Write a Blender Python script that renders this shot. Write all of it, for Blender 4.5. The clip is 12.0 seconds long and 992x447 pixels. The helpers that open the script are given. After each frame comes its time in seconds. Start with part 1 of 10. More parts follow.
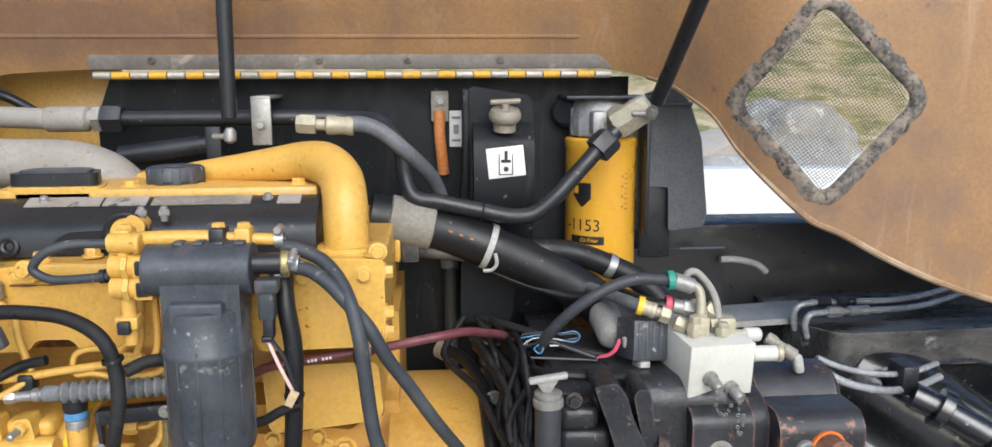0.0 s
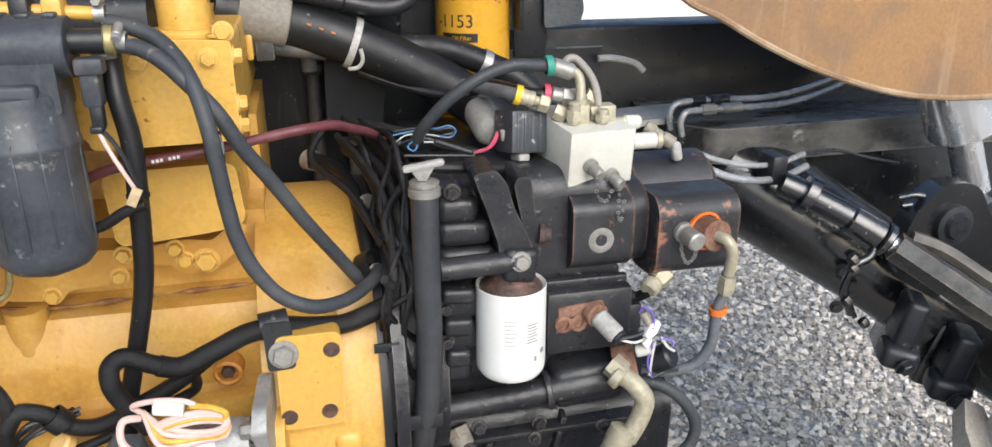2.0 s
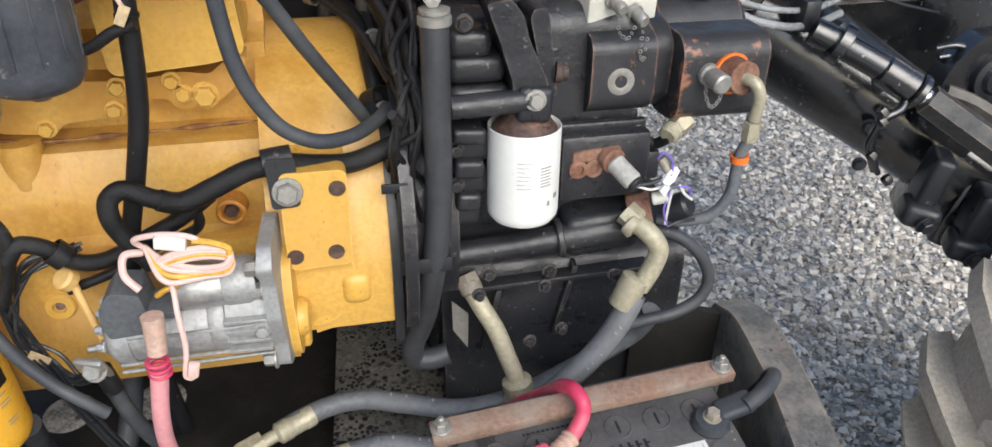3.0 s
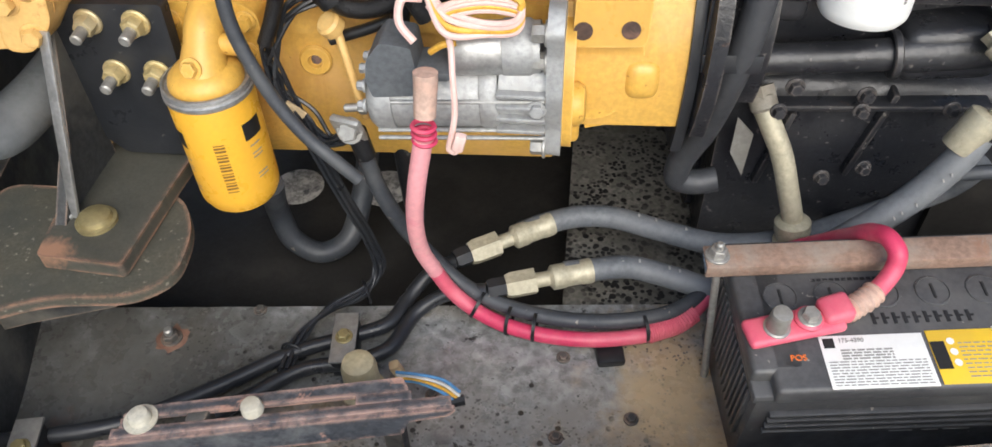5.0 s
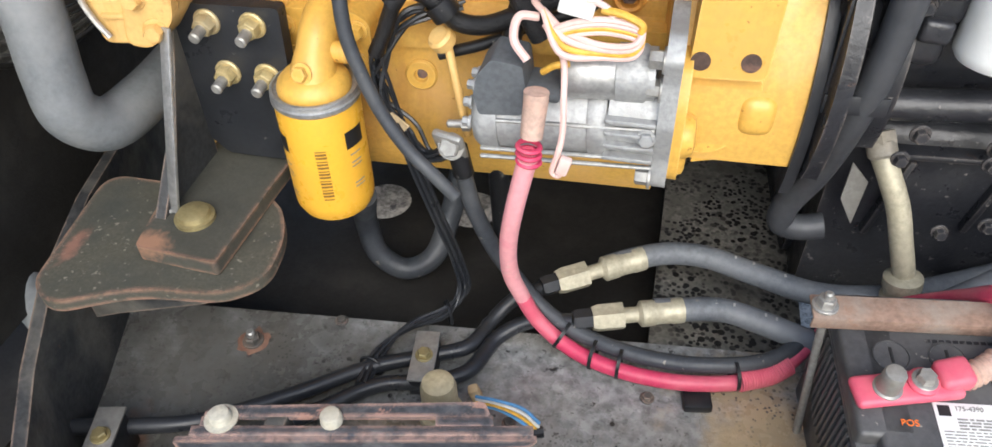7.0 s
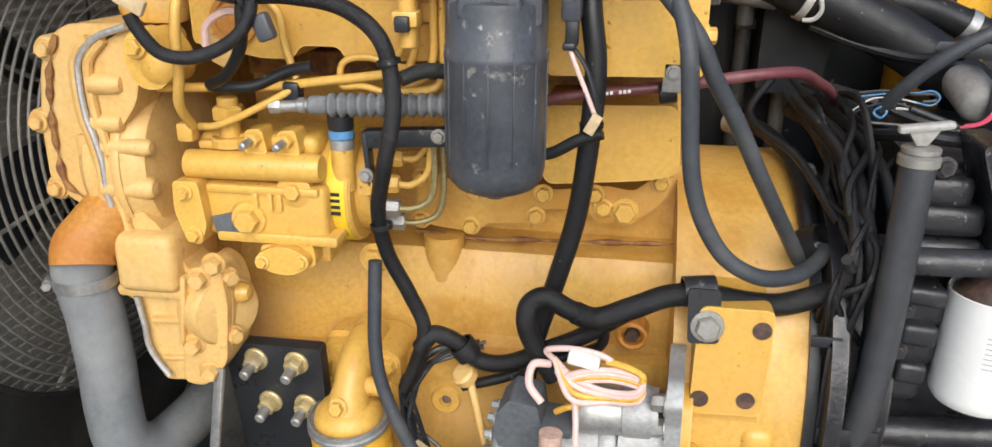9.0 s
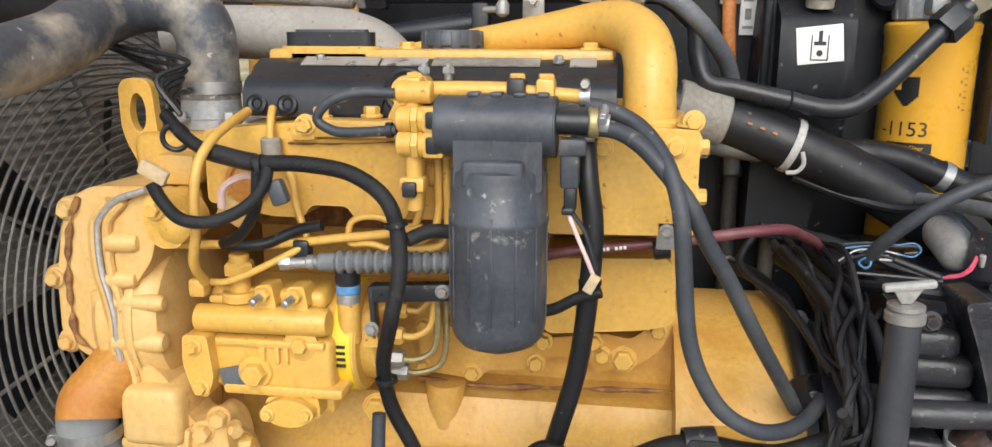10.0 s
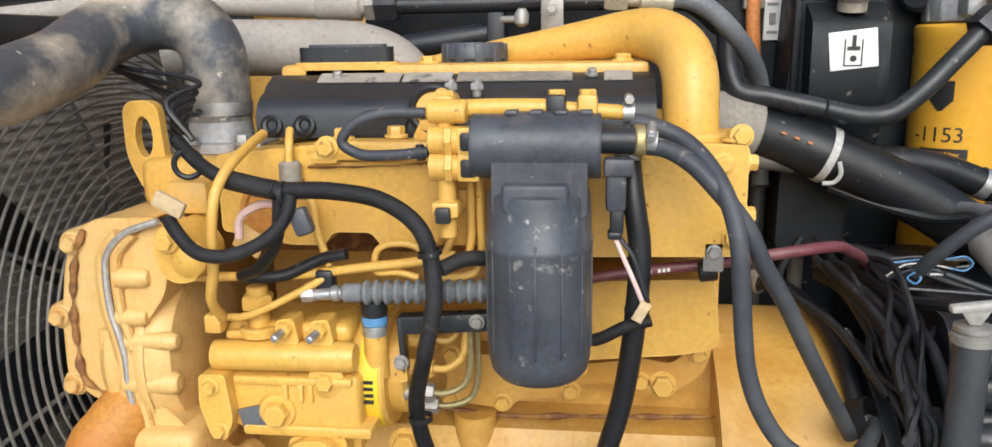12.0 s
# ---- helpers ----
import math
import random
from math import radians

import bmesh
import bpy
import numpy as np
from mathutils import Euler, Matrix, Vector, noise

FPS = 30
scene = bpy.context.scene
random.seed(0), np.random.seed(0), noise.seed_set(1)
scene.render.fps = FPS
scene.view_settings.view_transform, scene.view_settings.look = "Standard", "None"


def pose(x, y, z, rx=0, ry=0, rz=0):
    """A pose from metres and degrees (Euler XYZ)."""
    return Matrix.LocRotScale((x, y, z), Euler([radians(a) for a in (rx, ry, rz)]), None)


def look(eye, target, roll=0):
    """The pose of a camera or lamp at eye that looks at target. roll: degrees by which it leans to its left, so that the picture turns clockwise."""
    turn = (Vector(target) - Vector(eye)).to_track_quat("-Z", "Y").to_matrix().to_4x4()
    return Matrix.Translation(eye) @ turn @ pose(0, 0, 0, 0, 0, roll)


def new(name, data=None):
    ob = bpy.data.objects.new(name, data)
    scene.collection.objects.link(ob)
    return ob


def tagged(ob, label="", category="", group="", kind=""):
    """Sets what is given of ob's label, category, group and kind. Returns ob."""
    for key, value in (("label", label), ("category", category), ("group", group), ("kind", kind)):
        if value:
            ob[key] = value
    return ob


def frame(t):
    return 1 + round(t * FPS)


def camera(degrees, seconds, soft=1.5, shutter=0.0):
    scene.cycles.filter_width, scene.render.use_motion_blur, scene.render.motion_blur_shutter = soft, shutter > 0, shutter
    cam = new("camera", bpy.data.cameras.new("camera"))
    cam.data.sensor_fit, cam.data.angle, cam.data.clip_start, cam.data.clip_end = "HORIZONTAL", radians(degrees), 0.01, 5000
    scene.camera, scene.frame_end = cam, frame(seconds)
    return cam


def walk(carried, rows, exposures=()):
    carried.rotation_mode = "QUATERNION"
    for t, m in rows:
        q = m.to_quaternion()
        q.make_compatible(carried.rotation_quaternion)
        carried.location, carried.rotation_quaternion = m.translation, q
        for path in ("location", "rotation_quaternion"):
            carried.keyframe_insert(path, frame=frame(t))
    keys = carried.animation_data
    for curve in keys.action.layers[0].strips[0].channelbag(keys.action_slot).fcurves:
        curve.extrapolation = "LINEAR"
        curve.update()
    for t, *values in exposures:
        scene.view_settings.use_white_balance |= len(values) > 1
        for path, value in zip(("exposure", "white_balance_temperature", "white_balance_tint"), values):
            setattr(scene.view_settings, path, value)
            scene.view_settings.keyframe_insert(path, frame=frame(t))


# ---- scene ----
cam = camera(62.7, 12.0)
PATH = [
    (0, (0.159, 0.043, 1.458), (0.309, 2.005, 1.099), -0.2),
    (0.5, (0.15, 0.044, 1.466), (0.435, 1.996, 1.139), 0.0),
    (1, (0.155, 0.045, 1.466), (0.51, 1.973, 1.069), -0.4),
    (1.5, (0.162, 0.064, 1.411), (0.568, 1.948, 0.875), -0.5),
    (2, (0.168, 0.092, 1.361), (0.601, 1.913, 0.657), -0.1),
    (2.5, (0.167, 0.112, 1.35), (0.589, 1.859, 0.472), 0.2),
    (2.7, (0.169, 0.115, 1.333), (0.578, 1.84, 0.409), 0.4),
    (4.3, (0.138, 0.148, 1.231), (0.307, 1.724, 0.012), 0.9),
    (4.5, (0.115, 0.159, 1.214), (0.222, 1.725, -0.026), 0.9),
    (5, (0.049, 0.213, 1.172), (0.023, 1.746, -0.112), 1.0),
    (5.5, (0.015, 0.25, 1.149), (-0.086, 1.748, -0.172), 1.2),
    (6, (0.016, 0.244, 1.145), (-0.126, 1.727, -0.189), 1.2),
    (6.5, (0.015, 0.24, 1.147), (-0.147, 1.725, -0.182), 1.6),
    (7, (0.017, 0.223, 1.152), (-0.175, 1.79, -0.075), 1.9),
    (7.5, (0.021, 0.196, 1.192), (-0.201, 1.902, 0.171), 1.5),
    (7.7, (0.022, 0.197, 1.222), (-0.206, 1.94, 0.269), 1.1),
    (9.3, (0.022, 0.184, 1.281), (-0.276, 2.057, 0.645), 0.5),
    (9.5, (0.015, 0.177, 1.286), (-0.272, 2.071, 0.71), 0.4),
    (10, (0.015, 0.172, 1.327), (-0.274, 2.102, 0.888), 0.2),
    (10.5, (0.018, 0.175, 1.36), (-0.274, 2.123, 1.01), -0.0),
    (11, (0.016, 0.175, 1.357), (-0.266, 2.13, 1.043), 0.1),
    (11.5, (0.004, 0.184, 1.345), (-0.261, 2.138, 1.011), -0.3),
    (12, (-0.044, 0.218, 1.337), (-0.294, 2.155, 0.906), -0.9),
]
walk(cam, [(t, look(eye, target, roll)) for t, eye, target, roll in PATH], [(0, 0.48, 6150, 9), (1, 0.52, 6150, 9), (1.5, 0.66, 6250, 9), (2, 0.57, 6400, 9), (2.5, 0.50, 6400, 9), (4.5, 0.47, 6450, 9), (5.5, 0.77, 6350, 9), (6.5, 0.89, 6200, 9), (7, 0.74, 6300, 9), (7.7, 0.53, 6300, 9), (9.3, 0.5, 6420, 9), (12, 0.55, 6330, 9)])

# ---- daylight: bright overcast sky with a broad soft sun behind the camera ----
world = bpy.data.worlds.new("overcast_sky")
scene.world = world
world.use_nodes = True
wn, wl = world.node_tree.nodes, world.node_tree.links
sky = wn.new("ShaderNodeTexSky")
sky.sky_type, sky.sun_disc = "NISHITA", False
sky.sun_elevation, sky.sun_rotation = radians(36), radians(170)
sky.dust_density, sky.ozone_density, sky.air_density = 2.4, 1.6, 1.0
wl.new(sky.outputs[0], wn["Background"].inputs[0])
wn["Background"].inputs[1].default_value = 0.15
sun = new("sun", bpy.data.lights.new("sun", "SUN"))
sun.data.energy, sun.data.angle, sun.data.color = 1.6, radians(55), (0.99, 1.0, 0.985)
sun.matrix_world = look((0.7, -3.4, 3.95), (0.0, 1.0, 0.8))
scene.view_settings.exposure = 0.5


# ---- materials ----
def ramp_mix(nt, fac, a, b):
    mix = nt.nodes.new("ShaderNodeMix")
    mix.data_type = "RGBA"
    nt.links.new(fac, mix.inputs[0])
    for sock, c in ((mix.inputs[6], a), (mix.inputs[7], b)):
        if isinstance(c, tuple):
            sock.default_value = (*c, 1)
        else:
            nt.links.new(c, sock)
    return mix.outputs[2]


def noise_mask(nt, co, scale, lo, hi, detail=6.0, rough=0.6, distort=0.0, amount=1.0):
    n = nt.nodes.new("ShaderNodeTexNoise")
    n.inputs["Scale"].default_value, n.inputs["Detail"].default_value = scale, detail
    n.inputs["Roughness"].default_value, n.inputs["Distortion"].default_value = rough, distort
    nt.links.new(co, n.inputs["Vector"])
    m = nt.nodes.new("ShaderNodeMapRange")
    m.inputs[1].default_value, m.inputs[2].default_value = lo, hi
    m.inputs[4].default_value = amount
    nt.links.new(n.outputs[0], m.inputs[0])
    return m.outputs[0]


def mat(name, base, rough=0.5, metal=0.0, second=None, second_at=(0.5, 0.7), scale=9.0, wear=None, wear_at=(0.62, 0.7), wear_scale=22.0,
        fine=160.0, grain=0.12, bump=0.15, bump_scale=220.0, spec=0.5, coat=0.0, stretch=None, edge=None, edge_width=0.004, runs=None, runs_at=(0.56, 0.72), specks=None, specks_at=(0.66, 0.70), specks_scale=85.0):
    m = bpy.data.materials.new(name)
    m.use_nodes = True
    nt = m.node_tree
    b = nt.nodes["Principled BSDF"]
    tc = nt.nodes.new("ShaderNodeTexCoord")
    co = tc.outputs["Object"]
    if stretch:
        mp = nt.nodes.new("ShaderNodeMapping")
        mp.inputs["Scale"].default_value = stretch
        nt.links.new(co, mp.inputs[0])
        co = mp.outputs[0]
    dark = tuple(c * (1 - grain * 2.2) for c in base)
    col = ramp_mix(nt, noise_mask(nt, co, fine, 0.35, 0.65, 3.0), dark, base)
    if second:
        col = ramp_mix(nt, noise_mask(nt, co, scale, second_at[0], second_at[1], 8.0, 0.65), col, second)
    if wear:
        col = ramp_mix(nt, noise_mask(nt, co, wear_scale, wear_at[0], wear_at[1], 9.0, 0.7, 0.4), col, wear)
    if specks:
        col = ramp_mix(nt, noise_mask(nt, co, specks_scale, specks_at[0], specks_at[1], 4.0, 0.55), col, specks)
    if runs:
        # stains that have run down the surface
        rm = nt.nodes.new("ShaderNodeMapping")
        rm.inputs["Scale"].default_value = (34, 34, 3.5)
        nt.links.new(tc.outputs["Object"], rm.inputs[0])
        col = ramp_mix(nt, noise_mask(nt, rm.outputs[0], 1.0, runs_at[0], runs_at[1], 5.0, 0.6, 0.6, 0.75), col, runs)
    if edge:
        # paint rubbed through along the sharp edges, broken up by noise
        bv, ge, dot = nt.nodes.new("ShaderNodeBevel"), nt.nodes.new("ShaderNodeNewGeometry"), nt.nodes.new("ShaderNodeVectorMath")
        bv.samples, bv.inputs["Radius"].default_value, dot.operation = 4, edge_width, "DOT_PRODUCT"
        nt.links.new(bv.outputs[0], dot.inputs[0])
        nt.links.new(ge.outputs["Normal"], dot.inputs[1])
        inv = nt.nodes.new("ShaderNodeMapRange")
        inv.inputs[1].default_value, inv.inputs[2].default_value = 0.995, 0.90
        nt.links.new(dot.outputs["Value"], inv.inputs[0])
        mul = nt.nodes.new("ShaderNodeMath")
        mul.operation = "MULTIPLY"
        nt.links.new(inv.outputs[0], mul.inputs[0])
        nt.links.new(noise_mask(nt, co, 38.0, 0.38, 0.56, 6.0, 0.7), mul.inputs[1])
        col = ramp_mix(nt, mul.outputs[0], col, edge)
    nt.links.new(col, b.inputs["Base Color"])
    rr = nt.nodes.new("ShaderNodeMapRange")
    rr.inputs[3].default_value, rr.inputs[4].default_value = max(0.03, rough - 0.13), min(1, rough + 0.15)
    nt.links.new(noise_mask(nt, co, 35.0, 0.3, 0.7, 5.0), rr.inputs[0])
    nt.links.new(rr.outputs[0], b.inputs["Roughness"])
    b.inputs["Metallic"].default_value, b.inputs["Specular IOR Level"].default_value = metal, spec
    b.inputs["Coat Weight"].default_value, b.inputs["Coat Roughness"].default_value = coat, 0.25
    if bump:
        bn = nt.nodes.new("ShaderNodeBump")
        bn.inputs["Strength"].default_value, bn.inputs["Distance"].default_value = bump, 0.002
        nt.links.new(noise_mask(nt, co, bump_scale, 0.0, 1.0, 4.0), bn.inputs["Height"])
        nt.links.new(bn.outputs[0], b.inputs["Normal"])
    return m


YELLOW = mat("engine_yellow_paint", (0.69, 0.405, 0.080), 0.36, second=(0.60, 0.345, 0.085), second_at=(0.48, 0.72), wear=(0.30, 0.13, 0.035), wear_at=(0.67, 0.75), grain=0.07, bump=0.12, spec=0.45, runs=(0.50, 0.27, 0.06), runs_at=(0.62, 0.80), specks=(0.30, 0.13, 0.03), specks_at=(0.69, 0.73), edge=(0.78, 0.52, 0.16), edge_width=0.003)
YELLOW_CAST = mat("cast_yellow_paint", (0.66, 0.388, 0.085), 0.4, second=(0.64, 0.385, 0.15), second_at=(0.52, 0.72), scale=6, wear=(0.24, 0.09, 0.03), wear_at=(0.65, 0.74), wear_scale=14, grain=0.07, bump=0.18, bump_scale=150, runs=(0.48, 0.24, 0.06), runs_at=(0.57, 0.80), specks=(0.34, 0.16, 0.05), specks_at=(0.71, 0.75))
YELLOW_PALE = mat("dusty_yellow_paint", (0.68, 0.43, 0.15), 0.45, second=(0.70, 0.50, 0.22), second_at=(0.5, 0.72), wear=(0.34, 0.13, 0.035), wear_at=(0.64, 0.72), wear_scale=16, grain=0.06, bump=0.25, runs=(0.50, 0.25, 0.06), runs_at=(0.56, 0.74), specks=(0.40, 0.20, 0.06), specks_at=(0.70, 0.74), edge=(0.52, 0.28, 0.07), edge_width=0.005)
CAN_YELLOW = mat("filter_can_yellow", (0.79, 0.42, 0.040), 0.32, second=(0.73, 0.37, 0.045), wear=(0.62, 0.33, 0.06), wear_at=(0.62, 0.74), grain=0.03, bump=0.03, spec=0.5, coat=0.15, specks=(0.40, 0.20, 0.04), specks_at=(0.72, 0.75))
ORANGE_RUST = mat("orange_rusted_cast", (0.55, 0.24, 0.04), 0.6, second=(0.42, 0.15, 0.03), bump=0.3)
BLACK = mat("black_paint", (0.019, 0.021, 0.025), 0.36, second=(0.034, 0.035, 0.037), second_at=(0.45, 0.8), wear=(0.10, 0.095, 0.085), wear_at=(0.70, 0.80), grain=0.1, bump=0.15, spec=0.45, specks=(0.12, 0.115, 0.105), specks_at=(0.69, 0.73))
TUBE_P = mat("chipped_grey_black_tube", (0.040, 0.042, 0.047), 0.5, second=(0.062, 0.064, 0.068), second_at=(0.45, 0.7), scale=9, wear=(0.30, 0.29, 0.27), wear_at=(0.70, 0.72), wear_scale=24, grain=0.1, bump=0.15)
BLACK_CAST = mat("black_cast_iron_paint", (0.021, 0.022, 0.026), 0.34, second=(0.040, 0.040, 0.042), second_at=(0.48, 0.75), scale=12, wear=(0.15, 0.075, 0.045), wear_at=(0.66, 0.72), wear_scale=17, grain=0.12, bump=0.55, bump_scale=110, spec=0.5, edge=(0.11, 0.095, 0.085), edge_width=0.004, specks=(0.14, 0.13, 0.12), specks_at=(0.66, 0.70), specks_scale=110)
NAVY = mat("blue_black_panel_paint", (0.0065, 0.008, 0.0105), 0.5, second=(0.013, 0.0155, 0.0185), second_at=(0.45, 0.75), scale=5, wear=(0.09, 0.085, 0.075), wear_at=(0.71, 0.82), grain=0.08, bump=0.08, bump_scale=90, spec=0.27, runs=(0.036, 0.037, 0.037), runs_at=(0.58, 0.76), specks=(0.11, 0.105, 0.095), specks_at=(0.69, 0.72), specks_scale=50)
FRAME_DIRTY = mat("dusty_black_frame", (0.045, 0.046, 0.046), 0.55, second=(0.15, 0.138, 0.115), second_at=(0.46, 0.70), scale=8, wear=(0.22, 0.12, 0.075), wear_at=(0.66, 0.74), wear_scale=11, grain=0.2, bump=0.35, bump_scale=160, edge=(0.27, 0.19, 0.14), edge_width=0.004)
RIM_M = mat("worn_dusty_rim_steel", (0.17, 0.167, 0.158), 0.42, second=(0.34, 0.30, 0.25), second_at=(0.44, 0.66), scale=9, wear=(0.31, 0.16, 0.10), wear_at=(0.58, 0.66), wear_scale=10, grain=0.2, bump=0.35, bump_scale=160, specks=(0.05, 0.045, 0.04), specks_at=(0.66, 0.70), specks_scale=60, edge=(0.36, 0.25, 0.18), edge_width=0.004)
TRAY = mat("oily_dusty_tray", (0.37, 0.372, 0.36), 0.28, 0.12, second=(0.24, 0.236, 0.22), second_at=(0.45, 0.65), scale=9.0, wear=(0.03, 0.03, 0.028), wear_at=(0.62, 0.645), wear_scale=30, grain=0.25, fine=90, bump=0.3, bump_scale=110, spec=0.7, specks=(0.06, 0.058, 0.055), specks_at=(0.66, 0.70), specks_scale=120)


def stain(m, centre, reach, colour, rough_scale=14.0, power=1.0):
    """A ragged stain of its own colour round a spot on the thing."""
    nt = m.node_tree
    b = nt.nodes["Principled BSDF"]
    old = b.inputs["Base Color"].links[0].from_socket
    tc, mp, ln = nt.nodes.new("ShaderNodeTexCoord"), nt.nodes.new("ShaderNodeMapping"), nt.nodes.new("ShaderNodeVectorMath")
    mp.vector_type, ln.operation = "POINT", "LENGTH"
    mp.inputs["Location"].default_value = tuple(-c / r for c, r in zip(centre, reach))
    mp.inputs["Scale"].default_value = tuple(1 / r for r in reach)
    nt.links.new(tc.outputs["Object"], mp.inputs[0])
    nt.links.new(mp.outputs[0], ln.inputs[0])
    add = nt.nodes.new("ShaderNodeMath")
    add.operation = "ADD"
    nt.links.new(ln.outputs["Value"], add.inputs[0])
    nt.links.new(noise_mask(nt, tc.outputs["Object"], rough_scale, 0.25, 0.75, 7.0, 0.65, 0.3), add.inputs[1])
    rng = nt.nodes.new("ShaderNodeMapRange")
    rng.inputs[1].default_value, rng.inputs[2].default_value, rng.inputs[3].default_value, rng.inputs[4].default_value = 0.85, 1.45, power, 0.0
    nt.links.new(add.outputs[0], rng.inputs[0])
    nt.links.new(ramp_mix(nt, rng.outputs[0], old, colour), b.inputs["Base Color"])


def droplets(m, scale, size, colour, patch, lo, hi):
    """Round oil drops spattered in patches over a surface."""
    nt = m.node_tree
    b = nt.nodes["Principled BSDF"]
    old = b.inputs["Base Color"].links[0].from_socket
    tc, vo = nt.nodes.new("ShaderNodeTexCoord"), nt.nodes.new("ShaderNodeTexVoronoi")
    vo.inputs["Scale"].default_value = scale
    nt.links.new(tc.outputs["Object"], vo.inputs["Vector"])
    rng, mul = nt.nodes.new("ShaderNodeMapRange"), nt.nodes.new("ShaderNodeMath")
    rng.inputs[1].default_value, rng.inputs[2].default_value, rng.inputs[3].default_value, rng.inputs[4].default_value = size, size * 1.25, 1.0, 0.0
    nt.links.new(vo.outputs["Distance"], rng.inputs[0])
    mul.operation = "MULTIPLY"
    nt.links.new(rng.outputs[0], mul.inputs[0])
    nt.links.new(noise_mask(nt, tc.outputs["Object"], patch, lo, hi, 3.0), mul.inputs[1])
    nt.links.new(ramp_mix(nt, mul.outputs[0], old, colour), b.inputs["Base Color"])


stain(TRAY, (-0.36, 0.70, 0.47), (0.40, 0.28, 0.2), (0.080, 0.074, 0.062), 14.0, 0.78)
stain(TRAY, (-0.42, 0.60, 0.47), (0.03, 0.09, 0.2), (0.24, 0.13, 0.085), 45.0, 0.6)
# rust that has bled out of the cover's joints
stain(YELLOW_PALE, (-0.485, 0.835, 1.116), (0.010, 0.03, 0.030), (0.30, 0.155, 0.10), 90.0, 0.9)
stain(YELLOW_PALE, (-0.489, 0.835, 1.088), (0.016, 0.03, 0.016), (0.24, 0.115, 0.085), 70.0, 0.9)
stain(YELLOW_PALE, (-0.406, 0.840, 1.072), (0.016, 0.03, 0.006), (0.33, 0.16, 0.07), 90.0, 0.7)
# oil that has soaked into the paint of the block
stain(YELLOW_CAST, (-0.03, 1.05, 0.985), (0.24, 0.22, 0.13), (0.47, 0.225, 0.03), 18.0, 0.8)
stain(YELLOW_CAST, (-0.16, 0.99, 0.80), (0.13, 0.14, 0.06), (0.44, 0.20, 0.03), 26.0, 0.7)
stain(TRAY, (0.245, 0.76, 0.47), (0.10, 0.16, 0.2), (0.50, 0.37, 0.21), 16.0, 0.85)
PAN_SPOT = mat("oil_spotted_pan", (0.21, 0.20, 0.175), 0.55, second=(0.12, 0.115, 0.10), second_at=(0.4, 0.6), scale=30, wear=(0.10, 0.085, 0.065), wear_at=(0.58, 0.68), wear_scale=30, grain=0.2, bump=0.3)
droplets(TRAY, 64.0, 0.19, (0.03, 0.028, 0.026), 7.0, 0.53, 0.58)
droplets(TRAY, 170.0, 0.22, (0.05, 0.047, 0.043), 9.0, 0.50, 0.66)
droplets(PAN_SPOT, 135.0, 0.36, (0.010, 0.010, 0.010), 14.0, 0.36, 0.50)
droplets(PAN_SPOT, 74.0, 0.30, (0.010, 0.010, 0.010), 8.0, 0.40, 0.55)
PIT = mat("oil_soaked_black_floor", (0.027, 0.025, 0.0225), 0.5, spec=0.35, second=(0.046, 0.042, 0.037), wear=(0.06, 0.055, 0.05), wear_at=(0.70, 0.76), grain=0.1, bump=0.2)
MOUNT_TOP = mat("dirty_mount_plate", (0.082, 0.078, 0.058), 0.7, specks=(0.21, 0.19, 0.15), specks_at=(0.64, 0.70), specks_scale=170, second=(0.052, 0.053, 0.043), second_at=(0.42, 0.64), scale=14, wear=(0.26, 0.145, 0.095), wear_at=(0.68, 0.72), wear_scale=9, grain=0.12, fine=300, bump=0.22, bump_scale=240, edge=(0.34, 0.185, 0.125), edge_width=0.009)
FOOT = mat("rust_flaked_foot_plate", (0.066, 0.064, 0.050), 0.7, second=(0.040, 0.040, 0.032), second_at=(0.45, 0.7), scale=18, wear=(0.30, 0.145, 0.085), wear_at=(0.66, 0.68), wear_scale=8, grain=0.08, fine=300, bump=0.25, bump_scale=200, edge=(0.32, 0.17, 0.11), edge_width=0.008)
stain(FOOT, (-0.394, 0.752, 0.664), (0.030, 0.020, 0.03), (0.29, 0.155, 0.095), 60.0, 0.95)
stain(MOUNT_TOP, (-0.486, 0.745, 0.644), (0.012, 0.036, 0.03), (0.25, 0.12, 0.085), 70.0, 0.8)
AXLE_BLACK = mat("glossy_black_axle_paint", (0.013, 0.014, 0.016), 0.16, second=(0.026, 0.027, 0.029), second_at=(0.45, 0.75), wear=(0.22, 0.21, 0.20), wear_at=(0.68, 0.76), grain=0.08, bump=0.3, bump_scale=70, spec=0.8, coat=0.5, specks=(0.20, 0.19, 0.18), specks_at=(0.68, 0.71), specks_scale=80)
LEDGE = mat("dusty_grey_ledge", (0.042, 0.042, 0.042), 0.3, second=(0.17, 0.16, 0.145), second_at=(0.44, 0.62), scale=9, wear=(0.42, 0.40, 0.38), wear_at=(0.60, 0.70), wear_scale=25, grain=0.25, bump=0.3, spec=0.7, edge=(0.3, 0.28, 0.26), stretch=(0.5, 1.6, 1.0))
PEACH = mat("sun_bleached_boot", (0.58, 0.40, 0.32), 0.6, second=(0.52, 0.27, 0.19), second_at=(0.45, 0.7), scale=20, bump=0.1)
RUST = mat("bare_rust", (0.23, 0.11, 0.07), 0.8, second=(0.33, 0.19, 0.13), second_at=(0.45, 0.65), scale=25, wear=(0.09, 0.06, 0.045), wear_at=(0.6, 0.7), grain=0.2, bump=0.4)
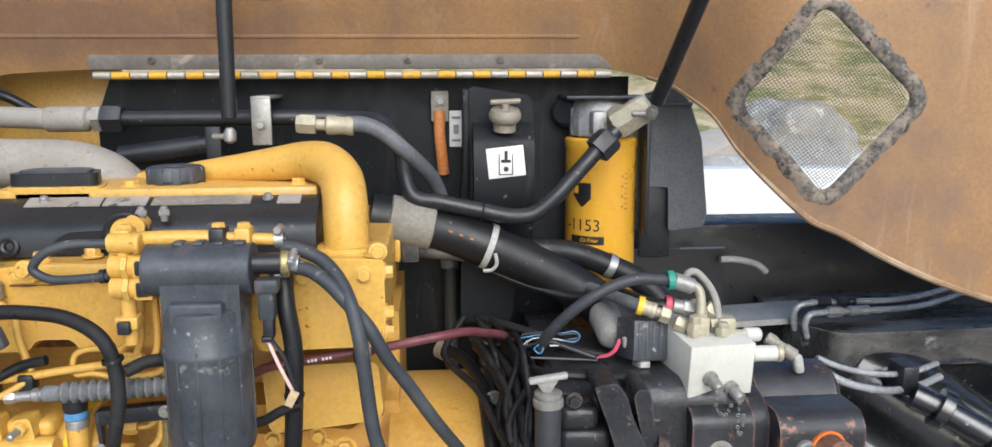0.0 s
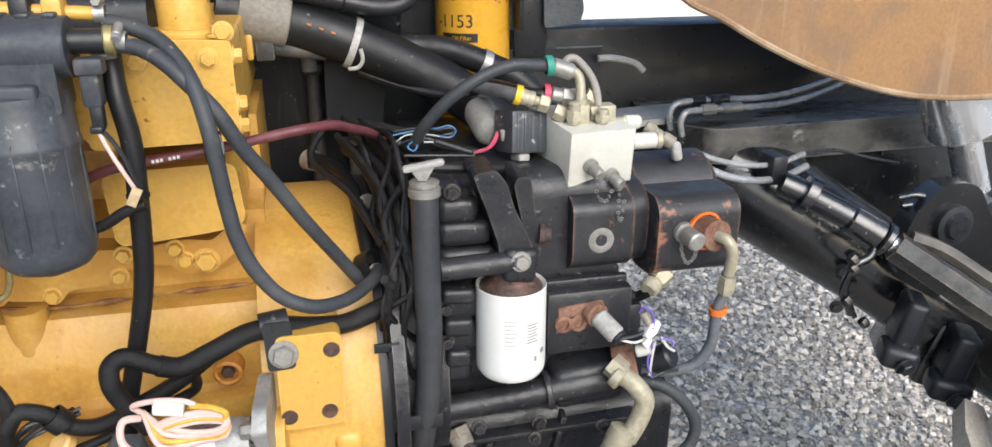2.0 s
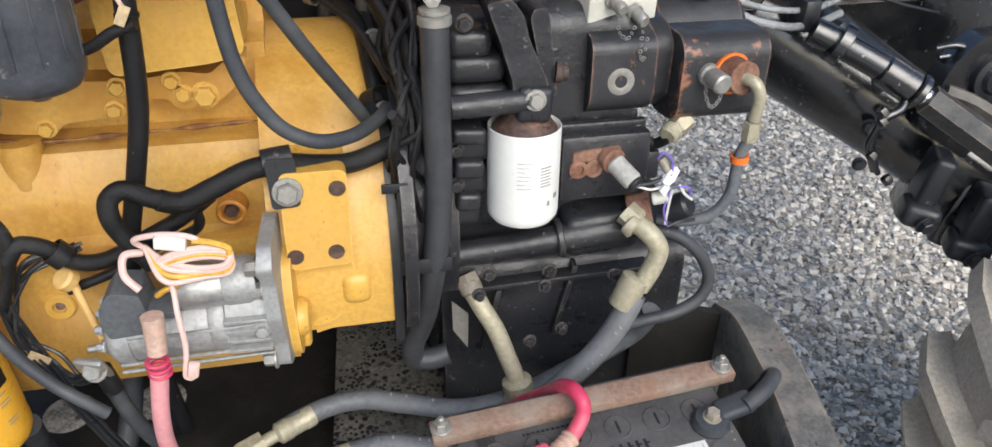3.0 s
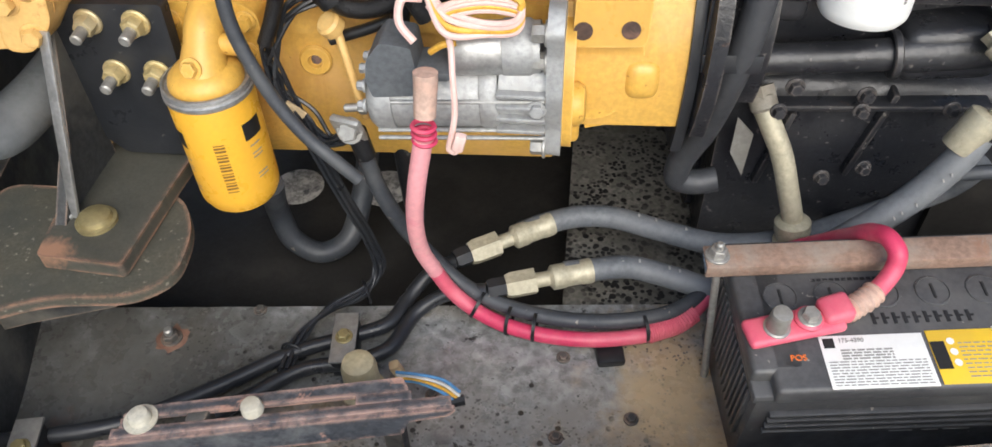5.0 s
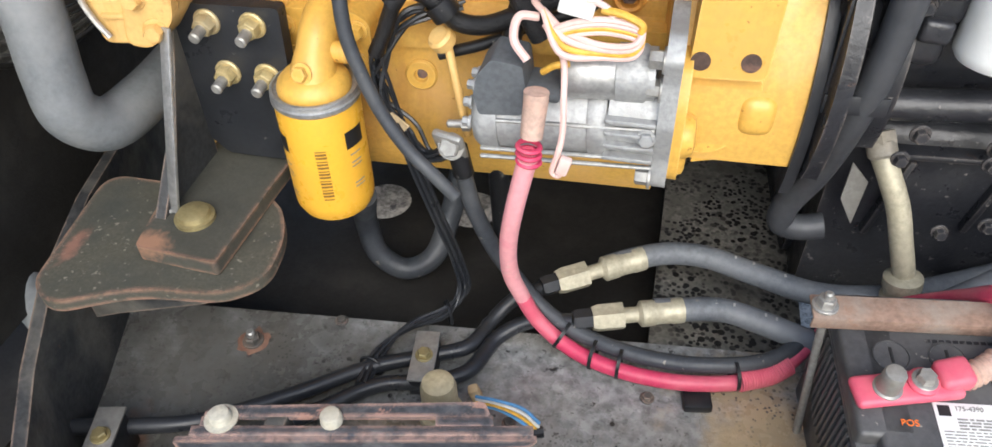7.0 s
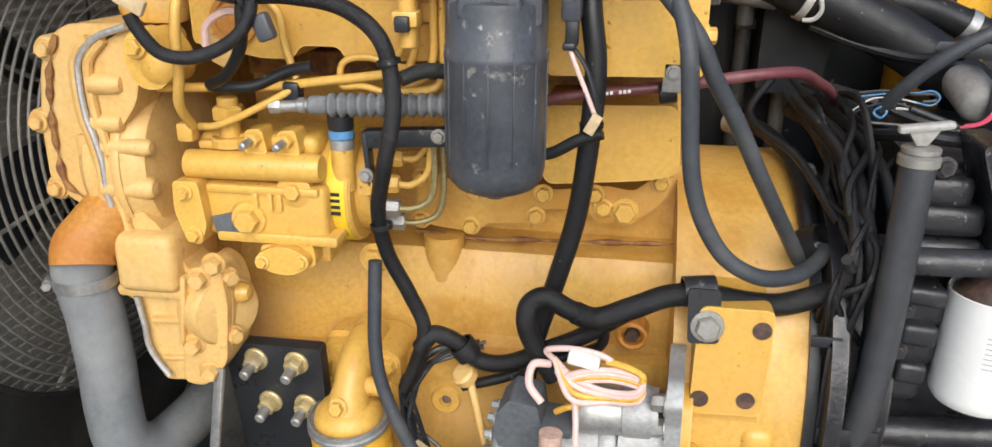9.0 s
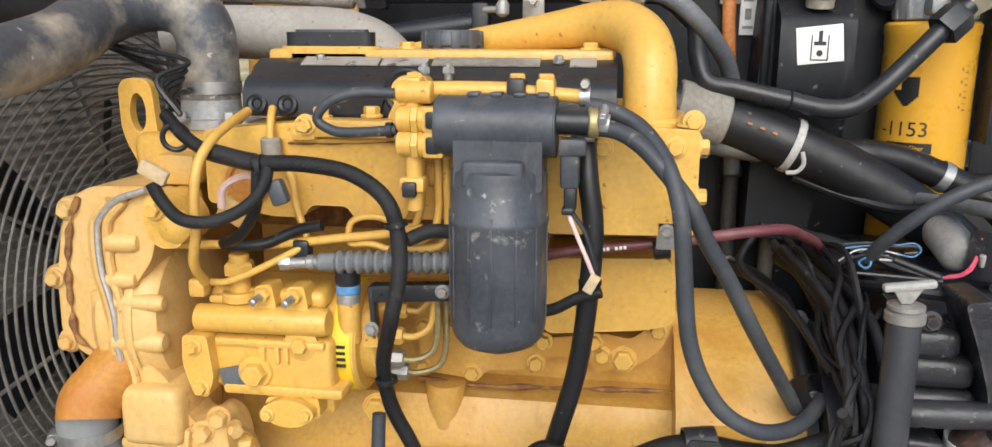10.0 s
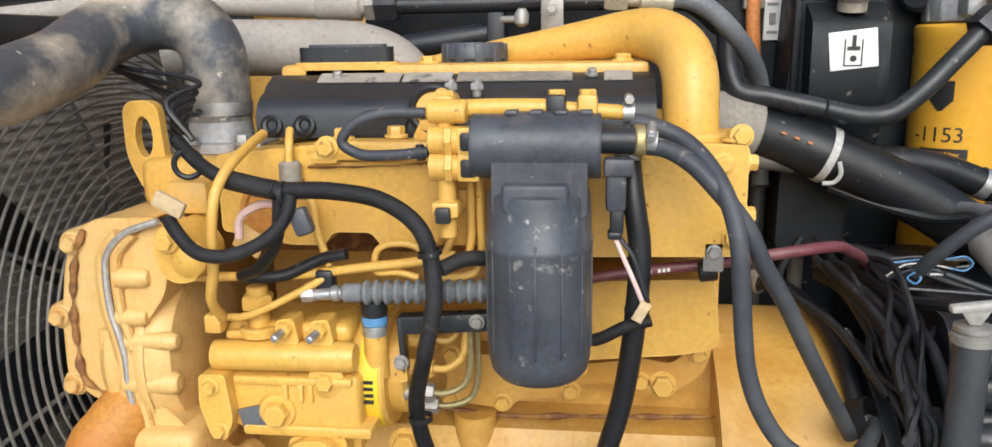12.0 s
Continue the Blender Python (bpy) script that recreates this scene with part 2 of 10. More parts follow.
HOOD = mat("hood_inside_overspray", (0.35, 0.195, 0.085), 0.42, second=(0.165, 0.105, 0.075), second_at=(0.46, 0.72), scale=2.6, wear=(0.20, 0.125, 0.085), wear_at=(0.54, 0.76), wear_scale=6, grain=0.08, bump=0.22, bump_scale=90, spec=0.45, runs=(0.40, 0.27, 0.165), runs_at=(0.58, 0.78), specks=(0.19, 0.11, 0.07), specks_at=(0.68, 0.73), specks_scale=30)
# ragged darker brown area above the hinge, towards the left
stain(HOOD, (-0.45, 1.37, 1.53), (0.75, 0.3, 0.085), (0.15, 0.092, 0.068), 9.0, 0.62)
HOOD_LIP = mat("worn_hood_lip", (0.33, 0.205, 0.11), 0.55, second=(0.42, 0.31, 0.20), second_at=(0.45, 0.65), scale=15, wear=(0.20, 0.13, 0.09), wear_at=(0.6, 0.7), bump=0.2)
HOOD_GLUE = mat("grey_gasket_adhesive", (0.16, 0.14, 0.12), 0.85, second=(0.27, 0.22, 0.17), second_at=(0.45, 0.6), scale=40, wear=(0.05, 0.045, 0.04), wear_at=(0.55, 0.62), wear_scale=70, grain=0.25, bump=0.8, bump_scale=90)
RUBBER = mat("black_rubber_hose", (0.013, 0.0135, 0.015), 0.42, spec=0.38, second=(0.028, 0.0285, 0.030), second_at=(0.48, 0.78), wear=(0.11, 0.105, 0.095), wear_at=(0.66, 0.76), grain=0.12, bump=0.15, specks=(0.13, 0.12, 0.11), specks_at=(0.68, 0.72))
RUBBER_GREY = mat("grey_dusty_rubber", (0.045, 0.050, 0.058), 0.5, spec=0.4, second=(0.085, 0.088, 0.09), second_at=(0.45, 0.75), scale=12, wear=(0.19, 0.17, 0.14), wear_at=(0.64, 0.74), wear_scale=15, grain=0.1, bump=0.15, specks=(0.22, 0.20, 0.17), specks_at=(0.69, 0.73))
BELLOWS = mat("grey_bellows_rubber", (0.19, 0.20, 0.21), 0.6, second=(0.13, 0.135, 0.14), second_at=(0.45, 0.7), scale=30, bump=0.1)
RUBBER_DUST = mat("dusty_radiator_hose", (0.068, 0.074, 0.084), 0.5, second=(0.36, 0.315, 0.245), second_at=(0.46, 0.61), scale=7, wear=(0.14, 0.14, 0.14), wear_at=(0.6, 0.7), wear_scale=13, grain=0.1, bump=0.2, specks=(0.45, 0.40, 0.33), specks_at=(0.68, 0.71), specks_scale=70)
TRAY_HOSE = mat("bluish_grey_hydraulic_hose", (0.120, 0.130, 0.142), 0.5, second=(0.19, 0.195, 0.20), second_at=(0.42, 0.7), scale=10, wear=(0.24, 0.22, 0.18), wear_at=(0.66, 0.76), wear_scale=18, grain=0.1, bump=0.15)
LINE_M = mat("glossy_steel_line", (0.34, 0.345, 0.35), 0.2, 0.2, second=(0.46, 0.46, 0.46), second_at=(0.45, 0.7), scale=14, bump=0.05, spec=0.7)
STRAP_GREY = mat("dirty_pale_strap", (0.46, 0.45, 0.42), 0.6, second=(0.30, 0.29, 0.26), second_at=(0.45, 0.7), scale=30, bump=0.1)
SLEEVE = mat("dust_caked_steel_sleeve", (0.27, 0.25, 0.21), 0.7, second=(0.18, 0.165, 0.14), second_at=(0.45, 0.65), scale=16, wear=(0.12, 0.09, 0.07), wear_at=(0.62, 0.70), bump=0.3)
PALE_PIPE = mat("dust_coated_grey_pipe", (0.36, 0.335, 0.295), 0.7, second=(0.27, 0.25, 0.22), second_at=(0.45, 0.65), scale=8, wear=(0.17, 0.155, 0.14), wear_at=(0.63, 0.71), grain=0.09, bump=0.2, specks=(0.20, 0.17, 0.14))
PLASTIC = mat("black_filter_plastic", (0.050, 0.056, 0.067), 0.42, second=(0.085, 0.091, 0.102), second_at=(0.42, 0.7), scale=9, wear=(0.30, 0.29, 0.27), wear_at=(0.62, 0.70), wear_scale=26, grain=0.16, bump=0.14, runs=(0.135, 0.115, 0.115), runs_at=(0.56, 0.74), specks=(0.34, 0.33, 0.31), specks_at=(0.69, 0.715), specks_scale=45)
BRAID = mat("black_braided_sleeve", (0.010, 0.010, 0.0115), 0.42, spec=0.38, second=(0.028, 0.028, 0.029), wear=(0.10, 0.095, 0.088), wear_at=(0.62, 0.74), grain=0.3, fine=500, bump=0.8, bump_scale=520)
STEEL = mat("bare_steel", (0.50, 0.50, 0.49), 0.42, 0.75, second=(0.36, 0.35, 0.33), wear=(0.25, 0.17, 0.11), wear_at=(0.70, 0.8), bump=0.12)
ALU = mat("cast_aluminium", (0.44, 0.445, 0.44), 0.55, 0.45, second=(0.32, 0.315, 0.30), second_at=(0.48, 0.7), scale=20, wear=(0.20, 0.18, 0.155), wear_at=(0.63, 0.73), grain=0.12, bump=0.4, bump_scale=260)
ZINC = mat("dull_zinc", (0.40, 0.39, 0.365), 0.45, 0.55, second=(0.29, 0.275, 0.24), second_at=(0.45, 0.7), scale=18, wear=(0.17, 0.13, 0.09), wear_at=(0.66, 0.74), bump=0.15)
CHROMATE = mat("yellow_zinc_fitting", (0.50, 0.455, 0.33), 0.5, 0.3, second=(0.40, 0.36, 0.26), second_at=(0.45, 0.7), scale=25, wear=(0.24, 0.19, 0.12), wear_at=(0.64, 0.73), bump=0.2)
IVORY_BOLT = mat("dusty_cream_bolt", (0.56, 0.53, 0.44), 0.55, 0.1, second=(0.44, 0.40, 0.31), second_at=(0.45, 0.7), scale=30, wear=(0.30, 0.20, 0.12), wear_at=(0.64, 0.74), bump=0.15)
CAP_TAN = mat("dusty_tan_metal", (0.36, 0.325, 0.265), 0.6, 0.2, second=(0.25, 0.215, 0.165), second_at=(0.45, 0.68), scale=16, wear=(0.24, 0.12, 0.06), wear_at=(0.62, 0.72), grain=0.12, bump=0.2)
BOLT_Y = mat("gold_zinc_bolt", (0.58, 0.46, 0.22), 0.42, 0.4, second=(0.46, 0.38, 0.24), bump=0.1)
CHROME = mat("chrome_rod", (0.90, 0.905, 0.91), 0.20, 0.85, bump=0.0, grain=0.01)
WHITE = mat("white_paint", (0.76, 0.76, 0.73), 0.45, second=(0.64, 0.63, 0.58), second_at=(0.5, 0.75), scale=20, wear=(0.40, 0.37, 0.31), wear_at=(0.70, 0.80), wear_scale=30, grain=0.02, bump=0.03)
IVORY = mat("aged_white_manifold_paint", (0.60, 0.59, 0.52), 0.45, second=(0.48, 0.46, 0.40), second_at=(0.52, 0.75), scale=15, wear=(0.25, 0.22, 0.18), wear_at=(0.68, 0.78), grain=0.03, bump=0.1, edge=(0.34, 0.32, 0.27), edge_width=0.003)
CREAM = mat("yellowed_cream_plastic", (0.50, 0.43, 0.27), 0.5, second=(0.40, 0.33, 0.19), second_at=(0.45, 0.7), scale=22, wear=(0.22, 0.17, 0.10), wear_at=(0.66, 0.76), bump=0.08)
INK = mat("black_print", (0.015, 0.015, 0.015), 0.5, bump=0.0)
BROWN_INK = mat("faded_brown_print", (0.20, 0.11, 0.025), 0.5, bump=0.0)
GREY_INK = mat("grey_print", (0.30, 0.29, 0.27), 0.6, bump=0.0)
LABEL_Y = mat("yellow_label", (0.80, 0.52, 0.03), 0.45, second=(0.7, 0.45, 0.05), bump=0.02, grain=0.02)
RED = mat("red_rubber", (0.60, 0.045, 0.115), 0.45, second=(0.64, 0.15, 0.19), second_at=(0.42, 0.66), wear=(0.50, 0.24, 0.20), wear_at=(0.66, 0.76), bump=0.06, grain=0.06)
RED_FADED = mat("sun_faded_red_cable", (0.76, 0.34, 0.36), 0.55, second=(0.70, 0.18, 0.23), second_at=(0.48, 0.7), wear=(0.66, 0.46, 0.40), wear_at=(0.62, 0.76), bump=0.06, grain=0.05)
MAROON = mat("maroon_hose", (0.15, 0.040, 0.048), 0.45, second=(0.23, 0.10, 0.10), bump=0.06)
PINK = mat("pink_wire", (0.74, 0.52, 0.465), 0.5, second=(0.70, 0.45, 0.40), bump=0.02, grain=0.05)
WIRE_Y = mat("yellow_wire", (0.75, 0.42, 0.06), 0.5, bump=0.0)
WIRE_B = mat("blue_wire", (0.10, 0.28, 0.52), 0.45, bump=0.0)
WIRE_W = mat("white_wire", (0.70, 0.68, 0.64), 0.5, bump=0.0)
ORANGE = mat("orange_band", (0.85, 0.20, 0.03), 0.45, bump=0.02)
TEAL = mat("green_band", (0.03, 0.30, 0.22), 0.45, bump=0.02)
SEAM_RUST = mat("rust_brown_seam", (0.22, 0.09, 0.035), 0.8, second=(0.34, 0.17, 0.05), second_at=(0.45, 0.6), scale=40, bump=0.5)
BAR_DUST = mat("dust_caked_angle_iron", (0.29, 0.185, 0.135), 0.8, second=(0.30, 0.25, 0.205), second_at=(0.46, 0.66), scale=14, wear=(0.26, 0.14, 0.09), wear_at=(0.60, 0.70), wear_scale=16, grain=0.15, bump=0.35)
RUST_DARK = mat("oil_dark_rust", (0.085, 0.05, 0.038), 0.6, second=(0.19, 0.10, 0.07), second_at=(0.52, 0.66), scale=25, wear=(0.03, 0.028, 0.027), wear_at=(0.55, 0.65), grain=0.2, bump=0.4)
BRASS = mat("tarnished_brass", (0.42, 0.35, 0.17), 0.45, 0.6, second=(0.30, 0.24, 0.12), bump=0.12)
KRAFT = mat("paper_tag", (0.56, 0.42, 0.24), 0.8, second=(0.45, 0.32, 0.18), bump=0.05)
ORANGE_STRAP = mat("faded_orange_strap", (0.60, 0.22, 0.06), 0.65, second=(0.45, 0.15, 0.04), bump=0.1)
GREY_FLAP = mat("grey_rubber_flap", (0.11, 0.12, 0.13), 0.6, second=(0.12, 0.125, 0.13), scale=20, bump=0.4, bump_scale=120)
BATTERY = mat("battery_case_plastic", (0.066, 0.066, 0.068), 0.45, second=(0.125, 0.121, 0.115), second_at=(0.42, 0.72), scale=8, wear=(0.24, 0.22, 0.19), wear_at=(0.64, 0.78), grain=0.12, bump=0.14, specks=(0.25, 0.23, 0.20), specks_at=(0.69, 0.72), specks_scale=120)
GUARD_WIRE = mat("dusty_guard_wire", (0.11, 0.106, 0.098), 0.5, second=(0.27, 0.25, 0.21), second_at=(0.42, 0.7), scale=9, bump=0.05)
CORE = mat("dusty_radiator_core", (0.30, 0.28, 0.25), 0.8, second=(0.42, 0.40, 0.355), scale=12, stretch=(1, 14, 1), bump=0.4)
GASKET = mat("silver_gasket_edge", (0.55, 0.53, 0.50), 0.4, 0.6, second=(0.42, 0.36, 0.28), bump=0.05)
TYRE = mat("dusty_tyre_rubber", (0.50, 0.455, 0.385), 0.85, second=(0.36, 0.325, 0.275), second_at=(0.48, 0.7), scale=7, grain=0.12, bump=0.4)
STONE_M = mat("grey_crushed_stone", (0.42, 0.40, 0.37), 0.85, second=(0.58, 0.555, 0.515), second_at=(0.45, 0.6), scale=40, wear=(0.10, 0.10, 0.105), wear_at=(0.56, 0.64), wear_scale=30, grain=0.25, bump=0.6)
RADHOSE = mat("weathered_grey_radiator_hose", (0.16, 0.175, 0.185), 0.6, second=(0.25, 0.255, 0.255), second_at=(0.42, 0.7), scale=7, wear=(0.30, 0.27, 0.22), wear_at=(0.62, 0.74), wear_scale=9, grain=0.1, bump=0.2)
GRASS_M = mat("far_grass", (0.24, 0.26, 0.085), 0.9, second=(0.44, 0.34, 0.20), second_at=(0.40, 0.56), scale=1.4, wear=(0.52, 0.42, 0.27), wear_at=(0.52, 0.62), wear_scale=2.5, fine=14, grain=0.25, bump=0.8, bump_scale=12)


# ---- mesh tools ----
def V(*a):
    return Vector(a)


def finish(bm, name, material, smooth=38):
    bmesh.ops.recalc_face_normals(bm, faces=bm.faces)
    for f in bm.faces:
        f.smooth = True
    lim = radians(smooth)
    for e in bm.edges:
        if len(e.link_faces) == 2 and e.calc_face_angle(0) > lim:
            e.smooth = False
    me = bpy.data.meshes.new(name)
    bm.to_mesh(me)
    bm.free()
    for m in material if isinstance(material, (list, tuple)) else (material,):
        me.materials.append(m)
    return me


def thing(name, at, label, category, group="", kind=""):
    ob = new(name)
    ob.empty_display_size = 0.02
    ob.location = at
    return tagged(ob, label, category, group, kind)


def part(name, bm, material, parent, label="", smooth=38):
    ob = new(name, finish(bm, name, material, smooth))
    ob.parent = parent
    if parent.data is None:
        ob.matrix_parent_inverse = Matrix.Translation(-parent.location)
    return tagged(ob, label)


def solo(name, bm, material, label, category, group="", kind="", smooth=38):
    return tagged(new(name, finish(bm, name, material, smooth)), label, category, group, kind)


def B():
    return bmesh.new()


def basis(axis):
    z = Vector(axis).normalized()
    x = z.orthogonal().normalized()
    if abs(z.z) < 0.99:
        x = Vector((0, 0, 1)).cross(z).normalized()
    return x, z.cross(x), z


def bevel_new(bm, faces, w, seg=2, angle=30):
    edges = {e for f in faces if f.is_valid for e in f.edges if e.is_manifold and e.calc_face_angle(0) > radians(angle)}
    if w > 0 and edges:
        bmesh.ops.bevel(bm, geom=list(edges), offset=w, segments=seg, profile=0.5, affect="EDGES", clamp_overlap=True)


def box(bm, lo, hi, bev=0.003, turn=None, seg=2):
    """An upright box from lo to hi, turned about its own middle by the degrees in turn."""
    lo, hi = Vector(lo), Vector(hi)
    mid, size = (lo + hi) / 2, hi - lo
    m = Matrix.Translation(mid)
    if turn:
        m = m @ pose(0, 0, 0, *turn)
    res = bmesh.ops.create_cube(bm, size=1, matrix=m @ Matrix.Diagonal((*size, 1)))
    bevel_new(bm, {f for v in res["verts"] for f in v.link_faces}, min(bev, min(size) * 0.45), seg)
    return bm


def lathe(bm, base, axis, prof, n=28, cap=True):
    """A turned body: prof lists (radius, height along axis)."""
    x, y, z = basis(axis)
    base = Vector(base)
    rings = []
    for r, h in prof:
        rings.append([bm.verts.new(base + z * h + (x * math.cos(a) + y * math.sin(a)) * max(r, 1e-4)) for a in (2 * math.pi * i / n for i in range(n))])
    for a, b in zip(rings, rings[1:]):
        for i in range(n):
            bm.faces.new((a[i], a[(i + 1) % n], b[(i + 1) % n], b[i]))
    if cap:
        bm.faces.new(rings[0][::-1])
        bm.faces.new(rings[-1])
    return bm


def cyl(bm, p0, p1, r0, r1=None, n=24, bev=0.0015):
    p0, p1 = Vector(p0), Vector(p1)
    r1 = r0 if r1 is None else r1
    h = (p1 - p0).length
    b = min(bev, h * 0.4, min(r0, r1) * 0.5)
    return lathe(bm, p0, p1 - p0, [(r0 - b, 0), (r0, b), (r1, h - b), (r1 - b, h)], n)


def spline(pts, sub=8):
    pts = [Vector(p) for p in pts]
    if len(pts) < 3:
        return [pts[0].lerp(pts[-1], i / sub) for i in range(sub + 1)]
    ext = [pts[0] * 2 - pts[1], *pts, pts[-1] * 2 - pts[-2]]
    out = []
    for i in range(1, len(ext) - 2):
        p0, p1, p2, p3 = ext[i - 1:i + 3]
        d1 = max((p2 - p1).length, 1e-6) ** 0.5
        d0, d2 = max((p1 - p0).length, 1e-6) ** 0.5, max((p3 - p2).length, 1e-6) ** 0.5
        m1 = ((p1 - p0) / d0 - (p2 - p0) / (d0 + d1) + (p2 - p1) / d1) * d1
        m2 = ((p2 - p1) / d1 - (p3 - p1) / (d1 + d2) + (p3 - p2) / d2) * d1
        for k in range(sub):
            t = k / sub
            out.append(p1 * (2 * t ** 3 - 3 * t * t + 1) + m1 * (t ** 3 - 2 * t * t + t) + p2 * (-2 * t ** 3 + 3 * t * t) + m2 * (t ** 3 - t * t))
    out.append(pts[-1])
    return out


def tube(bm, pts, r, n=12, sub=8, swell=None, raw=False):
    """A round tube along a smooth line; swell(k, s) scales the radius at step k, s metres along."""
    line = [Vector(p) for p in pts] if raw else spline(pts, sub)
    tangent = (line[1] - line[0]).normalized()
    x = basis(tangent)[0]
    rings, s = [], 0.0
    for i, p in enumerate(line):
        t = (line[min(i + 1, len(line) - 1)] - line[max(i - 1, 0)]).normalized()
        x = (x - t * x.dot(t)).normalized()
        y = t.cross(x)
        if i:
            s += (p - line[i - 1]).length
        rad = r * (swell(i, s) if swell else 1)
        rings.append([bm.verts.new(p + (x * math.cos(a) + y * math.sin(a)) * rad) for a in (2 * math.pi * j / n for j in range(n))])
    for a, b in zip(rings, rings[1:]):
        for j in range(n):
            bm.faces.new((a[j], a[(j + 1) % n], b[(j + 1) % n], b[j]))
    bm.faces.new(rings[0][::-1])
    bm.faces.new(rings[-1])
    return bm


def prism(bm, pts, axis, a, b, bev=0.003, seg=2):
    """A plate: an outline in the two other axes, from a to b along axis."""
    def at(p, h):
        return {"x": (h, p[0], p[1]), "y": (p[0], h, p[1]), "z": (p[0], p[1], h)}[axis]
    lo, hi = [bm.verts.new(at(p, a)) for p in pts], [bm.verts.new(at(p, b)) for p in pts]
    faces = [bm.faces.new(lo), bm.faces.new(hi[::-1])]
    n = len(pts)
    faces += [bm.faces.new((lo[i], hi[i], hi[(i + 1) % n], lo[(i + 1) % n])) for i in range(n)]
    bevel_new(bm, faces, bev, seg)
    return bm


def rounded(pts, r, n=5):
    """An outline with its corners rounded by r."""
    out = []
    for i, p in enumerate(pts):
        p = Vector(p)
        a, b = Vector(pts[i - 1]), Vector(pts[(i + 1) % len(pts)])
        ra = min(r, (a - p).length * 0.48, (b - p).length * 0.48)
        s, e = p + (a - p).normalized() * ra, p + (b - p).normalized() * ra
        for k in range(n + 1):
            t = k / n
            out.append(tuple(s * (1 - t) ** 2 + p * 2 * t * (1 - t) + e * t * t))
    return out


def ring(bm, c, axis, R, r, n=32, m=8):
    x, y, z = basis(axis)
    c = Vector(c)
    rows = []
    for i in range(n):
        a = 2 * math.pi * i / n
        d = x * math.cos(a) + y * math.sin(a)
        rows.append([bm.verts.new(c + d * (R + r * math.cos(b)) + z * r * math.sin(b)) for b in (2 * math.pi * j / m for j in range(m))])
    for i in range(n):
        for j in range(m):
            bm.faces.new((rows[i][j], rows[(i + 1) % n][j], rows[(i + 1) % n][(j + 1) % m], rows[i][(j + 1) % m]))
    return bm


def band(bm, c, axis, r, w, t=0.0015, n=28):
    """A flat strap round a hose."""
    z = Vector(axis).normalized()
    return lathe(bm, Vector(c) - z * w / 2, z, [(r, 0), (r + t, 0), (r + t, w), (r, w)], n, cap=False)


def hexnut(bm, p, axis, r, h, turn=0.0):
    """A six-sided nut or head with chamfered corners."""
    x, y, z = basis(axis)
    p = Vector(p)
    rows = []
    for rr, hh in ((r, 0), (r, h * 0.82), (r * 0.86, h)):
        rows.append([bm.verts.new(p + z * hh + (x * math.cos(a) + y * math.sin(a)) * rr) for a in (turn + math.pi / 3 * i for i in range(6))])
    for a, b in zip(rows, rows[1:]):
        for i in range(6):
            bm.faces.new((a[i], a[(i + 1) % 6], b[(i + 1) % 6], b[i]))
    bm.faces.new(rows[0][::-1])
    bm.faces.new(rows[-1])
    return bm


def bolt(bm, p, axis, r=0.008, h=0.006, washer=True, turn=0.3):
    z = Vector(axis).normalized()
    p = Vector(p)
    if washer:
        cyl(bm, p - z * 0.001, p + z * 0.0022, r * 1.35, n=16, bev=0.0006)
        p = p + z * 0.002
    return hexnut(bm, p, axis, r, h, turn)


def bolt_parts(parent, spots, axis, material, r=0.008, h=0.006, name="bolt"):
    for i, p in enumerate(spots):
        part(name, bolt(B(), p, axis, r, h, True, 0.4 * i), material, parent)


def writing(text, size, m, material, parent, name="lettering", depth=0.0004, align="LEFT"):
    """Flat letters laid on a surface; m takes x along the line and z out of the surface."""
    cu = bpy.data.curves.new(name, "FONT")
    cu.body, cu.size, cu.extrude, cu.align_x = text, size, depth, align
    tmp = bpy.data.objects.new(name, cu)
    scene.collection.objects.link(tmp)
    me = bpy.data.meshes.new_from_object(tmp.evaluated_get(bpy.context.evaluated_depsgraph_get()))
    bpy.data.objects.remove(tmp)
    me.transform(m)
    me.materials.clear()
    me.materials.append(material)
    ob = new(name, me)
    ob.parent = parent
    if parent.data is None:
        ob.matrix_parent_inverse = Matrix.Translation(-parent.location)
    return ob


def laid(bm, mat4):
    bm.transform(mat4)
    return bm


def facing(p, right, up):
    """A pose whose x runs along right and y along up."""
    x = Vector(right).normalized()
    z = x.cross(Vector(up)).normalized()
    y = z.cross(x)
    m = Matrix((x, y, z)).transposed().to_4x4()
    m.translation = p
    return m


# ---- ground ----
def ground_height(x, y):
    return 0.02 * noise.noise((x * 1.3, y * 1.3, 0)) + 0.012 * noise.noise((x * 5, y * 5, 3))


bm = B()
edges = [-300, -60, -12, -3] + [-1.0 + 0.12 * i for i in range(48)] + [6, 12, 60, 300]
rows = [[bm.verts.new((x, y, ground_height(x, y) if abs(x) < 8 and abs(y) < 8 else 0)) for x in edges] for y in edges]
for a, b in zip(rows, rows[1:]):
    for i in range(len(edges) - 1):
        bm.faces.new((a[i], a[i + 1], b[i + 1], b[i]))
solo("ground", bm, STONE_M, "grey crushed-stone yard under and beside the machine", "ground", kind="structure")

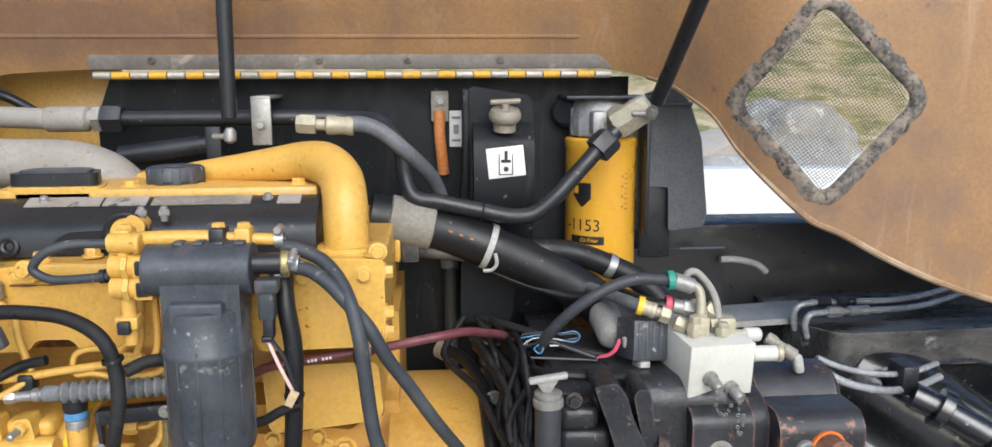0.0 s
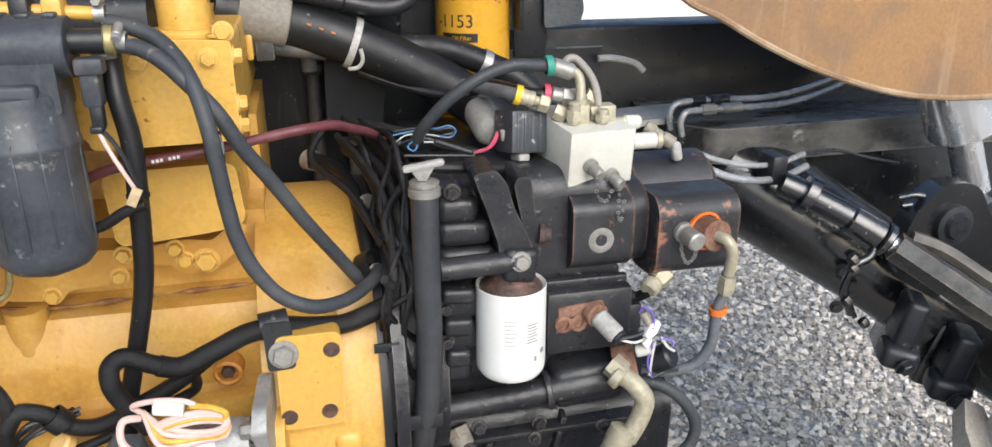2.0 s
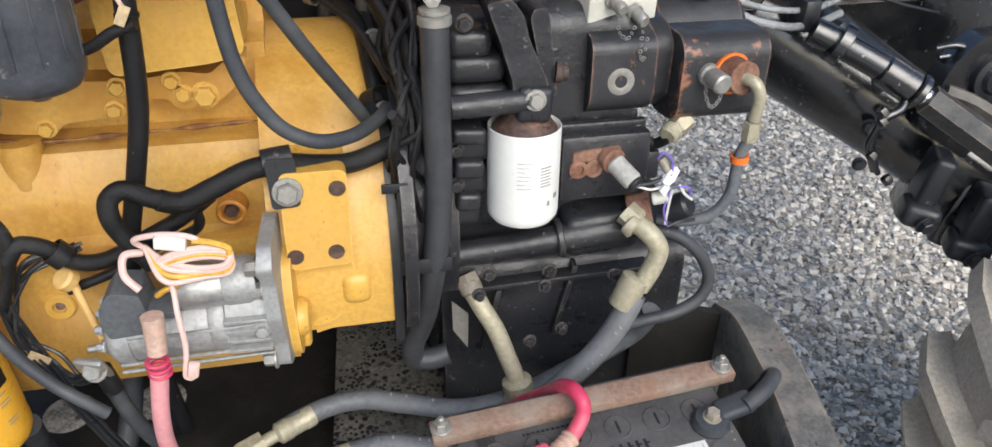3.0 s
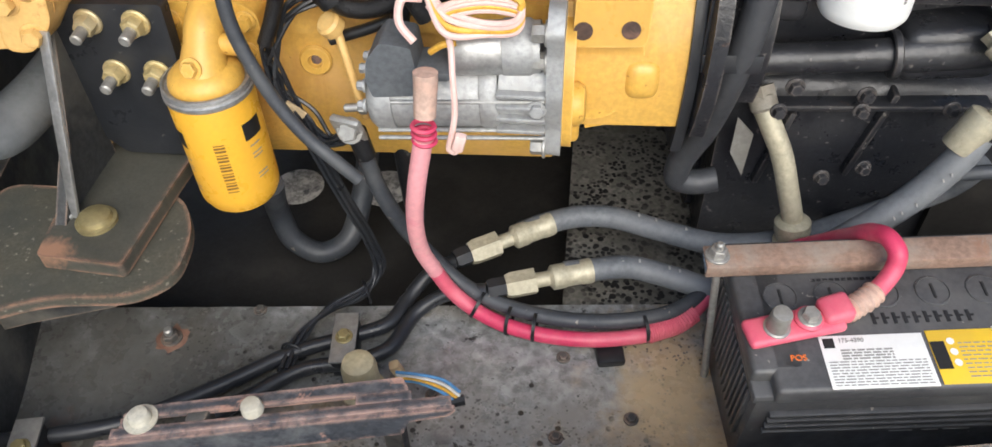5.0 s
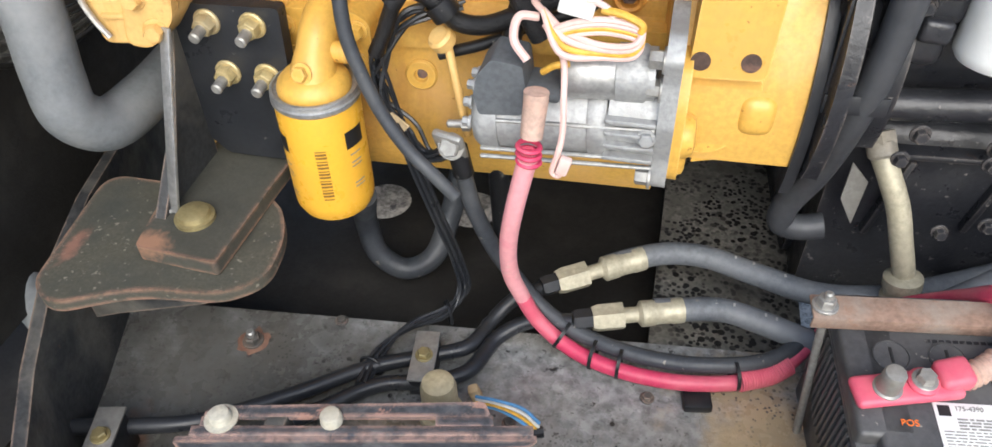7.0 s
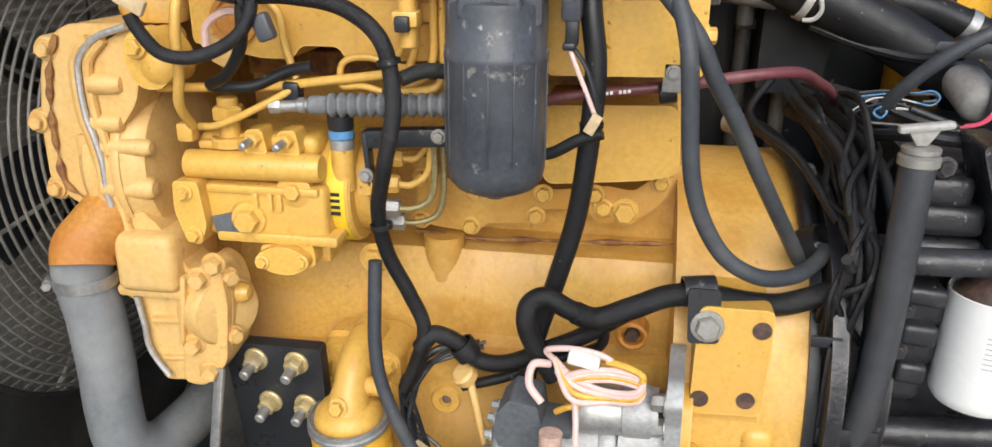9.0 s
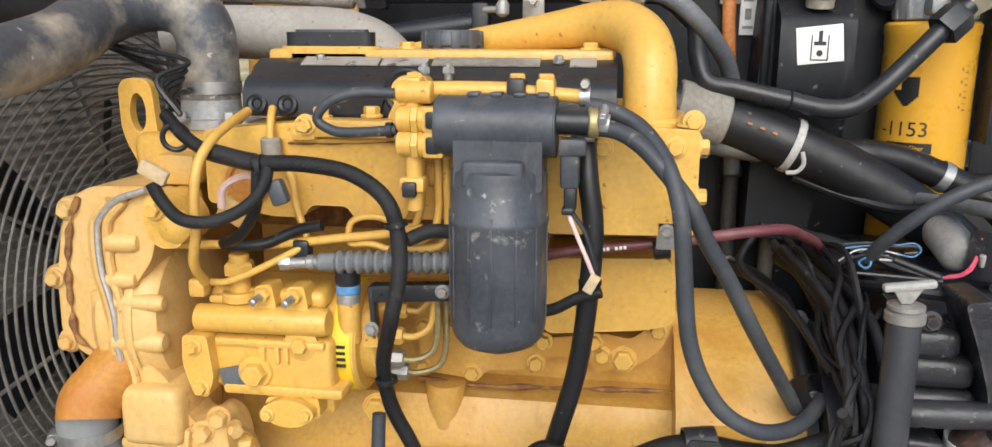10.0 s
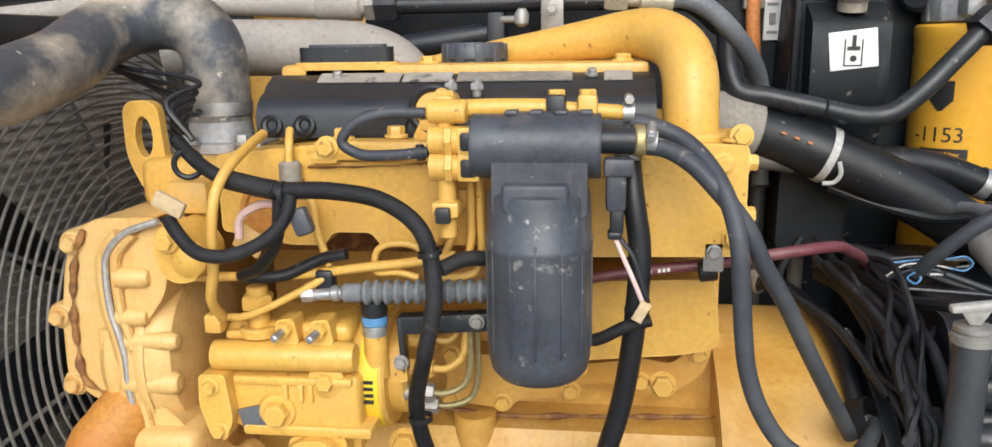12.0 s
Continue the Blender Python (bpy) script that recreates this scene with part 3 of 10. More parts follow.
# loose stones, too many to count
rnd = random.Random(5)
tet = [(1, 0, -0.4), (-0.5, 0.9, -0.3), (-0.6, -0.8, -0.4), (0.2, 0.1, 0.8), (0.6, 0.7, 0.3), (-0.7, 0.1, 0.4)]
verts, faces = [], []
for i in range(70000):
    x, y = 0.55 + 2.1 * rnd.random(), 0.45 + 3.4 * rnd.random() ** 1.5
    s = (0.0036 + 0.0135 * rnd.random() ** 2.8) * (0.9 + 0.12 * y)
    a, c = rnd.random() * 6.28, []
    for p in tet:
        q = Vector([v * (0.65 + 0.6 * rnd.random()) for v in p])
        q.rotate(Euler((0.5 * rnd.random(), 0.5 * rnd.random(), a)))
        c.append((x + q.x * s, y + q.y * s, ground_height(x, y) + 0.3 * s + q.z * s * 0.75))
    k = len(verts)
    verts += c
    faces += [(k + u, k + v, k + w) for u, v, w in ((0, 4, 3), (4, 1, 3), (1, 5, 3), (5, 2, 3), (2, 0, 3), (0, 2, 4), (2, 1, 4), (2, 5, 1))]
me = bpy.data.meshes.new("gravel")
me.from_pydata(verts, [], faces)
GRAVEL_M = mat("loose_gravel", (0.26, 0.265, 0.27), 0.85, grain=0.2, bump=0.5)
gn = GRAVEL_M.node_tree
geo = gn.nodes.new("ShaderNodeNewGeometry")
shade = gn.nodes.new("ShaderNodeValToRGB")
shade.color_ramp.elements[0].color, shade.color_ramp.elements[1].color = (0.30, 0.272, 0.232, 1), (0.93, 0.85, 0.74, 1)
gn.links.new(geo.outputs["Random Per Island"], shade.inputs[0])
gn.links.new(shade.outputs[0], gn.nodes["Principled BSDF"].inputs["Base Color"])
me.materials.append(GRAVEL_M)
tagged(new("gravel", me), "loose angular grey gravel stones lying on the yard", "gravel", kind="stuff")


# ---- distance behind the machine: grassy bank ----
bm = B()
rows = []
for j in range(16):
    rows.append([bm.verts.new((-30 + 4 * i, 6 + j * 1.6 + noise.noise((i, j, 0)), 0.02 + 0.42 * j * (1 + 0.2 * noise.noise((i * 0.7, j * 0.5, 2))))) for i in range(20)])
for a, b in zip(rows, rows[1:]):
    for i in range(19):
        bm.faces.new((a[i], a[i + 1], b[i + 1], b[i]))
solo("backdrop", bm, GRASS_M, "far bank of dry straw and green grass", "backdrop", kind="structure")

# ---- chassis: belly tray, pit, rim ----
bm = B()
prism(bm, [(-0.52, 0.52), (0.70, 0.56), (0.72, 1.0), (0.30, 0.90), (-0.52, 0.82)], "z", 0.455, 0.470, 0.002)
tray = solo("chassis_tray", bm, TRAY, "dusty black steel tray with oil spots under the engine", "machine frame", kind="structure")
bm = B()
prism(bm, [(-0.60, 0.80), (0.12, 0.86), (0.12, 1.60), (-0.60, 1.60)], "z", 0.385, 0.40, 0.002)
solo("belly_plate", bm, PIT, "oil-soaked black belly plate below the engine", "machine frame", kind="structure")
bm = B()
prism(bm, [(0.118, 0.885), (0.30, 0.90), (0.285, 1.50), (0.118, 1.50)], "z", 0.435, 0.452, 0.002)
solo("belly_strip", bm, PAN_SPOT, "pale dusty steel strip spotted with black oil", "machine frame", kind="structure")

# rounded rim of the frame round the tray
bm = B()
rim = spline([(-0.56, 0.44, 0.575), (-0.2, 0.485, 0.59), (0.2, 0.568, 0.615), (0.52, 0.618, 0.635), (0.61, 0.635, 0.64), (0.672, 0.69, 0.64), (0.693, 0.78, 0.64), (0.702, 0.88, 0.638), (0.706, 0.97, 0.63), (0.702, 1.03, 0.605)], 8)
prev = None
for i, p in enumerate(rim):
    t = (rim[min(i + 1, len(rim) - 1)] - rim[max(i - 1, 0)]).normalized()
    o = V(t.y, -t.x, 0)
    sec = [p + o * a + V(0, 0, b) for a, b in ((-0.028, -0.19), (-0.028, -0.008), (-0.024, 0), (0.026, 0), (0.034, -0.010), (0.034, -0.40), (0.022, -0.40), (0.022, -0.02), (-0.018, -0.02), (-0.018, -0.19))]
    cur = [bm.verts.new(v) for v in sec]
    if prev:
        for k in range(len(sec)):
            bm.faces.new((prev[k], prev[(k + 1) % len(sec)], cur[(k + 1) % len(sec)], cur[k]))
    else:
        bm.faces.new(cur)
    prev = cur
bm.faces.new(prev[::-1])
solo("frame_rim", bm, RIM_M, "rounded black frame rim with worn rusty top edge", "machine frame", kind="structure")

# black panel added for the shaded gap between tray and transmission
solo("tray_end_plate", prism(B(), [(0.55, 0.44), (0.55, 0.60), (0.62, 0.625), (0.705, 0.60), (0.705, 0.40)], "y", 1.0, 1.012, 0.002), PIT, "black panel added over the shaded gap at the tray's end", "machine frame", kind="structure")
solo("side_frame_plate", box(B(), (-1.6, 0.25, 0.385), (-0.602, 1.6, 0.40), 0.003), PIT, "dark grimy frame plate below the radiator", "machine frame", kind="structure")
# back panel behind the engine
bm = B()
prism(bm, [(-0.40, 0.40), (-0.40, 1.39), (-0.375, 1.455), (0.50, 1.455), (0.50, 0.40)], "y", 1.462, 1.475, 0.002)
solo("wall_back", bm, NAVY, "blue-black sheet-steel panel behind the engine", "machine panel", kind="structure")

# black main frame and boom side beyond the transmission
bm = B()
box(bm, (0.50, 1.60, 0.80), (4.5, 1.72, 1.165), 0.01)
solo("frame_side", bm, BLACK, "long black main-frame side plate beyond the transmission", "machine frame", kind="structure")

# ---- hood: open, its inside towards the camera ----
def hood_y(x, z):
    s = min(1, max(0, (x - 0.42) / 0.28))
    s = s * s * (3 - 2 * s)
    return 1.405 - 0.235 * s - 0.42 * (z - 1.46) * (1 - s)


EDGE = spline([(-1.6, 1.40, 0), (-0.62, 1.447, 0), (-0.5, 1.465, 0), (0.0, 1.475, 0), (0.44, 1.470, 0), (0.50, 1.456, 0), (0.537, 1.440, 0), (0.555, 1.426, 0), (0.584, 1.398, 0), (0.616, 1.344, 0), (0.649, 1.300, 0), (0.70, 1.250, 0), (0.749, 1.228, 0), (0.82, 1.190, 0), (0.92, 1.146, 0), (1.05, 1.107, 0), (1.15, 1.093, 0), (1.3, 1.092, 0), (1.7, 1.12, 0)], 10)


def edge_z(x):
    for a, b in zip(EDGE, EDGE[1:]):
        if a.x <= x <= b.x:
            return a.y + (b.y - a.y) * (x - a.x) / max(b.x - a.x, 1e-6)
    return EDGE[-1].y


HOLE = rounded([(0.605, 1.415), (0.701, 1.560), (0.850, 1.423), (0.716, 1.280)], 0.028, 6)


def inside(p, poly):
    hit = False
    for (ax, az), (bx, bz) in zip(poly, poly[1:] + poly[:1]):
        if (az > p[1]) != (bz > p[1]) and p[0] < (bx - ax) * (p[1] - az) / (bz - az) + ax:
            hit = not hit
    return hit


def nearest(p, poly):
    best = None
    for a, b in zip(poly, poly[1:] + poly[:1]):
        a, b, q = Vector(a), Vector(b), Vector(p)
        t = max(0, min(1, (q - a).dot(b - a) / max((b - a).length_squared, 1e-9)))
        c = a + (b - a) * t
        if best is None or (c - q).length < (best - q).length:
            best = c
    return best


hood = thing("hood", (0.1, 1.4, 1.47), "opened hood with rust-brown overspray on its inner face", "engine hood")
bm = B()
xs = [-1.6 + 0.1 * i for i in range(20)] + [0.40 + 0.012 * i for i in range(50)] + [1.0 + 0.07 * i for i in range(11)]
fr = [0.012 * i for i in range(34)] + [0.41 + 0.06 * i for i in range(12)]
cols = [[bm.verts.new((x, hood_y(x, edge_z(x) + h), edge_z(x) + h)) for h in fr] for x in xs]
for a, b in zip(cols, cols[1:]):
    for j in range(len(fr) - 1):
        quad = (a[j], b[j], b[j + 1], a[j + 1])
        c = sum((v.co for v in quad), Vector()) / 4
        if not inside((c.x, c.z), HOLE):
            bm.faces.new(quad)
for v in list(bm.verts):
    if not v.link_faces:
        bm.verts.remove(v)
    elif any(e.is_boundary for e in v.link_edges) and 0.55 < v.co.x < 0.9 and v.co.z > edge_z(v.co.x) + 0.006 and v.co.z < 1.62:
        q = nearest((v.co.x, v.co.z), HOLE)
        v.co = (q[0], hood_y(q[0], q[1]), q[1])
bmesh.ops.recalc_face_normals(bm, faces=bm.faces)
bmesh.ops.solidify(bm, geom=bm.faces[:], thickness=0.006)
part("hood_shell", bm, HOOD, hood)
# a pressed step above the hinge
bm = B()
box(bm, (-1.3, 1.3725, 1.514), (0.40, 1.388, 1.536), 0.006, seg=3)
part("stiffener", bm, HOOD, hood)


# rough adhesive border round the opening and a woven wire screen
fine = []
for a, b in zip(HOLE, HOLE[1:] + HOLE[:1]):
    a, b = Vector(a), Vector(b)
    m = max(1, int((b - a).length / 0.006))
    fine += [a + (b - a) * i / m for i in range(m)]
bm = B()
n = len(fine)
prof = [(-0.004, -0.001), (-0.002, 0.005), (0.006, 0.008), (0.015, 0.006), (0.022, 0.0)]
rows = []
for k in range(n):
    t = (fine[(k + 2) % n] - fine[k - 2]).normalized()
    o = Vector((-t.y, t.x))
    row = []
    for off, h in prof:
        w = 1 + 0.35 * noise.noise((k * 0.35, off * 90, 1))
        q = fine[k] + o * off * (w if off > 0.01 else 1)
        row.append(bm.verts.new((q.x, hood_y(q.x, q.y) - 0.004 - h * (1 + 0.7 * noise.noise((k * 0.8, off * 200, 5))), q.y)))
    rows.append(row)
for k in range(n):
    for j in range(len(prof) - 1):
        bm.faces.new((rows[k][j], rows[(k + 1) % n][j], rows[(k + 1) % n][j + 1], rows[k][j + 1]))
part("adhesive_border", bm, HOOD_GLUE, hood, "cracked grey adhesive border", 80)
MESH_M = mat("yellow_black_screen_wire", (0.08, 0.07, 0.05), 0.5, second=(0.4, 0.27, 0.06), second_at=(0.5, 0.7), bump=0.0)
bm = B()
step = 0.0052
for d, lean in ((0, 0.65), (1, -0.75)):
    for i in range(-60, 60):
        c = Vector((0.72, 1.42)) + (Vector((step * i, 0)) if d else Vector((0, step * i)))
        way = Vector((lean, 1)).normalized() if d else Vector((1, lean)).normalized()
        run = [c + way * (0.004 * k) for k in range(-60, 61) if inside(tuple(c + way * (0.004 * k)), HOLE)]
        if len(run) > 3:
            pts = [(q.x, hood_y(q.x, q.y) + 0.010 + (0.0006 if d else -0.0006), q.y) for q in (run[0], run[-1])]
            tube(bm, pts, 0.0004, n=4, sub=1)
part("wire_screen", bm, MESH_M, hood, "fine woven wire screen")["kind"] = "stuff"
bm = B()
tube(bm, [(q[0], hood_y(q[0], q[1]) + 0.004, q[1]) for q in ((0.712, 1.284), (0.66, 1.343), (0.612, 1.402), (0.606, 1.42), (0.62, 1.446), (0.66, 1.505))], 0.0035, 8, 10, lambda k, s: 1.1 if k % 2 else 0.9)
part("rope_trim", bm, YELLOW_PALE, hood, "pale yellow rope trim in the opening")
stk = part("paper_sticker", box(B(), (-0.108, 1.3440, 1.580), (-0.066, 1.3460, 1.605), 0.0005, (-22, 0, 0)), KRAFT, hood, "small faded paper sticker")
for k in range(3):
    part("print_bar", box(B(), (-0.103, 1.3456 - 0.0024 * k, 1.585 + 0.006 * k), (-0.072 - 0.004 * k, 1.3461 - 0.0024 * k, 1.588 + 0.006 * k), 0.0, (-22, 0, 0)), GREY_INK, stk)

# rolled lip along the hood's free edge
lip = [(p.x, hood_y(p.x, p.y) - 0.003, p.y + 0.001) for p in EDGE if 0.50 < p.x < 1.69]
part("rolled_lip", tube(B(), lip, 0.0055, 8, raw=True), HOOD_LIP, hood, "worn pale rolled edge")
# hinge along the hood's lower edge: flange and knuckles
bm = B()
box(bm, (-0.378, 1.385, 1.468), (0.478, 1.395, 1.492), 0.002)
hinge = thing("piano_hinge", (0.05, 1.39, 1.46), "long hinge with yellow and bare steel knuckles", "hinge")
HINGE_LEAF = mat("grimy_hinge_leaf", (0.20, 0.18, 0.155), 0.6, 0.2, second=(0.12, 0.105, 0.09), second_at=(0.42, 0.64), scale=14, wear=(0.30, 0.25, 0.19), wear_at=(0.58, 0.68), wear_scale=20, grain=0.15, bump=0.25)
part("leaf", bm, HINGE_LEAF, hinge, "dusty grey hinge leaf")
HINGE_Y = mat("chipped_yellow_hinge_paint", (0.72, 0.38, 0.03), 0.5, wear=(0.35, 0.31, 0.26), wear_at=(0.55, 0.65), wear_scale=60)
HINGE_S = mat("worn_hinge_steel", (0.50, 0.47, 0.42), 0.5, 0.5, second=(0.36, 0.30, 0.22), scale=40)
k, x = 0, -0.373
while x < 0.452:
    w = 0.0285
    part("knuckle", cyl(B(), (x + 0.0006, 1.390, 1.459), (min(x + w, 0.456) - 0.0006, 1.390, 1.459), 0.0063, n=14, bev=0.001), HINGE_Y if k % 2 else HINGE_S, hinge)
    x += w
    k += 1
for x in (-0.28, -0.02, 0.12, 0.27):
    part("rivet", cyl(B(), (x, 1.386, 1.482), (x, 1.381, 1.482), 0.006, n=14), FRAME_DIRTY, hinge)


# ---- engine ----
engine = thing("engine", (-0.15, 1.18, 0.6), "four-cylinder diesel engine in stained yellow paint", "engine")
# crankcase: lower bulge, upper wall, sump flange
bm = B()
prism(bm, [(1.45, 0.62), (1.005, 0.62), (0.985, 0.655), (0.985, 0.800), (1.020, 0.822), (1.020, 0.895), (1.033, 0.922), (1.086, 0.930), (1.086, 1.02), (1.14, 1.03), (1.14, 1.127), (1.45, 1.127)], "x", -0.435, 0.098, 0.008, 3)
block = part("crankcase", bm, YELLOW_CAST, engine)
bm = B()
prism(bm, rounded([(-0.435, 0.805), (-0.30, 0.812), (-0.295, 0.835), (-0.245, 0.838), (-0.235, 0.812), (0.098, 0.826), (0.098, 0.796), (-0.435, 0.778)], 0.008), "y", 0.976, 1.0, 0.004)
part("sump_flange", bm, YELLOW_CAST, engine)
for x in (-0.173,):
    bm = B()
    lathe(bm, (x, 1.040, 0.872), (0, 0, 1), [(0.006, 0), (0.016, 0.004), (0.021, 0.014), (0.0235, 0.06), (0.0235, 0.066)], 28)
    part("pillar", bm, YELLOW_CAST, block)
# tappet rail with its row of bolts and the cover box above
bm = B()
prism(bm, rounded([(-0.212, 1.02), (-0.209, 0.950), (-0.195, 0.938), (-0.138, 0.932), (-0.128, 0.945), (-0.078, 0.948), (-0.058, 0.967), (-0.012, 0.968), (0.0, 0.951), (0.048, 0.962), (0.073, 0.985), (0.082, 1.012), (0.062, 1.012), (0.038, 0.993), (0.009, 0.998), (-0.049, 0.990), (-0.078, 0.992), (-0.184, 0.998), (-0.191, 1.02)], 0.007), "y", 1.062, 1.13, 0.004)
rail = part("tappet_rail", bm, YELLOW_CAST, engine)
bolt_parts(rail, [(-0.146, 1.062, 0.941), (-0.070, 1.062, 0.958), (-0.062, 1.062, 0.985), (-0.004, 1.062, 0.988), (0.006, 1.062, 0.972), (0.067, 1.062, 1.006), (-0.141, 1.062, 0.983), (-0.203, 1.062, 0.996), (-0.205, 1.062, 0.945)], (0, -1, 0), YELLOW, 0.0085, 0.008)
bolt_parts(rail, [(0.030, 1.062, 0.969)], (0, -1, 0), YELLOW, 0.012, 0.010)
bm = B()
tube(bm, [(-0.21, 1.055, 0.9325), (-0.14, 1.055, 0.9275), (-0.06, 1.055, 0.9305), (0.03, 1.055, 0.9335), (0.09, 1.055, 0.936)], 0.0026, 6, 12, lambda k, s: 0.9 + 0.7 * math.sin(s * 90) * math.sin(s * 37))
part("rust_seam", bm, SEAM_RUST, engine, "rust-brown run along the rail")
bm = B()
prism(bm, rounded([(-0.065, 1.093), (0.078, 1.098), (0.084, 1.024), (0.05, 1.016), (-0.06, 1.006)], 0.014), "y", 1.030, 1.15, 0.010, 3)
part("side_cover", bm, YELLOW, engine)
# rust-brown strip under the head, with the gap's shade in its colour
part("pushrod_gallery", box(B(), (-0.43, 1.118, 1.098), (0.09, 1.2, 1.1275), 0.003), SEAM_RUST, engine, "rust-brown strip standing for the shaded gap under the head")
# cylinder head
bm = B()
prism(bm, rounded([(-0.435, 1.150), (-0.36, 1.136), (-0.325, 1.136), (-0.315, 1.150), (-0.275, 1.150), (-0.265, 1.136), (-0.06, 1.142), (-0.055, 1.128), (0.097, 1.131), (0.097, 1.240), (0.0, 1.243), (-0.30, 1.243), (-0.435, 1.230)], 0.006), "y", 1.008, 1.42, 0.005, 3)
head = part("cylinder_head", bm, YELLOW, engine)
bm = B()
box(bm, (-0.325, 0.990, 1.226), (-0.175, 1.012, 1.246), 0.005)
box(bm, (-0.33, 0.990, 1.222), (-0.30, 1.010, 1.236), 0.006)
part("head_ledge", bm, YELLOW, head)
part("gasket_rim", tube(B(), [(-0.333, 1.004, 1.222), (-0.285, 1.004, 1.222), (-0.236, 1.004, 1.224), (-0.211, 1.004, 1.227)], 0.0028, 8), YELLOW, head)
part("rust_line", tube(B(), [(-0.337, 1.006, 1.218), (-0.300, 1.006, 1.219), (-0.250, 1.006, 1.221), (-0.214, 1.006, 1.224)], 0.0022, 6, 10, lambda k, s: 0.6 + 0.7 * abs(math.sin(s * 95) * math.sin(s * 41))), SEAM_RUST, head, "rust-brown run under the ledge")
bolt_parts(head, [(0.0, 1.008, 1.22), (0.073, 1.008, 1.222), (-0.31, 0.99, 1.24), (-0.19, 0.99, 1.24), (0.085, 1.008, 1.15), (0.09, 1.015, 1.248)], (0, -1, 0), YELLOW, 0.0085, 0.007)
bolt_parts(head, [(-0.30, 1.01, 1.246), (-0.25, 1.03, 1.246), (-0.1, 1.02, 1.246), (0.085, 1.02, 1.243), (-0.005, 1.015, 1.243)], (0, 0, 1), YELLOW, 0.009, 0.009)
bolt_parts(head, [(0.097, 1.02, z) for z in (1.222, 1.17, 1.145)], (1, 0, 0), YELLOW, 0.0085, 0.008)
# two core plugs
for x in (-0.385,):
    bm = B()
    lathe(bm, (x, 1.006, 1.175), (0, -1, 0), [(0.026, 0), (0.026, 0.004), (0.021, 0.004), (0.019, 0.001), (0.0, 0.001)], 28)
    part("core_plug", bm, ORANGE_RUST, head)
# rocker cover
SCUFFED = mat("scuffed_silver_strip", (0.50, 0.48, 0.44), 0.5, 0.3, second=(0.36, 0.33, 0.28), second_at=(0.4, 0.6), scale=40, wear=(0.06, 0.055, 0.05), wear_at=(0.58, 0.64), wear_scale=45, grain=0.1, bump=0.1)
DUST_STRIP = mat("dusty_grey_strip", (0.22, 0.20, 0.17), 0.7, second=(0.33, 0.29, 0.22), second_at=(0.45, 0.65), scale=20, wear=(0.05, 0.05, 0.05), wear_at=(0.6, 0.68), wear_scale=30, bump=0.1)
bm = B()
prism(bm, [(1.045, 1.243), (1.045, 1.268), (1.052, 1.280), (1.062, 1.287), (1.070, 1.2885), (1.078, 1.2965), (1.100, 1.306), (1.30, 1.306), (1.33, 1.28), (1.33, 1.240)], "x", -0.405, 0.012, 0.006, 3)
rocker = part("rocker_cover", bm, BLACK, engine, "black rocker cover with worn edge strip")
bm = B()
prism(bm, rounded([(-0.235, 1.241), (-0.205, 1.298), (-0.185, 1.285), (-0.20, 1.241)], 0.01), "y", 1.03, 1.056, 0.004)
part("cover_lug", bm, YELLOW, rocker)
part("arch_seal", ring(B(), (-0.212, 1.036, 1.272), (0, -1, 0.1), 0.0225, 0.0042, 30, 8), RUBBER, rocker)
part("arch_face", lathe(B(), (-0.212, 1.040, 1.272), (0, -1, 0.1), [(0.021, 0), (0.020, 0.004), (0.0, 0.005)], 26), YELLOW, rocker)
part("recess_panel", prism(B(), rounded([(-0.302, 1.246), (-0.300, 1.262), (-0.285, 1.272), (-0.235, 1.274), (-0.246, 1.246)], 0.006), "y", 1.0405, 1.048, 0.002), RUBBER, rocker)
SLANT = [(1.0795, 1.2985), (1.0985, 1.3067), (1.0980, 1.3080), (1.0790, 1.2998)]
for x0, x1 in ((-0.348, -0.257), (-0.254, -0.201), (-0.040, -0.011)):
    part("silver_strip", prism(B(), SLANT, "x", x0, x1, 0.0003), SCUFFED, rocker, "scuffed silver strip")
part("dusty_strip", prism(B(), SLANT, "x", -0.195, -0.073, 0.0003), DUST_STRIP, rocker, "dusty grey strip")
for x in (-0.053, -0.328):
    part("strip_screw", bolt(B(), (x, 1.092, 1.304), (0, -0.3, 1), 0.005, 0.005), ZINC, rocker)
bm = B()
box(bm, (-0.40, 1.108, 1.298), (0.008, 1.32, 1.317), 0.006)
part("top_strip", bm, YELLOW_CAST, rocker)
bolt_parts(rocker, [(-0.02, 1.13, 1.317), (-0.235, 1.13, 1.317)], (0, 0, 1), YELLOW, 0.009, 0.006)
for x in (-0.195, -0.168):
    part("cover_stud", hexnut(cyl(B(), (x, 1.045, 1.284), (x, 1.045, 1.303), 0.0045, n=12), (x, 1.045, 1.292), (0, 0, 1), 0.007, 0.007), ZINC, rocker)
for x in (-0.388, -0.352):
    part("injector_seal", ring(B(), (x, 1.045, 1.256), (0, -1, 0.3), 0.0085, 0.0042, 24, 8), RUBBER, rocker)
# breather box on the cover, and oil filler cap
bm = B()
prism(bm, rounded([(-0.385, 1.115), (-0.375, 1.17), (-0.285, 1.17), (-0.27, 1.115)], 0.018), "z", 1.3195, 1.336, 0.009, 3)
bb = part("breather_box", bm, BLACK, rocker)
part("breather_base", prism(B(), rounded([(-0.388, 1.108), (-0.376, 1.175), (-0.280, 1.175), (-0.262, 1.108)], 0.018), "z", 1.300, 1.3195, 0.004, 2), YELLOW, bb)
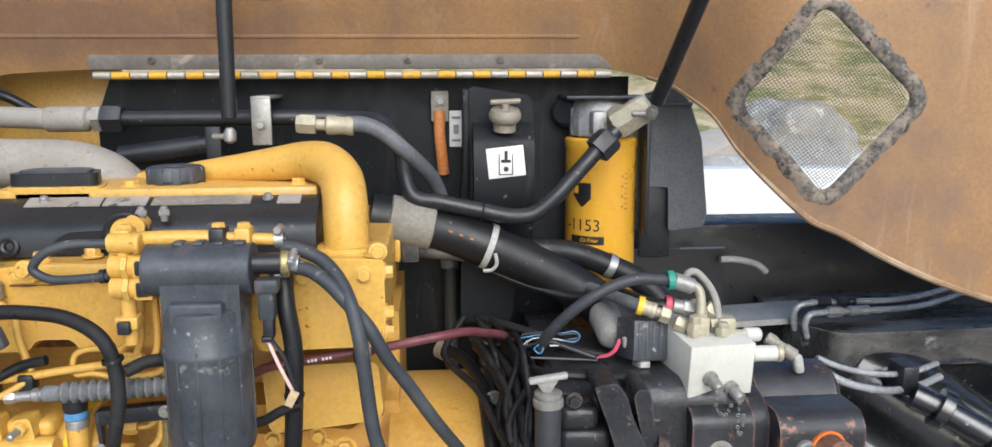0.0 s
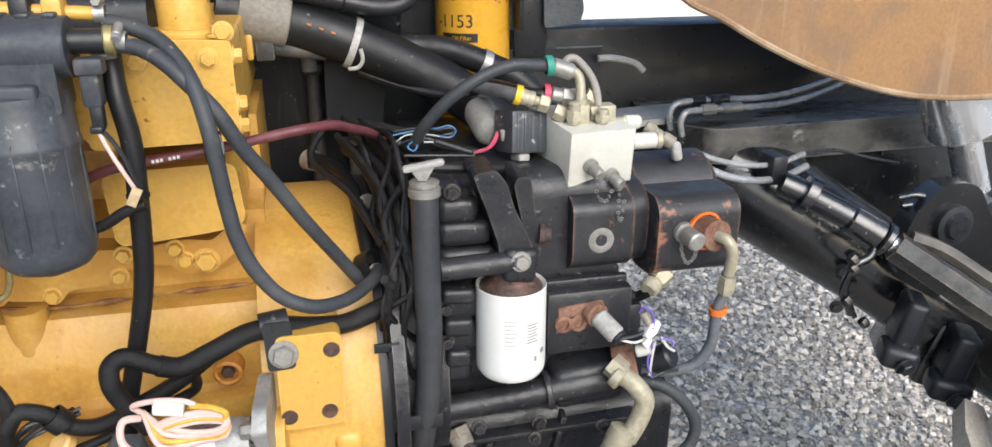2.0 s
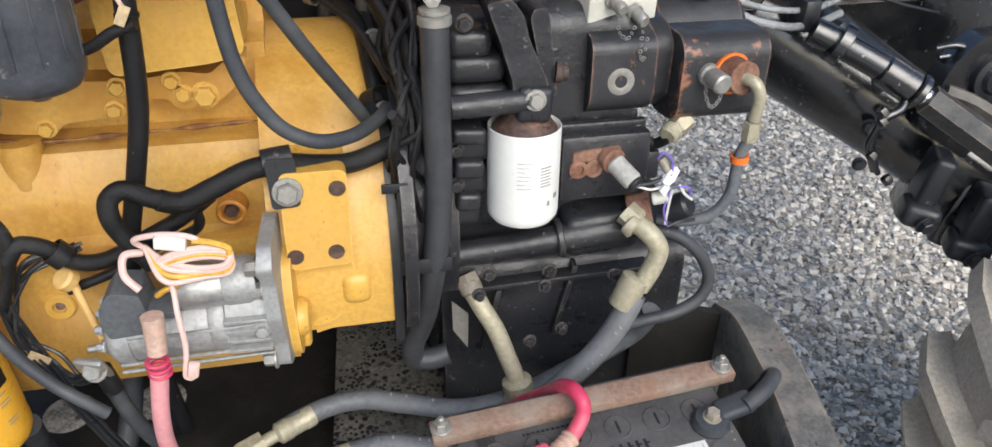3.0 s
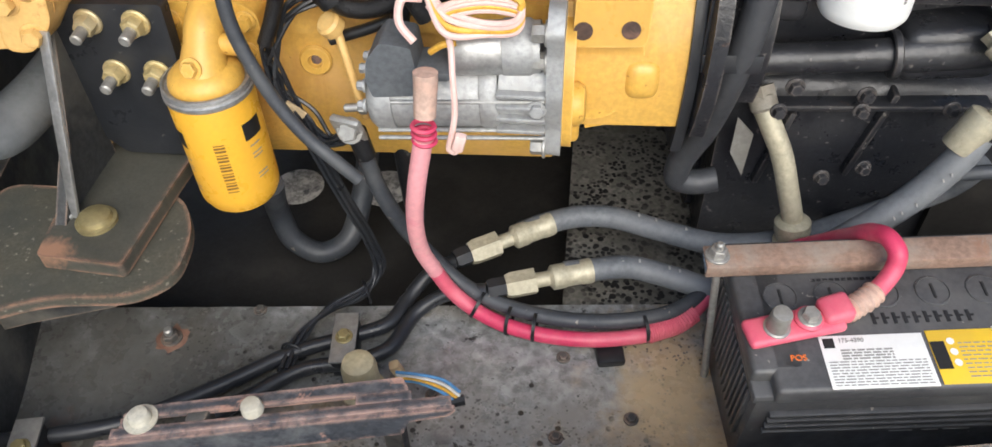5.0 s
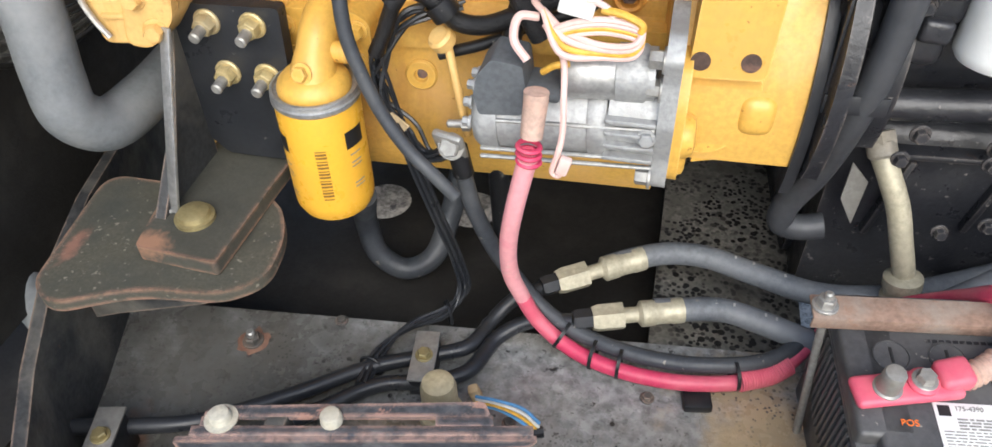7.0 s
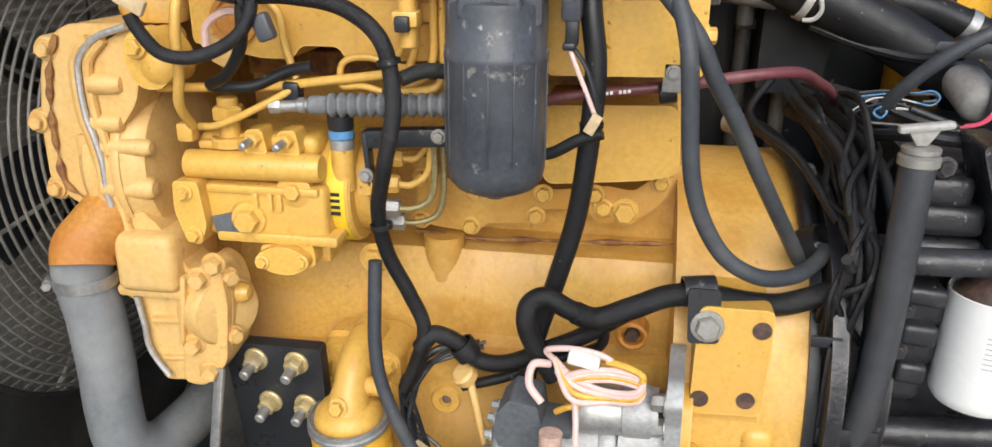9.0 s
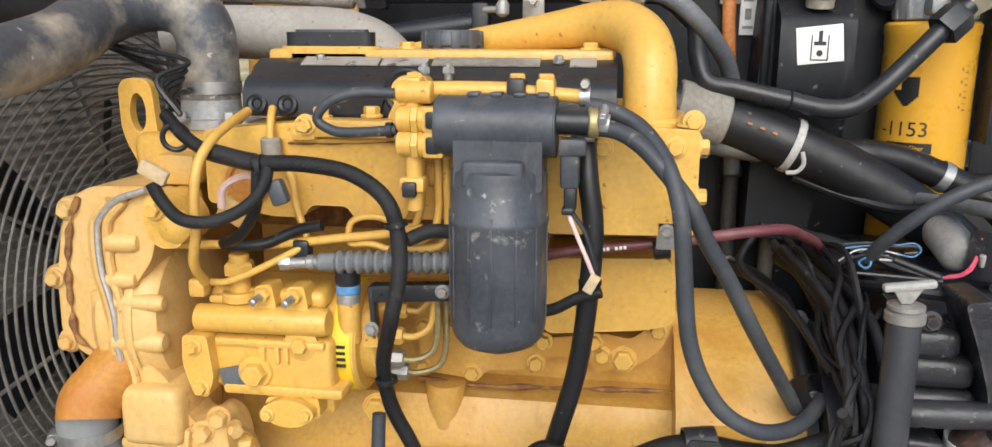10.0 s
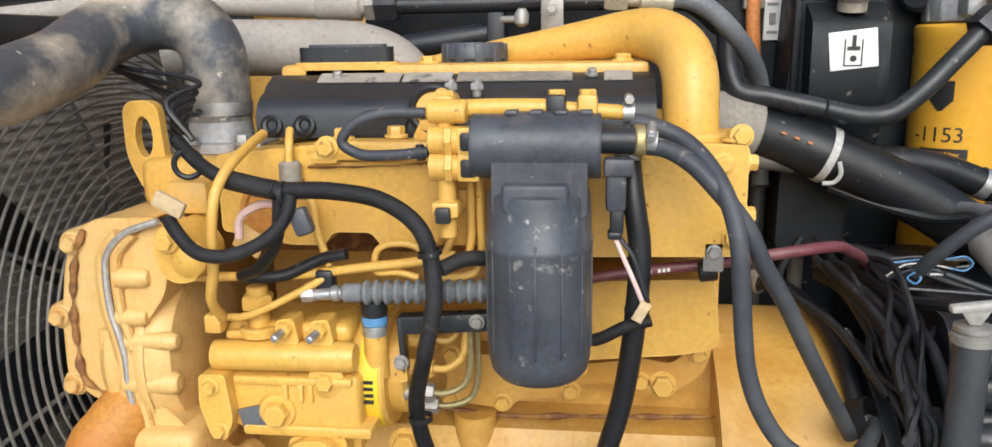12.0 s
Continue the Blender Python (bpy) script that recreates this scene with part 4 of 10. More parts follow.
part("breather_lid", prism(B(), rounded([(-0.375, 1.122), (-0.367, 1.163), (-0.292, 1.163), (-0.279, 1.122)], 0.014), "z", 1.335, 1.339, 0.003), PLASTIC, bb)
cap = lathe(B(), (-0.188, 1.165, 1.299), (0, 0, 1), [(0.033, 0), (0.034, 0.006), (0.034, 0.020), (0.037, 0.022), (0.037, 0.034), (0.033, 0.040), (0.012, 0.040), (0.010, 0.038)], 32)
capo = part("oil_filler_cap", cap, PLASTIC, rocker, "black ribbed oil filler cap")
bm = B()
for i in range(10):
    a = i * 0.628
    box(bm, (-0.192 + 0.034 * math.cos(a), 1.159 + 0.034 * math.sin(a), 1.315), (-0.184 + 0.034 * math.cos(a), 1.171 + 0.034 * math.sin(a), 1.338), 0.0025, (0, 0, math.degrees(a)))
part("cap_rib", bm, PLASTIC, capo)
# yellow intake crossover pipe
bm = B()
tube(bm, [(-0.26, 1.24, 1.312), (-0.167, 1.20, 1.326), (-0.124, 1.19, 1.331), (-0.054, 1.17, 1.340), (-0.015, 1.155, 1.345), (0.017, 1.13, 1.343), (0.039, 1.10, 1.327), (0.046, 1.075, 1.302), (0.047, 1.067, 1.27), (0.048, 1.065, 1.235)], 0.0285, n=28, sub=8, swell=lambda k, s: 0.36 + 0.64 * min(1, (s / 0.30) ** 1.15))
part("intake_pipe", bm, YELLOW, engine, "curved yellow intake crossover pipe")
bm = B()
cyl(bm, (0.050, 1.065, 1.236), (0.050, 1.065, 1.248), 0.042, n=28, bev=0.003)
part("pipe_collar", bm, YELLOW, engine)

# flywheel housing
HC = (1.155, 0.775)
bm = B()
prism(bm, [(HC[0] + r_ * math.cos(a), HC[1] + r_ * math.sin(a)) for r_, a in ((0.243, radians(-12 + i * 204 / 44)) for i in range(45))], "x", 0.085, 0.216, 0.007, 3)
housing = part("flywheel_housing", bm, YELLOW_CAST, engine)
bm = B()
prism(bm, rounded([(0.104, 0.936), (0.174, 0.936), (0.173, 0.821), (0.103, 0.819)], 0.010), "y", 0.901, 1.02, 0.006, 3)
part("starter_pad", bm, YELLOW, housing)
part("casting_boss", box(B(), (0.156, 0.906, 0.757), (0.194, 1.0, 0.801), 0.014, seg=4), YELLOW, housing)
part("bell_bulge", prism(B(), rounded([(0.104, 0.822), (0.172, 0.824), (0.176, 0.790), (0.160, 0.748), (0.140, 0.733), (0.112, 0.733), (0.104, 0.76)], 0.016), "y", 0.914, 1.0, 0.020, 5), YELLOW, housing)
part("lower_lip", prism(B(), [(0.124, 0.718), (0.193, 0.734), (0.199, 0.748), (0.190, 0.760), (0.126, 0.736)], "y", 0.920, 1.02, 0.004), YELLOW, housing)
part("flange_ear", box(B(), (0.104, 0.908, 0.706), (0.118, 1.0, 0.745), 0.006, seg=3), YELLOW, housing)
for p in ((0.163, 0.917, 0.915), (0.156, 0.917, 0.838), (0.112, 0.917, 0.836)):
    part("threaded_hole", lathe(B(), (p[0], 0.8998, p[2]), (0, 1, 0), [(0.0090, 0), (0.0090, 0.0012), (0.0062, 0.0012), (0.0058, 0.0001)], 20), RUST_DARK, housing)
bm = B()
prism(bm, [(HC[0] + 0.248 * math.cos(a), HC[1] + 0.248 * math.sin(a)) for a in (radians(-20 + i * 220 / 44) for i in range(45))], "x", 0.216, 0.227, 0.002)
part("rear_plate", bm, BLACK, housing, "thin black rear plate")
bolt_parts(housing, [(0.222, 0.966, 0.742), (0.222, 0.958, 0.86), (0.222, 0.985, 0.965), (0.222, 1.08, 1.02)], (0.4, -1, 0.1), STEEL, 0.008, 0.007)

# timing case: gasket seam, front cover, gear bulge and stepped lower case
TY = 0.845
bm = B()
prism(bm, rounded([(-0.405, 1.187), (-0.458, 1.160), (-0.461, 1.104), (-0.452, 1.033), (-0.445, 0.985), (-0.452, 0.974), (-0.455, 0.930), (-0.441, 0.926), (-0.436, 0.886), (-0.421, 0.837), (-0.368, 0.841), (-0.345, 0.872), (-0.337, 0.936), (-0.342, 0.960), (-0.358, 0.972), (-0.376, 0.958), (-0.388, 0.975), (-0.400, 1.0), (-0.430, 1.03), (-0.432, 1.09), (-0.408, 1.12), (-0.392, 1.174)], 0.008), "y", TY, 0.885, 0.006, 3)
timing = part("timing_case", bm, YELLOW_PALE, engine)
part("rear_case", prism(B(), rounded([(-0.44, 1.180), (-0.462, 1.150), (-0.455, 1.0), (-0.44, 0.86), (-0.405, 0.845), (-0.385, 0.88), (-0.385, 0.95), (-0.425, 1.0), (-0.44, 1.10)], 0.01), "y", 0.882, 1.34, 0.004), YELLOW_PALE, timing)
bm = B()
prism(bm, rounded([(-0.468, 1.188), (-0.486, 1.176), (-0.500, 1.150), (-0.510, 1.098), (-0.512, 1.040), (-0.485, 1.018), (-0.454, 1.026), (-0.462, 1.104), (-0.460, 1.157), (-0.445, 1.173), (-0.408, 1.190)], 0.010), "y", TY + 0.006, 1.34, 0.010, 3)
cover = part("timing_cover", bm, YELLOW_PALE, engine)
SEAM = [(-0.402, 1.189), (-0.435, 1.177), (-0.452, 1.159), (-0.455, 1.142), (-0.454, 1.107), (-0.450, 1.090), (-0.446, 1.066), (-0.446, 1.037), (-0.442, 1.010), (-0.438, 0.984)]
part("gasket_seam", tube(B(), [(x, TY - 0.007, z) for x, z in SEAM], 0.0031, 8, 6), GASKET, timing, "silver gasket edge standing proud")
part("gasket_seam", tube(B(), [(x, TY - 0.007, z) for x, z in ((-0.434, 0.932), (-0.430, 0.900), (-0.429, 0.878), (-0.421, 0.860), (-0.411, 0.846))], 0.0029, 8, 6), GASKET, timing, "silver gasket edge standing proud")
part("seam_lip", tube(B(), [(x - 0.006, TY - 0.003, z) for x, z in SEAM[1:]], 0.0055, 8, 6), YELLOW_PALE, timing)
part("seam_lip", tube(B(), [(x + 0.007, TY - 0.003, z) for x, z in SEAM[1:]], 0.0045, 8, 6), YELLOW_PALE, timing)
part("rust_seam", tube(B(), [(-0.478, TY + 0.003, 1.178), (-0.489, TY + 0.003, 1.150), (-0.496, TY + 0.003, 1.110), (-0.497, TY + 0.003, 1.07), (-0.494, TY + 0.003, 1.04), (-0.478, TY + 0.003, 1.027)], 0.0036, 6, 10, lambda k, s: 0.75 + 0.6 * math.sin(s * 210) * math.sin(s * 67)), SEAM_RUST, cover, "flaked rust-brown seam")
# gear bulge: a drum lying along the engine
part("gear_bulge", lathe(B(), (-0.446, 0.916, 1.051), (1, 0, 0.03), [(0.070, -0.03), (0.079, -0.02), (0.080, 0.022), (0.078, 0.030), (0.072, 0.038), (0.05, 0.042)], 56), YELLOW_PALE, timing)
part("bulge_rim", lathe(B(), (-0.437, 0.916, 1.051), (1, 0, 0.03), [(0.0815, 0), (0.0825, 0.002), (0.0825, 0.007), (0.0815, 0.009)], 56, cap=False), YELLOW_PALE, timing)
part("step_block", box(B(), (-0.446, TY - 0.018, 0.940), (-0.384, 0.92, 1.000), 0.010, seg=3), YELLOW_PALE, timing)
part("step_ledge", box(B(), (-0.452, TY - 0.010, 0.932), (-0.380, 0.92, 0.944), 0.004), YELLOW_PALE, timing)
part("casting_rib", box(B(), (-0.424, TY - 0.006, 0.903), (-0.372, 0.90, 0.911), 0.003, (0, -3, 0)), YELLOW_PALE, timing)
part("casting_rib", box(B(), (-0.418, TY - 0.005, 0.862), (-0.380, 0.90, 0.868), 0.0025, (0, -4, 0)), YELLOW_PALE, timing)
for z, x0, x1, r in ((1.101, -0.452, -0.424, 0.0085), (1.079, -0.448, -0.398, 0.0080), (1.040, -0.450, -0.400, 0.0105), (1.137, -0.448, -0.418, 0.0095)):
    part("finger_boss", lathe(B(), (x0, TY + 0.001, z), (1, 0, 0.02), [(r * 1.15, 0), (r, 0.008), (r, x1 - x0 - 0.006), (r * 0.7, x1 - x0 - 0.001), (0.001, x1 - x0)], 20), YELLOW_PALE, timing)
for x, z, r in ((-0.492, 1.165, 0.0125), (-0.512, 1.098, 0.0125), (-0.506, 1.034, 0.0125)):
    boss = part("bolt_boss", lathe(B(), (x, 0.90, z), (0, -1, 0), [(r, 0), (r, 0.046), (r * 0.9, 0.049), (r * 0.6, 0.051)], 18), YELLOW_PALE, cover)
    part("bolt", bolt(B(), (x, TY + 0.005, z), (0, -1, 0), 0.0070, 0.006), YELLOW_PALE, boss)
part("cover_pad", box(B(), (-0.474, TY - 0.002, 1.066), (-0.452, TY + 0.02, 1.090), 0.004), YELLOW_PALE, cover)
# idler lever at the top
part("idler_boss", cyl(B(), (-0.393, 0.90, 1.173), (-0.393, TY - 0.012, 1.173), 0.0125, n=22, bev=0.003), YELLOW, timing)
part("idler_link", prism(B(), rounded([(-0.408, 1.182), (-0.384, 1.186), (-0.366, 1.160), (-0.372, 1.136), (-0.398, 1.134), (-0.410, 1.155)], 0.012), "y", TY - 0.006, TY + 0.04, 0.006, 3), YELLOW, timing)
part("idler_dome", lathe(B(), (-0.379, TY - 0.004, 1.155), (0.1, -1, 0), [(0.0165, -0.004), (0.015, 0.003), (0.010, 0.007), (0.001, 0.008)], 24), YELLOW, timing)
bolt_parts(timing, [(-0.393, TY - 0.012, 1.173)], (0, -1, 0), YELLOW, 0.0075, 0.006)
# lower access cover with its lens-shaped boss
bm = B()
prism(bm, rounded([(-0.356, 0.975), (-0.374, 0.958), (-0.388, 0.900), (-0.395, 0.842), (-0.371, 0.840), (-0.346, 0.868), (-0.338, 0.934), (-0.342, 0.972)], 0.010), "y", TY - 0.010, TY + 0.02, 0.004)
acc = part("access_cover", bm, YELLOW_PALE, timing)
part("idler_cover", lathe(B(), (-0.356, TY + 0.010, 0.918), (1.5, -1, 0.05), [(0.036, -0.02), (0.036, 0.008), (0.033, 0.012), (0.020, 0.015), (0.001, 0.0155)], 36), YELLOW_PALE, acc)
bolt_parts(acc, [(-0.364, TY - 0.010, 0.958), (-0.348, TY - 0.008, 0.973), (-0.378, TY - 0.010, 0.887), (-0.364, TY - 0.010, 0.858)], (0.15, -1, 0), YELLOW_PALE, 0.0085, 0.009)
bolt_parts(acc, [(-0.340, TY, 0.957), (-0.342, TY, 0.895)], (0.8, -0.6, 0), YELLOW_PALE, 0.0075, 0.008)
part("web", box(B(), (-0.386, TY - 0.016, 0.888), (-0.380, TY, 0.960), 0.002, (0, 8, 0)), YELLOW_PALE, acc)
# water inlet under the cover
inlet = part("water_inlet", tube(B(), [(-0.452, 0.885, 1.045), (-0.455, 0.862, 1.018), (-0.464, 0.842, 0.998), (-0.474, 0.830, 0.983), (-0.473, 0.823, 0.968)], 0.027, 24, 8, lambda k, s: 0.82 + 0.25 * min(1, s / 0.06)), ORANGE_RUST, engine, "orange-stained cast water inlet")


def brought_forward(ob, m):
    """Shift a part with all that is fixed to it."""
    ob.data.transform(m)
    for c in ob.children:
        brought_forward(c, m)


# the whole timing case stands proud of the engine's side
FORWARD = Matrix.Translation((-0.0026, -0.0279, -0.2010)) @ Matrix.Scale(1.1566, 4)
for ob in (timing, cover, inlet):
    brought_forward(ob, FORWARD)
# lifting eye
bm = B()
outer = rounded([(-0.524, 1.284), (-0.486, 1.284), (-0.482, 1.225), (-0.480, 1.175), (-0.500, 1.175), (-0.524, 1.225)], 0.016, 6)
inner = [Vector((-0.503, 1.247)) + Vector((0.0095 * math.cos(a), 0.021 * math.sin(a))) for a in (2 * math.pi * i / len(outer) + 2.2 for i in range(len(outer)))][::-1]
start = min(range(len(inner)), key=lambda i: (inner[i] - Vector(outer[0])).length)
inner = inner[start:] + inner[:start]
lay = []
for y in (0.996, 1.008):
    lay.append(([bm.verts.new((p[0], y, p[1])) for p in outer], [bm.verts.new((p[0], y, p[1])) for p in inner]))
n = len(outer)
for i in range(n):
    j = (i + 1) % n
    (o0, i0), (o1, i1) = lay
    bm.faces.new((o0[i], o0[j], i0[j], i0[i]))
    bm.faces.new((o1[j], o1[i], i1[i], i1[j]))
    bm.faces.new((o0[j], o0[i], o1[i], o1[j]))
    bm.faces.new((i0[i], i0[j], i1[j], i1[i]))
part("lifting_eye", bm, YELLOW, engine, "yellow lifting eye plate")
bm = B()
box(bm, (-0.485, 0.99, 1.17), (-0.44, 1.03, 1.205), 0.006)
part("eye_base", bm, YELLOW_CAST, engine)

# injection pump
pump = part("injection_pump", cyl(B(), (-0.430, 0.998, 0.990), (-0.285, 0.998, 0.994), 0.048, n=32, bev=0.006), YELLOW, engine, "yellow rotary fuel injection pump")
part("governor_tube", lathe(B(), (-0.424, 0.945, 1.0355), (1, 0, 0.012), [(0.010, 0), (0.0145, 0.002), (0.0152, 0.005), (0.0152, 0.142), (0.013, 0.147)], 28), YELLOW, pump)
part("pump_case", box(B(), (-0.408, 0.940, 0.958), (-0.274, 1.0, 1.018), 0.008, seg=3), YELLOW, pump)
part("case_ledge", box(B(), (-0.402, 0.935, 1.008), (-0.280, 0.96, 1.017), 0.003), YELLOW, pump)
part("case_foot", box(B(), (-0.395, 0.934, 0.954), (-0.262, 0.99, 0.966), 0.004), YELLOW, pump)
part("end_plate", prism(B(), rounded([(-0.432, 1.022), (-0.405, 1.022), (-0.400, 0.975), (-0.408, 0.952), (-0.424, 0.956), (-0.434, 0.99)], 0.006), "y", 0.925, 0.99, 0.004), YELLOW, pump)
bolt_parts(pump, [(-0.414, 0.925, 0.964), (-0.420, 0.925, 1.010)], (0, -1, 0), YELLOW, 0.007, 0.007)
part("governor_top", box(B(), (-0.415, 0.955, 1.044), (-0.285, 1.03, 1.066), 0.008, seg=3), YELLOW, pump)
part("top_rib", box(B(), (-0.412, 0.948, 1.050), (-0.360, 0.97, 1.060), 0.004), YELLOW, pump)
part("pump_head", cyl(B(), (-0.30, 1.018, 1.0), (-0.254, 1.018, 1.0), 0.063, n=40, bev=0.003), YELLOW, pump)
part("pump_head", cyl(B(), (-0.262, 1.025, 1.0), (-0.235, 1.025, 1.0), 0.052, n=32, bev=0.004), YELLOW, pump)
part("head_collar", cyl(B(), (-0.275, 1.022, 1.0), (-0.258, 1.022, 1.0), 0.058, n=36, bev=0.003), YELLOW, pump)
bm = B()
lathe(bm, (-0.279, 1.018, 1.0), (1, 0, 0), [(0.0632, 0), (0.0638, 0.0004), (0.0638, 0.0196), (0.0632, 0.020)], 48, cap=False)
LABEL_STRIP = mat("bright_yellow_sticker", (0.82, 0.60, 0.02), 0.4, second=(0.72, 0.5, 0.05), wear=(0.55, 0.35, 0.06), wear_at=(0.66, 0.7), bump=0.0, grain=0.02)
part("sticker", bm, LABEL_STRIP, pump, "bright yellow sticker band")
for i in range(4):
    part("sticker_print", box(B(), (-0.275 + 0.0015 * (i % 2), 0.9535, 0.984 + i * 0.007), (-0.264, 0.9552, 0.9875 + i * 0.007), 0.0001), INK, pump)
pg_ = part("pump_plug", lathe(B(), (-0.359, 0.944, 0.980), (0.1, -1, 0), [(0.0205, -0.005), (0.0205, 0.004), (0.017, 0.009), (0.0, 0.009)], 24), YELLOW, pump)
part("plug_hex", hexnut(B(), (-0.3585, 0.936, 0.980), (0.1, -1, 0), 0.013, 0.012), YELLOW, pg_)
pg_ = part("timing_plug", lathe(B(), (-0.307, 0.944, 1.013), (0, -1, 0), [(0.0185, -0.005), (0.0185, 0.004), (0.014, 0.006), (0.0, 0.006)], 24), YELLOW, pump)
part("plug_hex", hexnut(B(), (-0.307, 0.939, 1.013), (0, -1, 0), 0.009, 0.008), YELLOW, pg_)
for x in (-0.352, -0.336, -0.326):
    part("pump_rib", box(B(), (x, 0.935, 0.990), (x + 0.006, 0.95, 1.010), 0.002), YELLOW, pump)
part("data_plate", box(B(), (-0.397, 0.9355, 0.959), (-0.364, 0.9385, 0.985), 0.0006, (0, -14, 0)), GREY_FLAP, pump, "small grey data plate")
for x, z in ((-0.344, 1.075), (-0.309, 1.075)):
    lug = part("screw_lug", prism(B(), rounded([(x - 0.013, z - 0.024), (x - 0.010, z), (x + 0.008, z + 0.002), (x + 0.012, z - 0.024)], 0.005), "y", 0.940, 0.965, 0.003), YELLOW, pump)
    part("adjusting_screw", cyl(B(), (x, 0.945, z - 0.008), (x - 0.005, 0.918, z - 0.012), 0.0042, n=10), STEEL, lug)
    part("lock_nut", hexnut(B(), (x - 0.001, 0.941, z - 0.0085), (-0.15, -1, -0.12), 0.0085, 0.008), YELLOW, lug)
pb = part("timing_window_cover", prism(B(), [(-0.320 + 0.026 * math.cos(a) * (1 if abs(math.cos(a)) < 0.8 else 1.1), 0.940 + 0.0155 * math.sin(a)) for a in (2 * math.pi * i / 28 for i in range(28))], "y", 0.925, 0.945, 0.003), YELLOW, pump)
part("window_flange", prism(B(), rounded([(-0.349, 0.928), (-0.349, 0.952), (-0.290, 0.956), (-0.288, 0.930)], 0.008), "y", 0.938, 0.99, 0.003), YELLOW, pump)
bolt_parts(pb, [(-0.342, 0.925, 0.938), (-0.299, 0.925, 0.941)], (0, -1, 0), YELLOW, 0.006, 0.005)
part("block_finger", lathe(B(), (-0.392, 0.915, 0.9055), (1, 0, 0.02), [(0.013, 0), (0.0115, 0.01), (0.0115, 0.030), (0.008, 0.037), (0.001, 0.039)], 20), YELLOW_CAST, block)
part("drain_boss", box(B(), (-0.312, 0.960, 0.925), (-0.28, 1.02, 0.948), 0.006), YELLOW, pump)
bolt_parts(block, [(-0.239, 0.985, 0.925)], (0, -1, 0), YELLOW, 0.013, 0.011)
# delivery unions and pipes at the pump's head
for z, y in ((1.035, 1.005), (1.012, 0.985), (0.985, 0.985), (0.962, 1.005)):
    bm = B()
    cyl(bm, (-0.24, y, z), (-0.215, y, z), 0.009, n=14)
    hexnut(bm, (-0.222, y, z), (1, 0, 0), 0.010, 0.014)
    part("delivery_union", bm, ZINC if z < 1 else YELLOW, pump)
for i, (z, y) in enumerate(((1.035, 1.005), (1.012, 0.985), (0.985, 0.985), (0.962, 1.005))):
    bm = B()
    tube(bm, [(-0.212, y, z), (-0.195, y, z), (-0.183 + 0.004 * i, y + 0.002, z + 0.012), (-0.178 + 0.004 * i, y + 0.004, 1.05 + 0.006 * i)], 0.0036, n=8, sub=6)
    part("delivery_pipe", bm, BRASS if i > 1 else YELLOW, pump)
part("pipe_clamp", laid(box(B(), (-0.016, -0.012, -0.0095), (0.012, 0.012, 0.0095), 0.003), Matrix.Translation((-0.163, 0.983, 1.191))), YELLOW, pump)


# ---- depth of the bay ----
BAY = V(0.015, 0.177, 1.286)
SETTLE = Matrix.Translation((-0.0579, 0.0874, -0.1881)) @ pose(0, 0, 0, 5.73, -1.41, -4.64) @ Matrix.Scale(1.068, 4)


def deeper(k):
    """The growth of the bay away from its open side."""
    return Matrix.Translation(BAY * (1 - k)) @ Matrix.Scale(k, 4)


def sunk(pts, high, low, k):
    """Points of a run that goes deeper into the bay from height high down to low."""
    return [BAY + (Vector(p) - BAY) * (1 + (k - 1) * min(1, max(0, (high - p[2]) / (high - low)))) for p in pts]


for ob in engine.children:
    kind = ob.name.split(".")[0]
    if kind in ("crankcase", "sump_flange"):
        brought_forward(ob, deeper(1.07))
    elif kind in ("tappet_rail", "rust_seam", "side_cover", "pushrod_gallery"):
        brought_forward(ob, deeper(1.05))
    elif kind == "flywheel_housing":
        brought_forward(ob, deeper(1.08))
    elif kind == "injection_pump":
        brought_forward(ob, deeper(1.032))
    elif kind == "lifting_eye":
        brought_forward(ob, deeper(1.05))


# ---- shared makers ----
def hose(name, pts, r, material, label, category="hose", n=14, sub=8, swell=None, group=""):
    return solo(name, tube(B(), pts, r, n, sub, swell), material, label, category, group)


def hose_thing(name, pts, r, material, label, category="hose", n=16, sub=8, swell=None, group=""):
    """A hose whose clamps and fittings are parts under it."""
    t = thing(name, pts[0], label, category, group)
    part("hose_body", tube(B(), pts, r, n, sub, swell), material, t)
    return t


def crimp(parent, p0, p1, r, material, nut=True, label=""):
    """A crimped hose end: ferrule with grooves, neck and nut from p0 (hose) to p1 (port)."""
    p0, p1 = Vector(p0), Vector(p1)
    d = p1 - p0
    L = d.length
    bm = B()
    lathe(bm, p0, d, [(r * 0.98, 0), (r, 0.004), (r, L * 0.12), (r * 0.93, L * 0.14), (r * 0.93, L * 0.30), (r, L * 0.32), (r, L * 0.46), (r * 0.6, L * 0.5), (r * 0.6, L * 0.72)], 20)
    part("ferrule", bm, material, parent, label)
    if nut:
        part("nut", hexnut(B(), p0 + d * 0.66, d, r * 1.08, L * 0.34), material, parent)


def strap_screw(parent, c, axis, r, w, material, side, screw=True):
    part("clamp_band", band(B(), c, axis, r, w, 0.0012), material, parent)
    if screw:
        s = Vector(side).normalized()
        c = Vector(c) + s * (r + 0.004)
        t = Vector(axis).cross(s).normalized()
        bm = B()
        cyl(bm, c - t * 0.009, c + t * 0.009, 0.0045, n=12)
        hexnut(bm, c + t * 0.009, t, 0.0048, 0.005)
        part("clamp_screw", bm, material, parent)


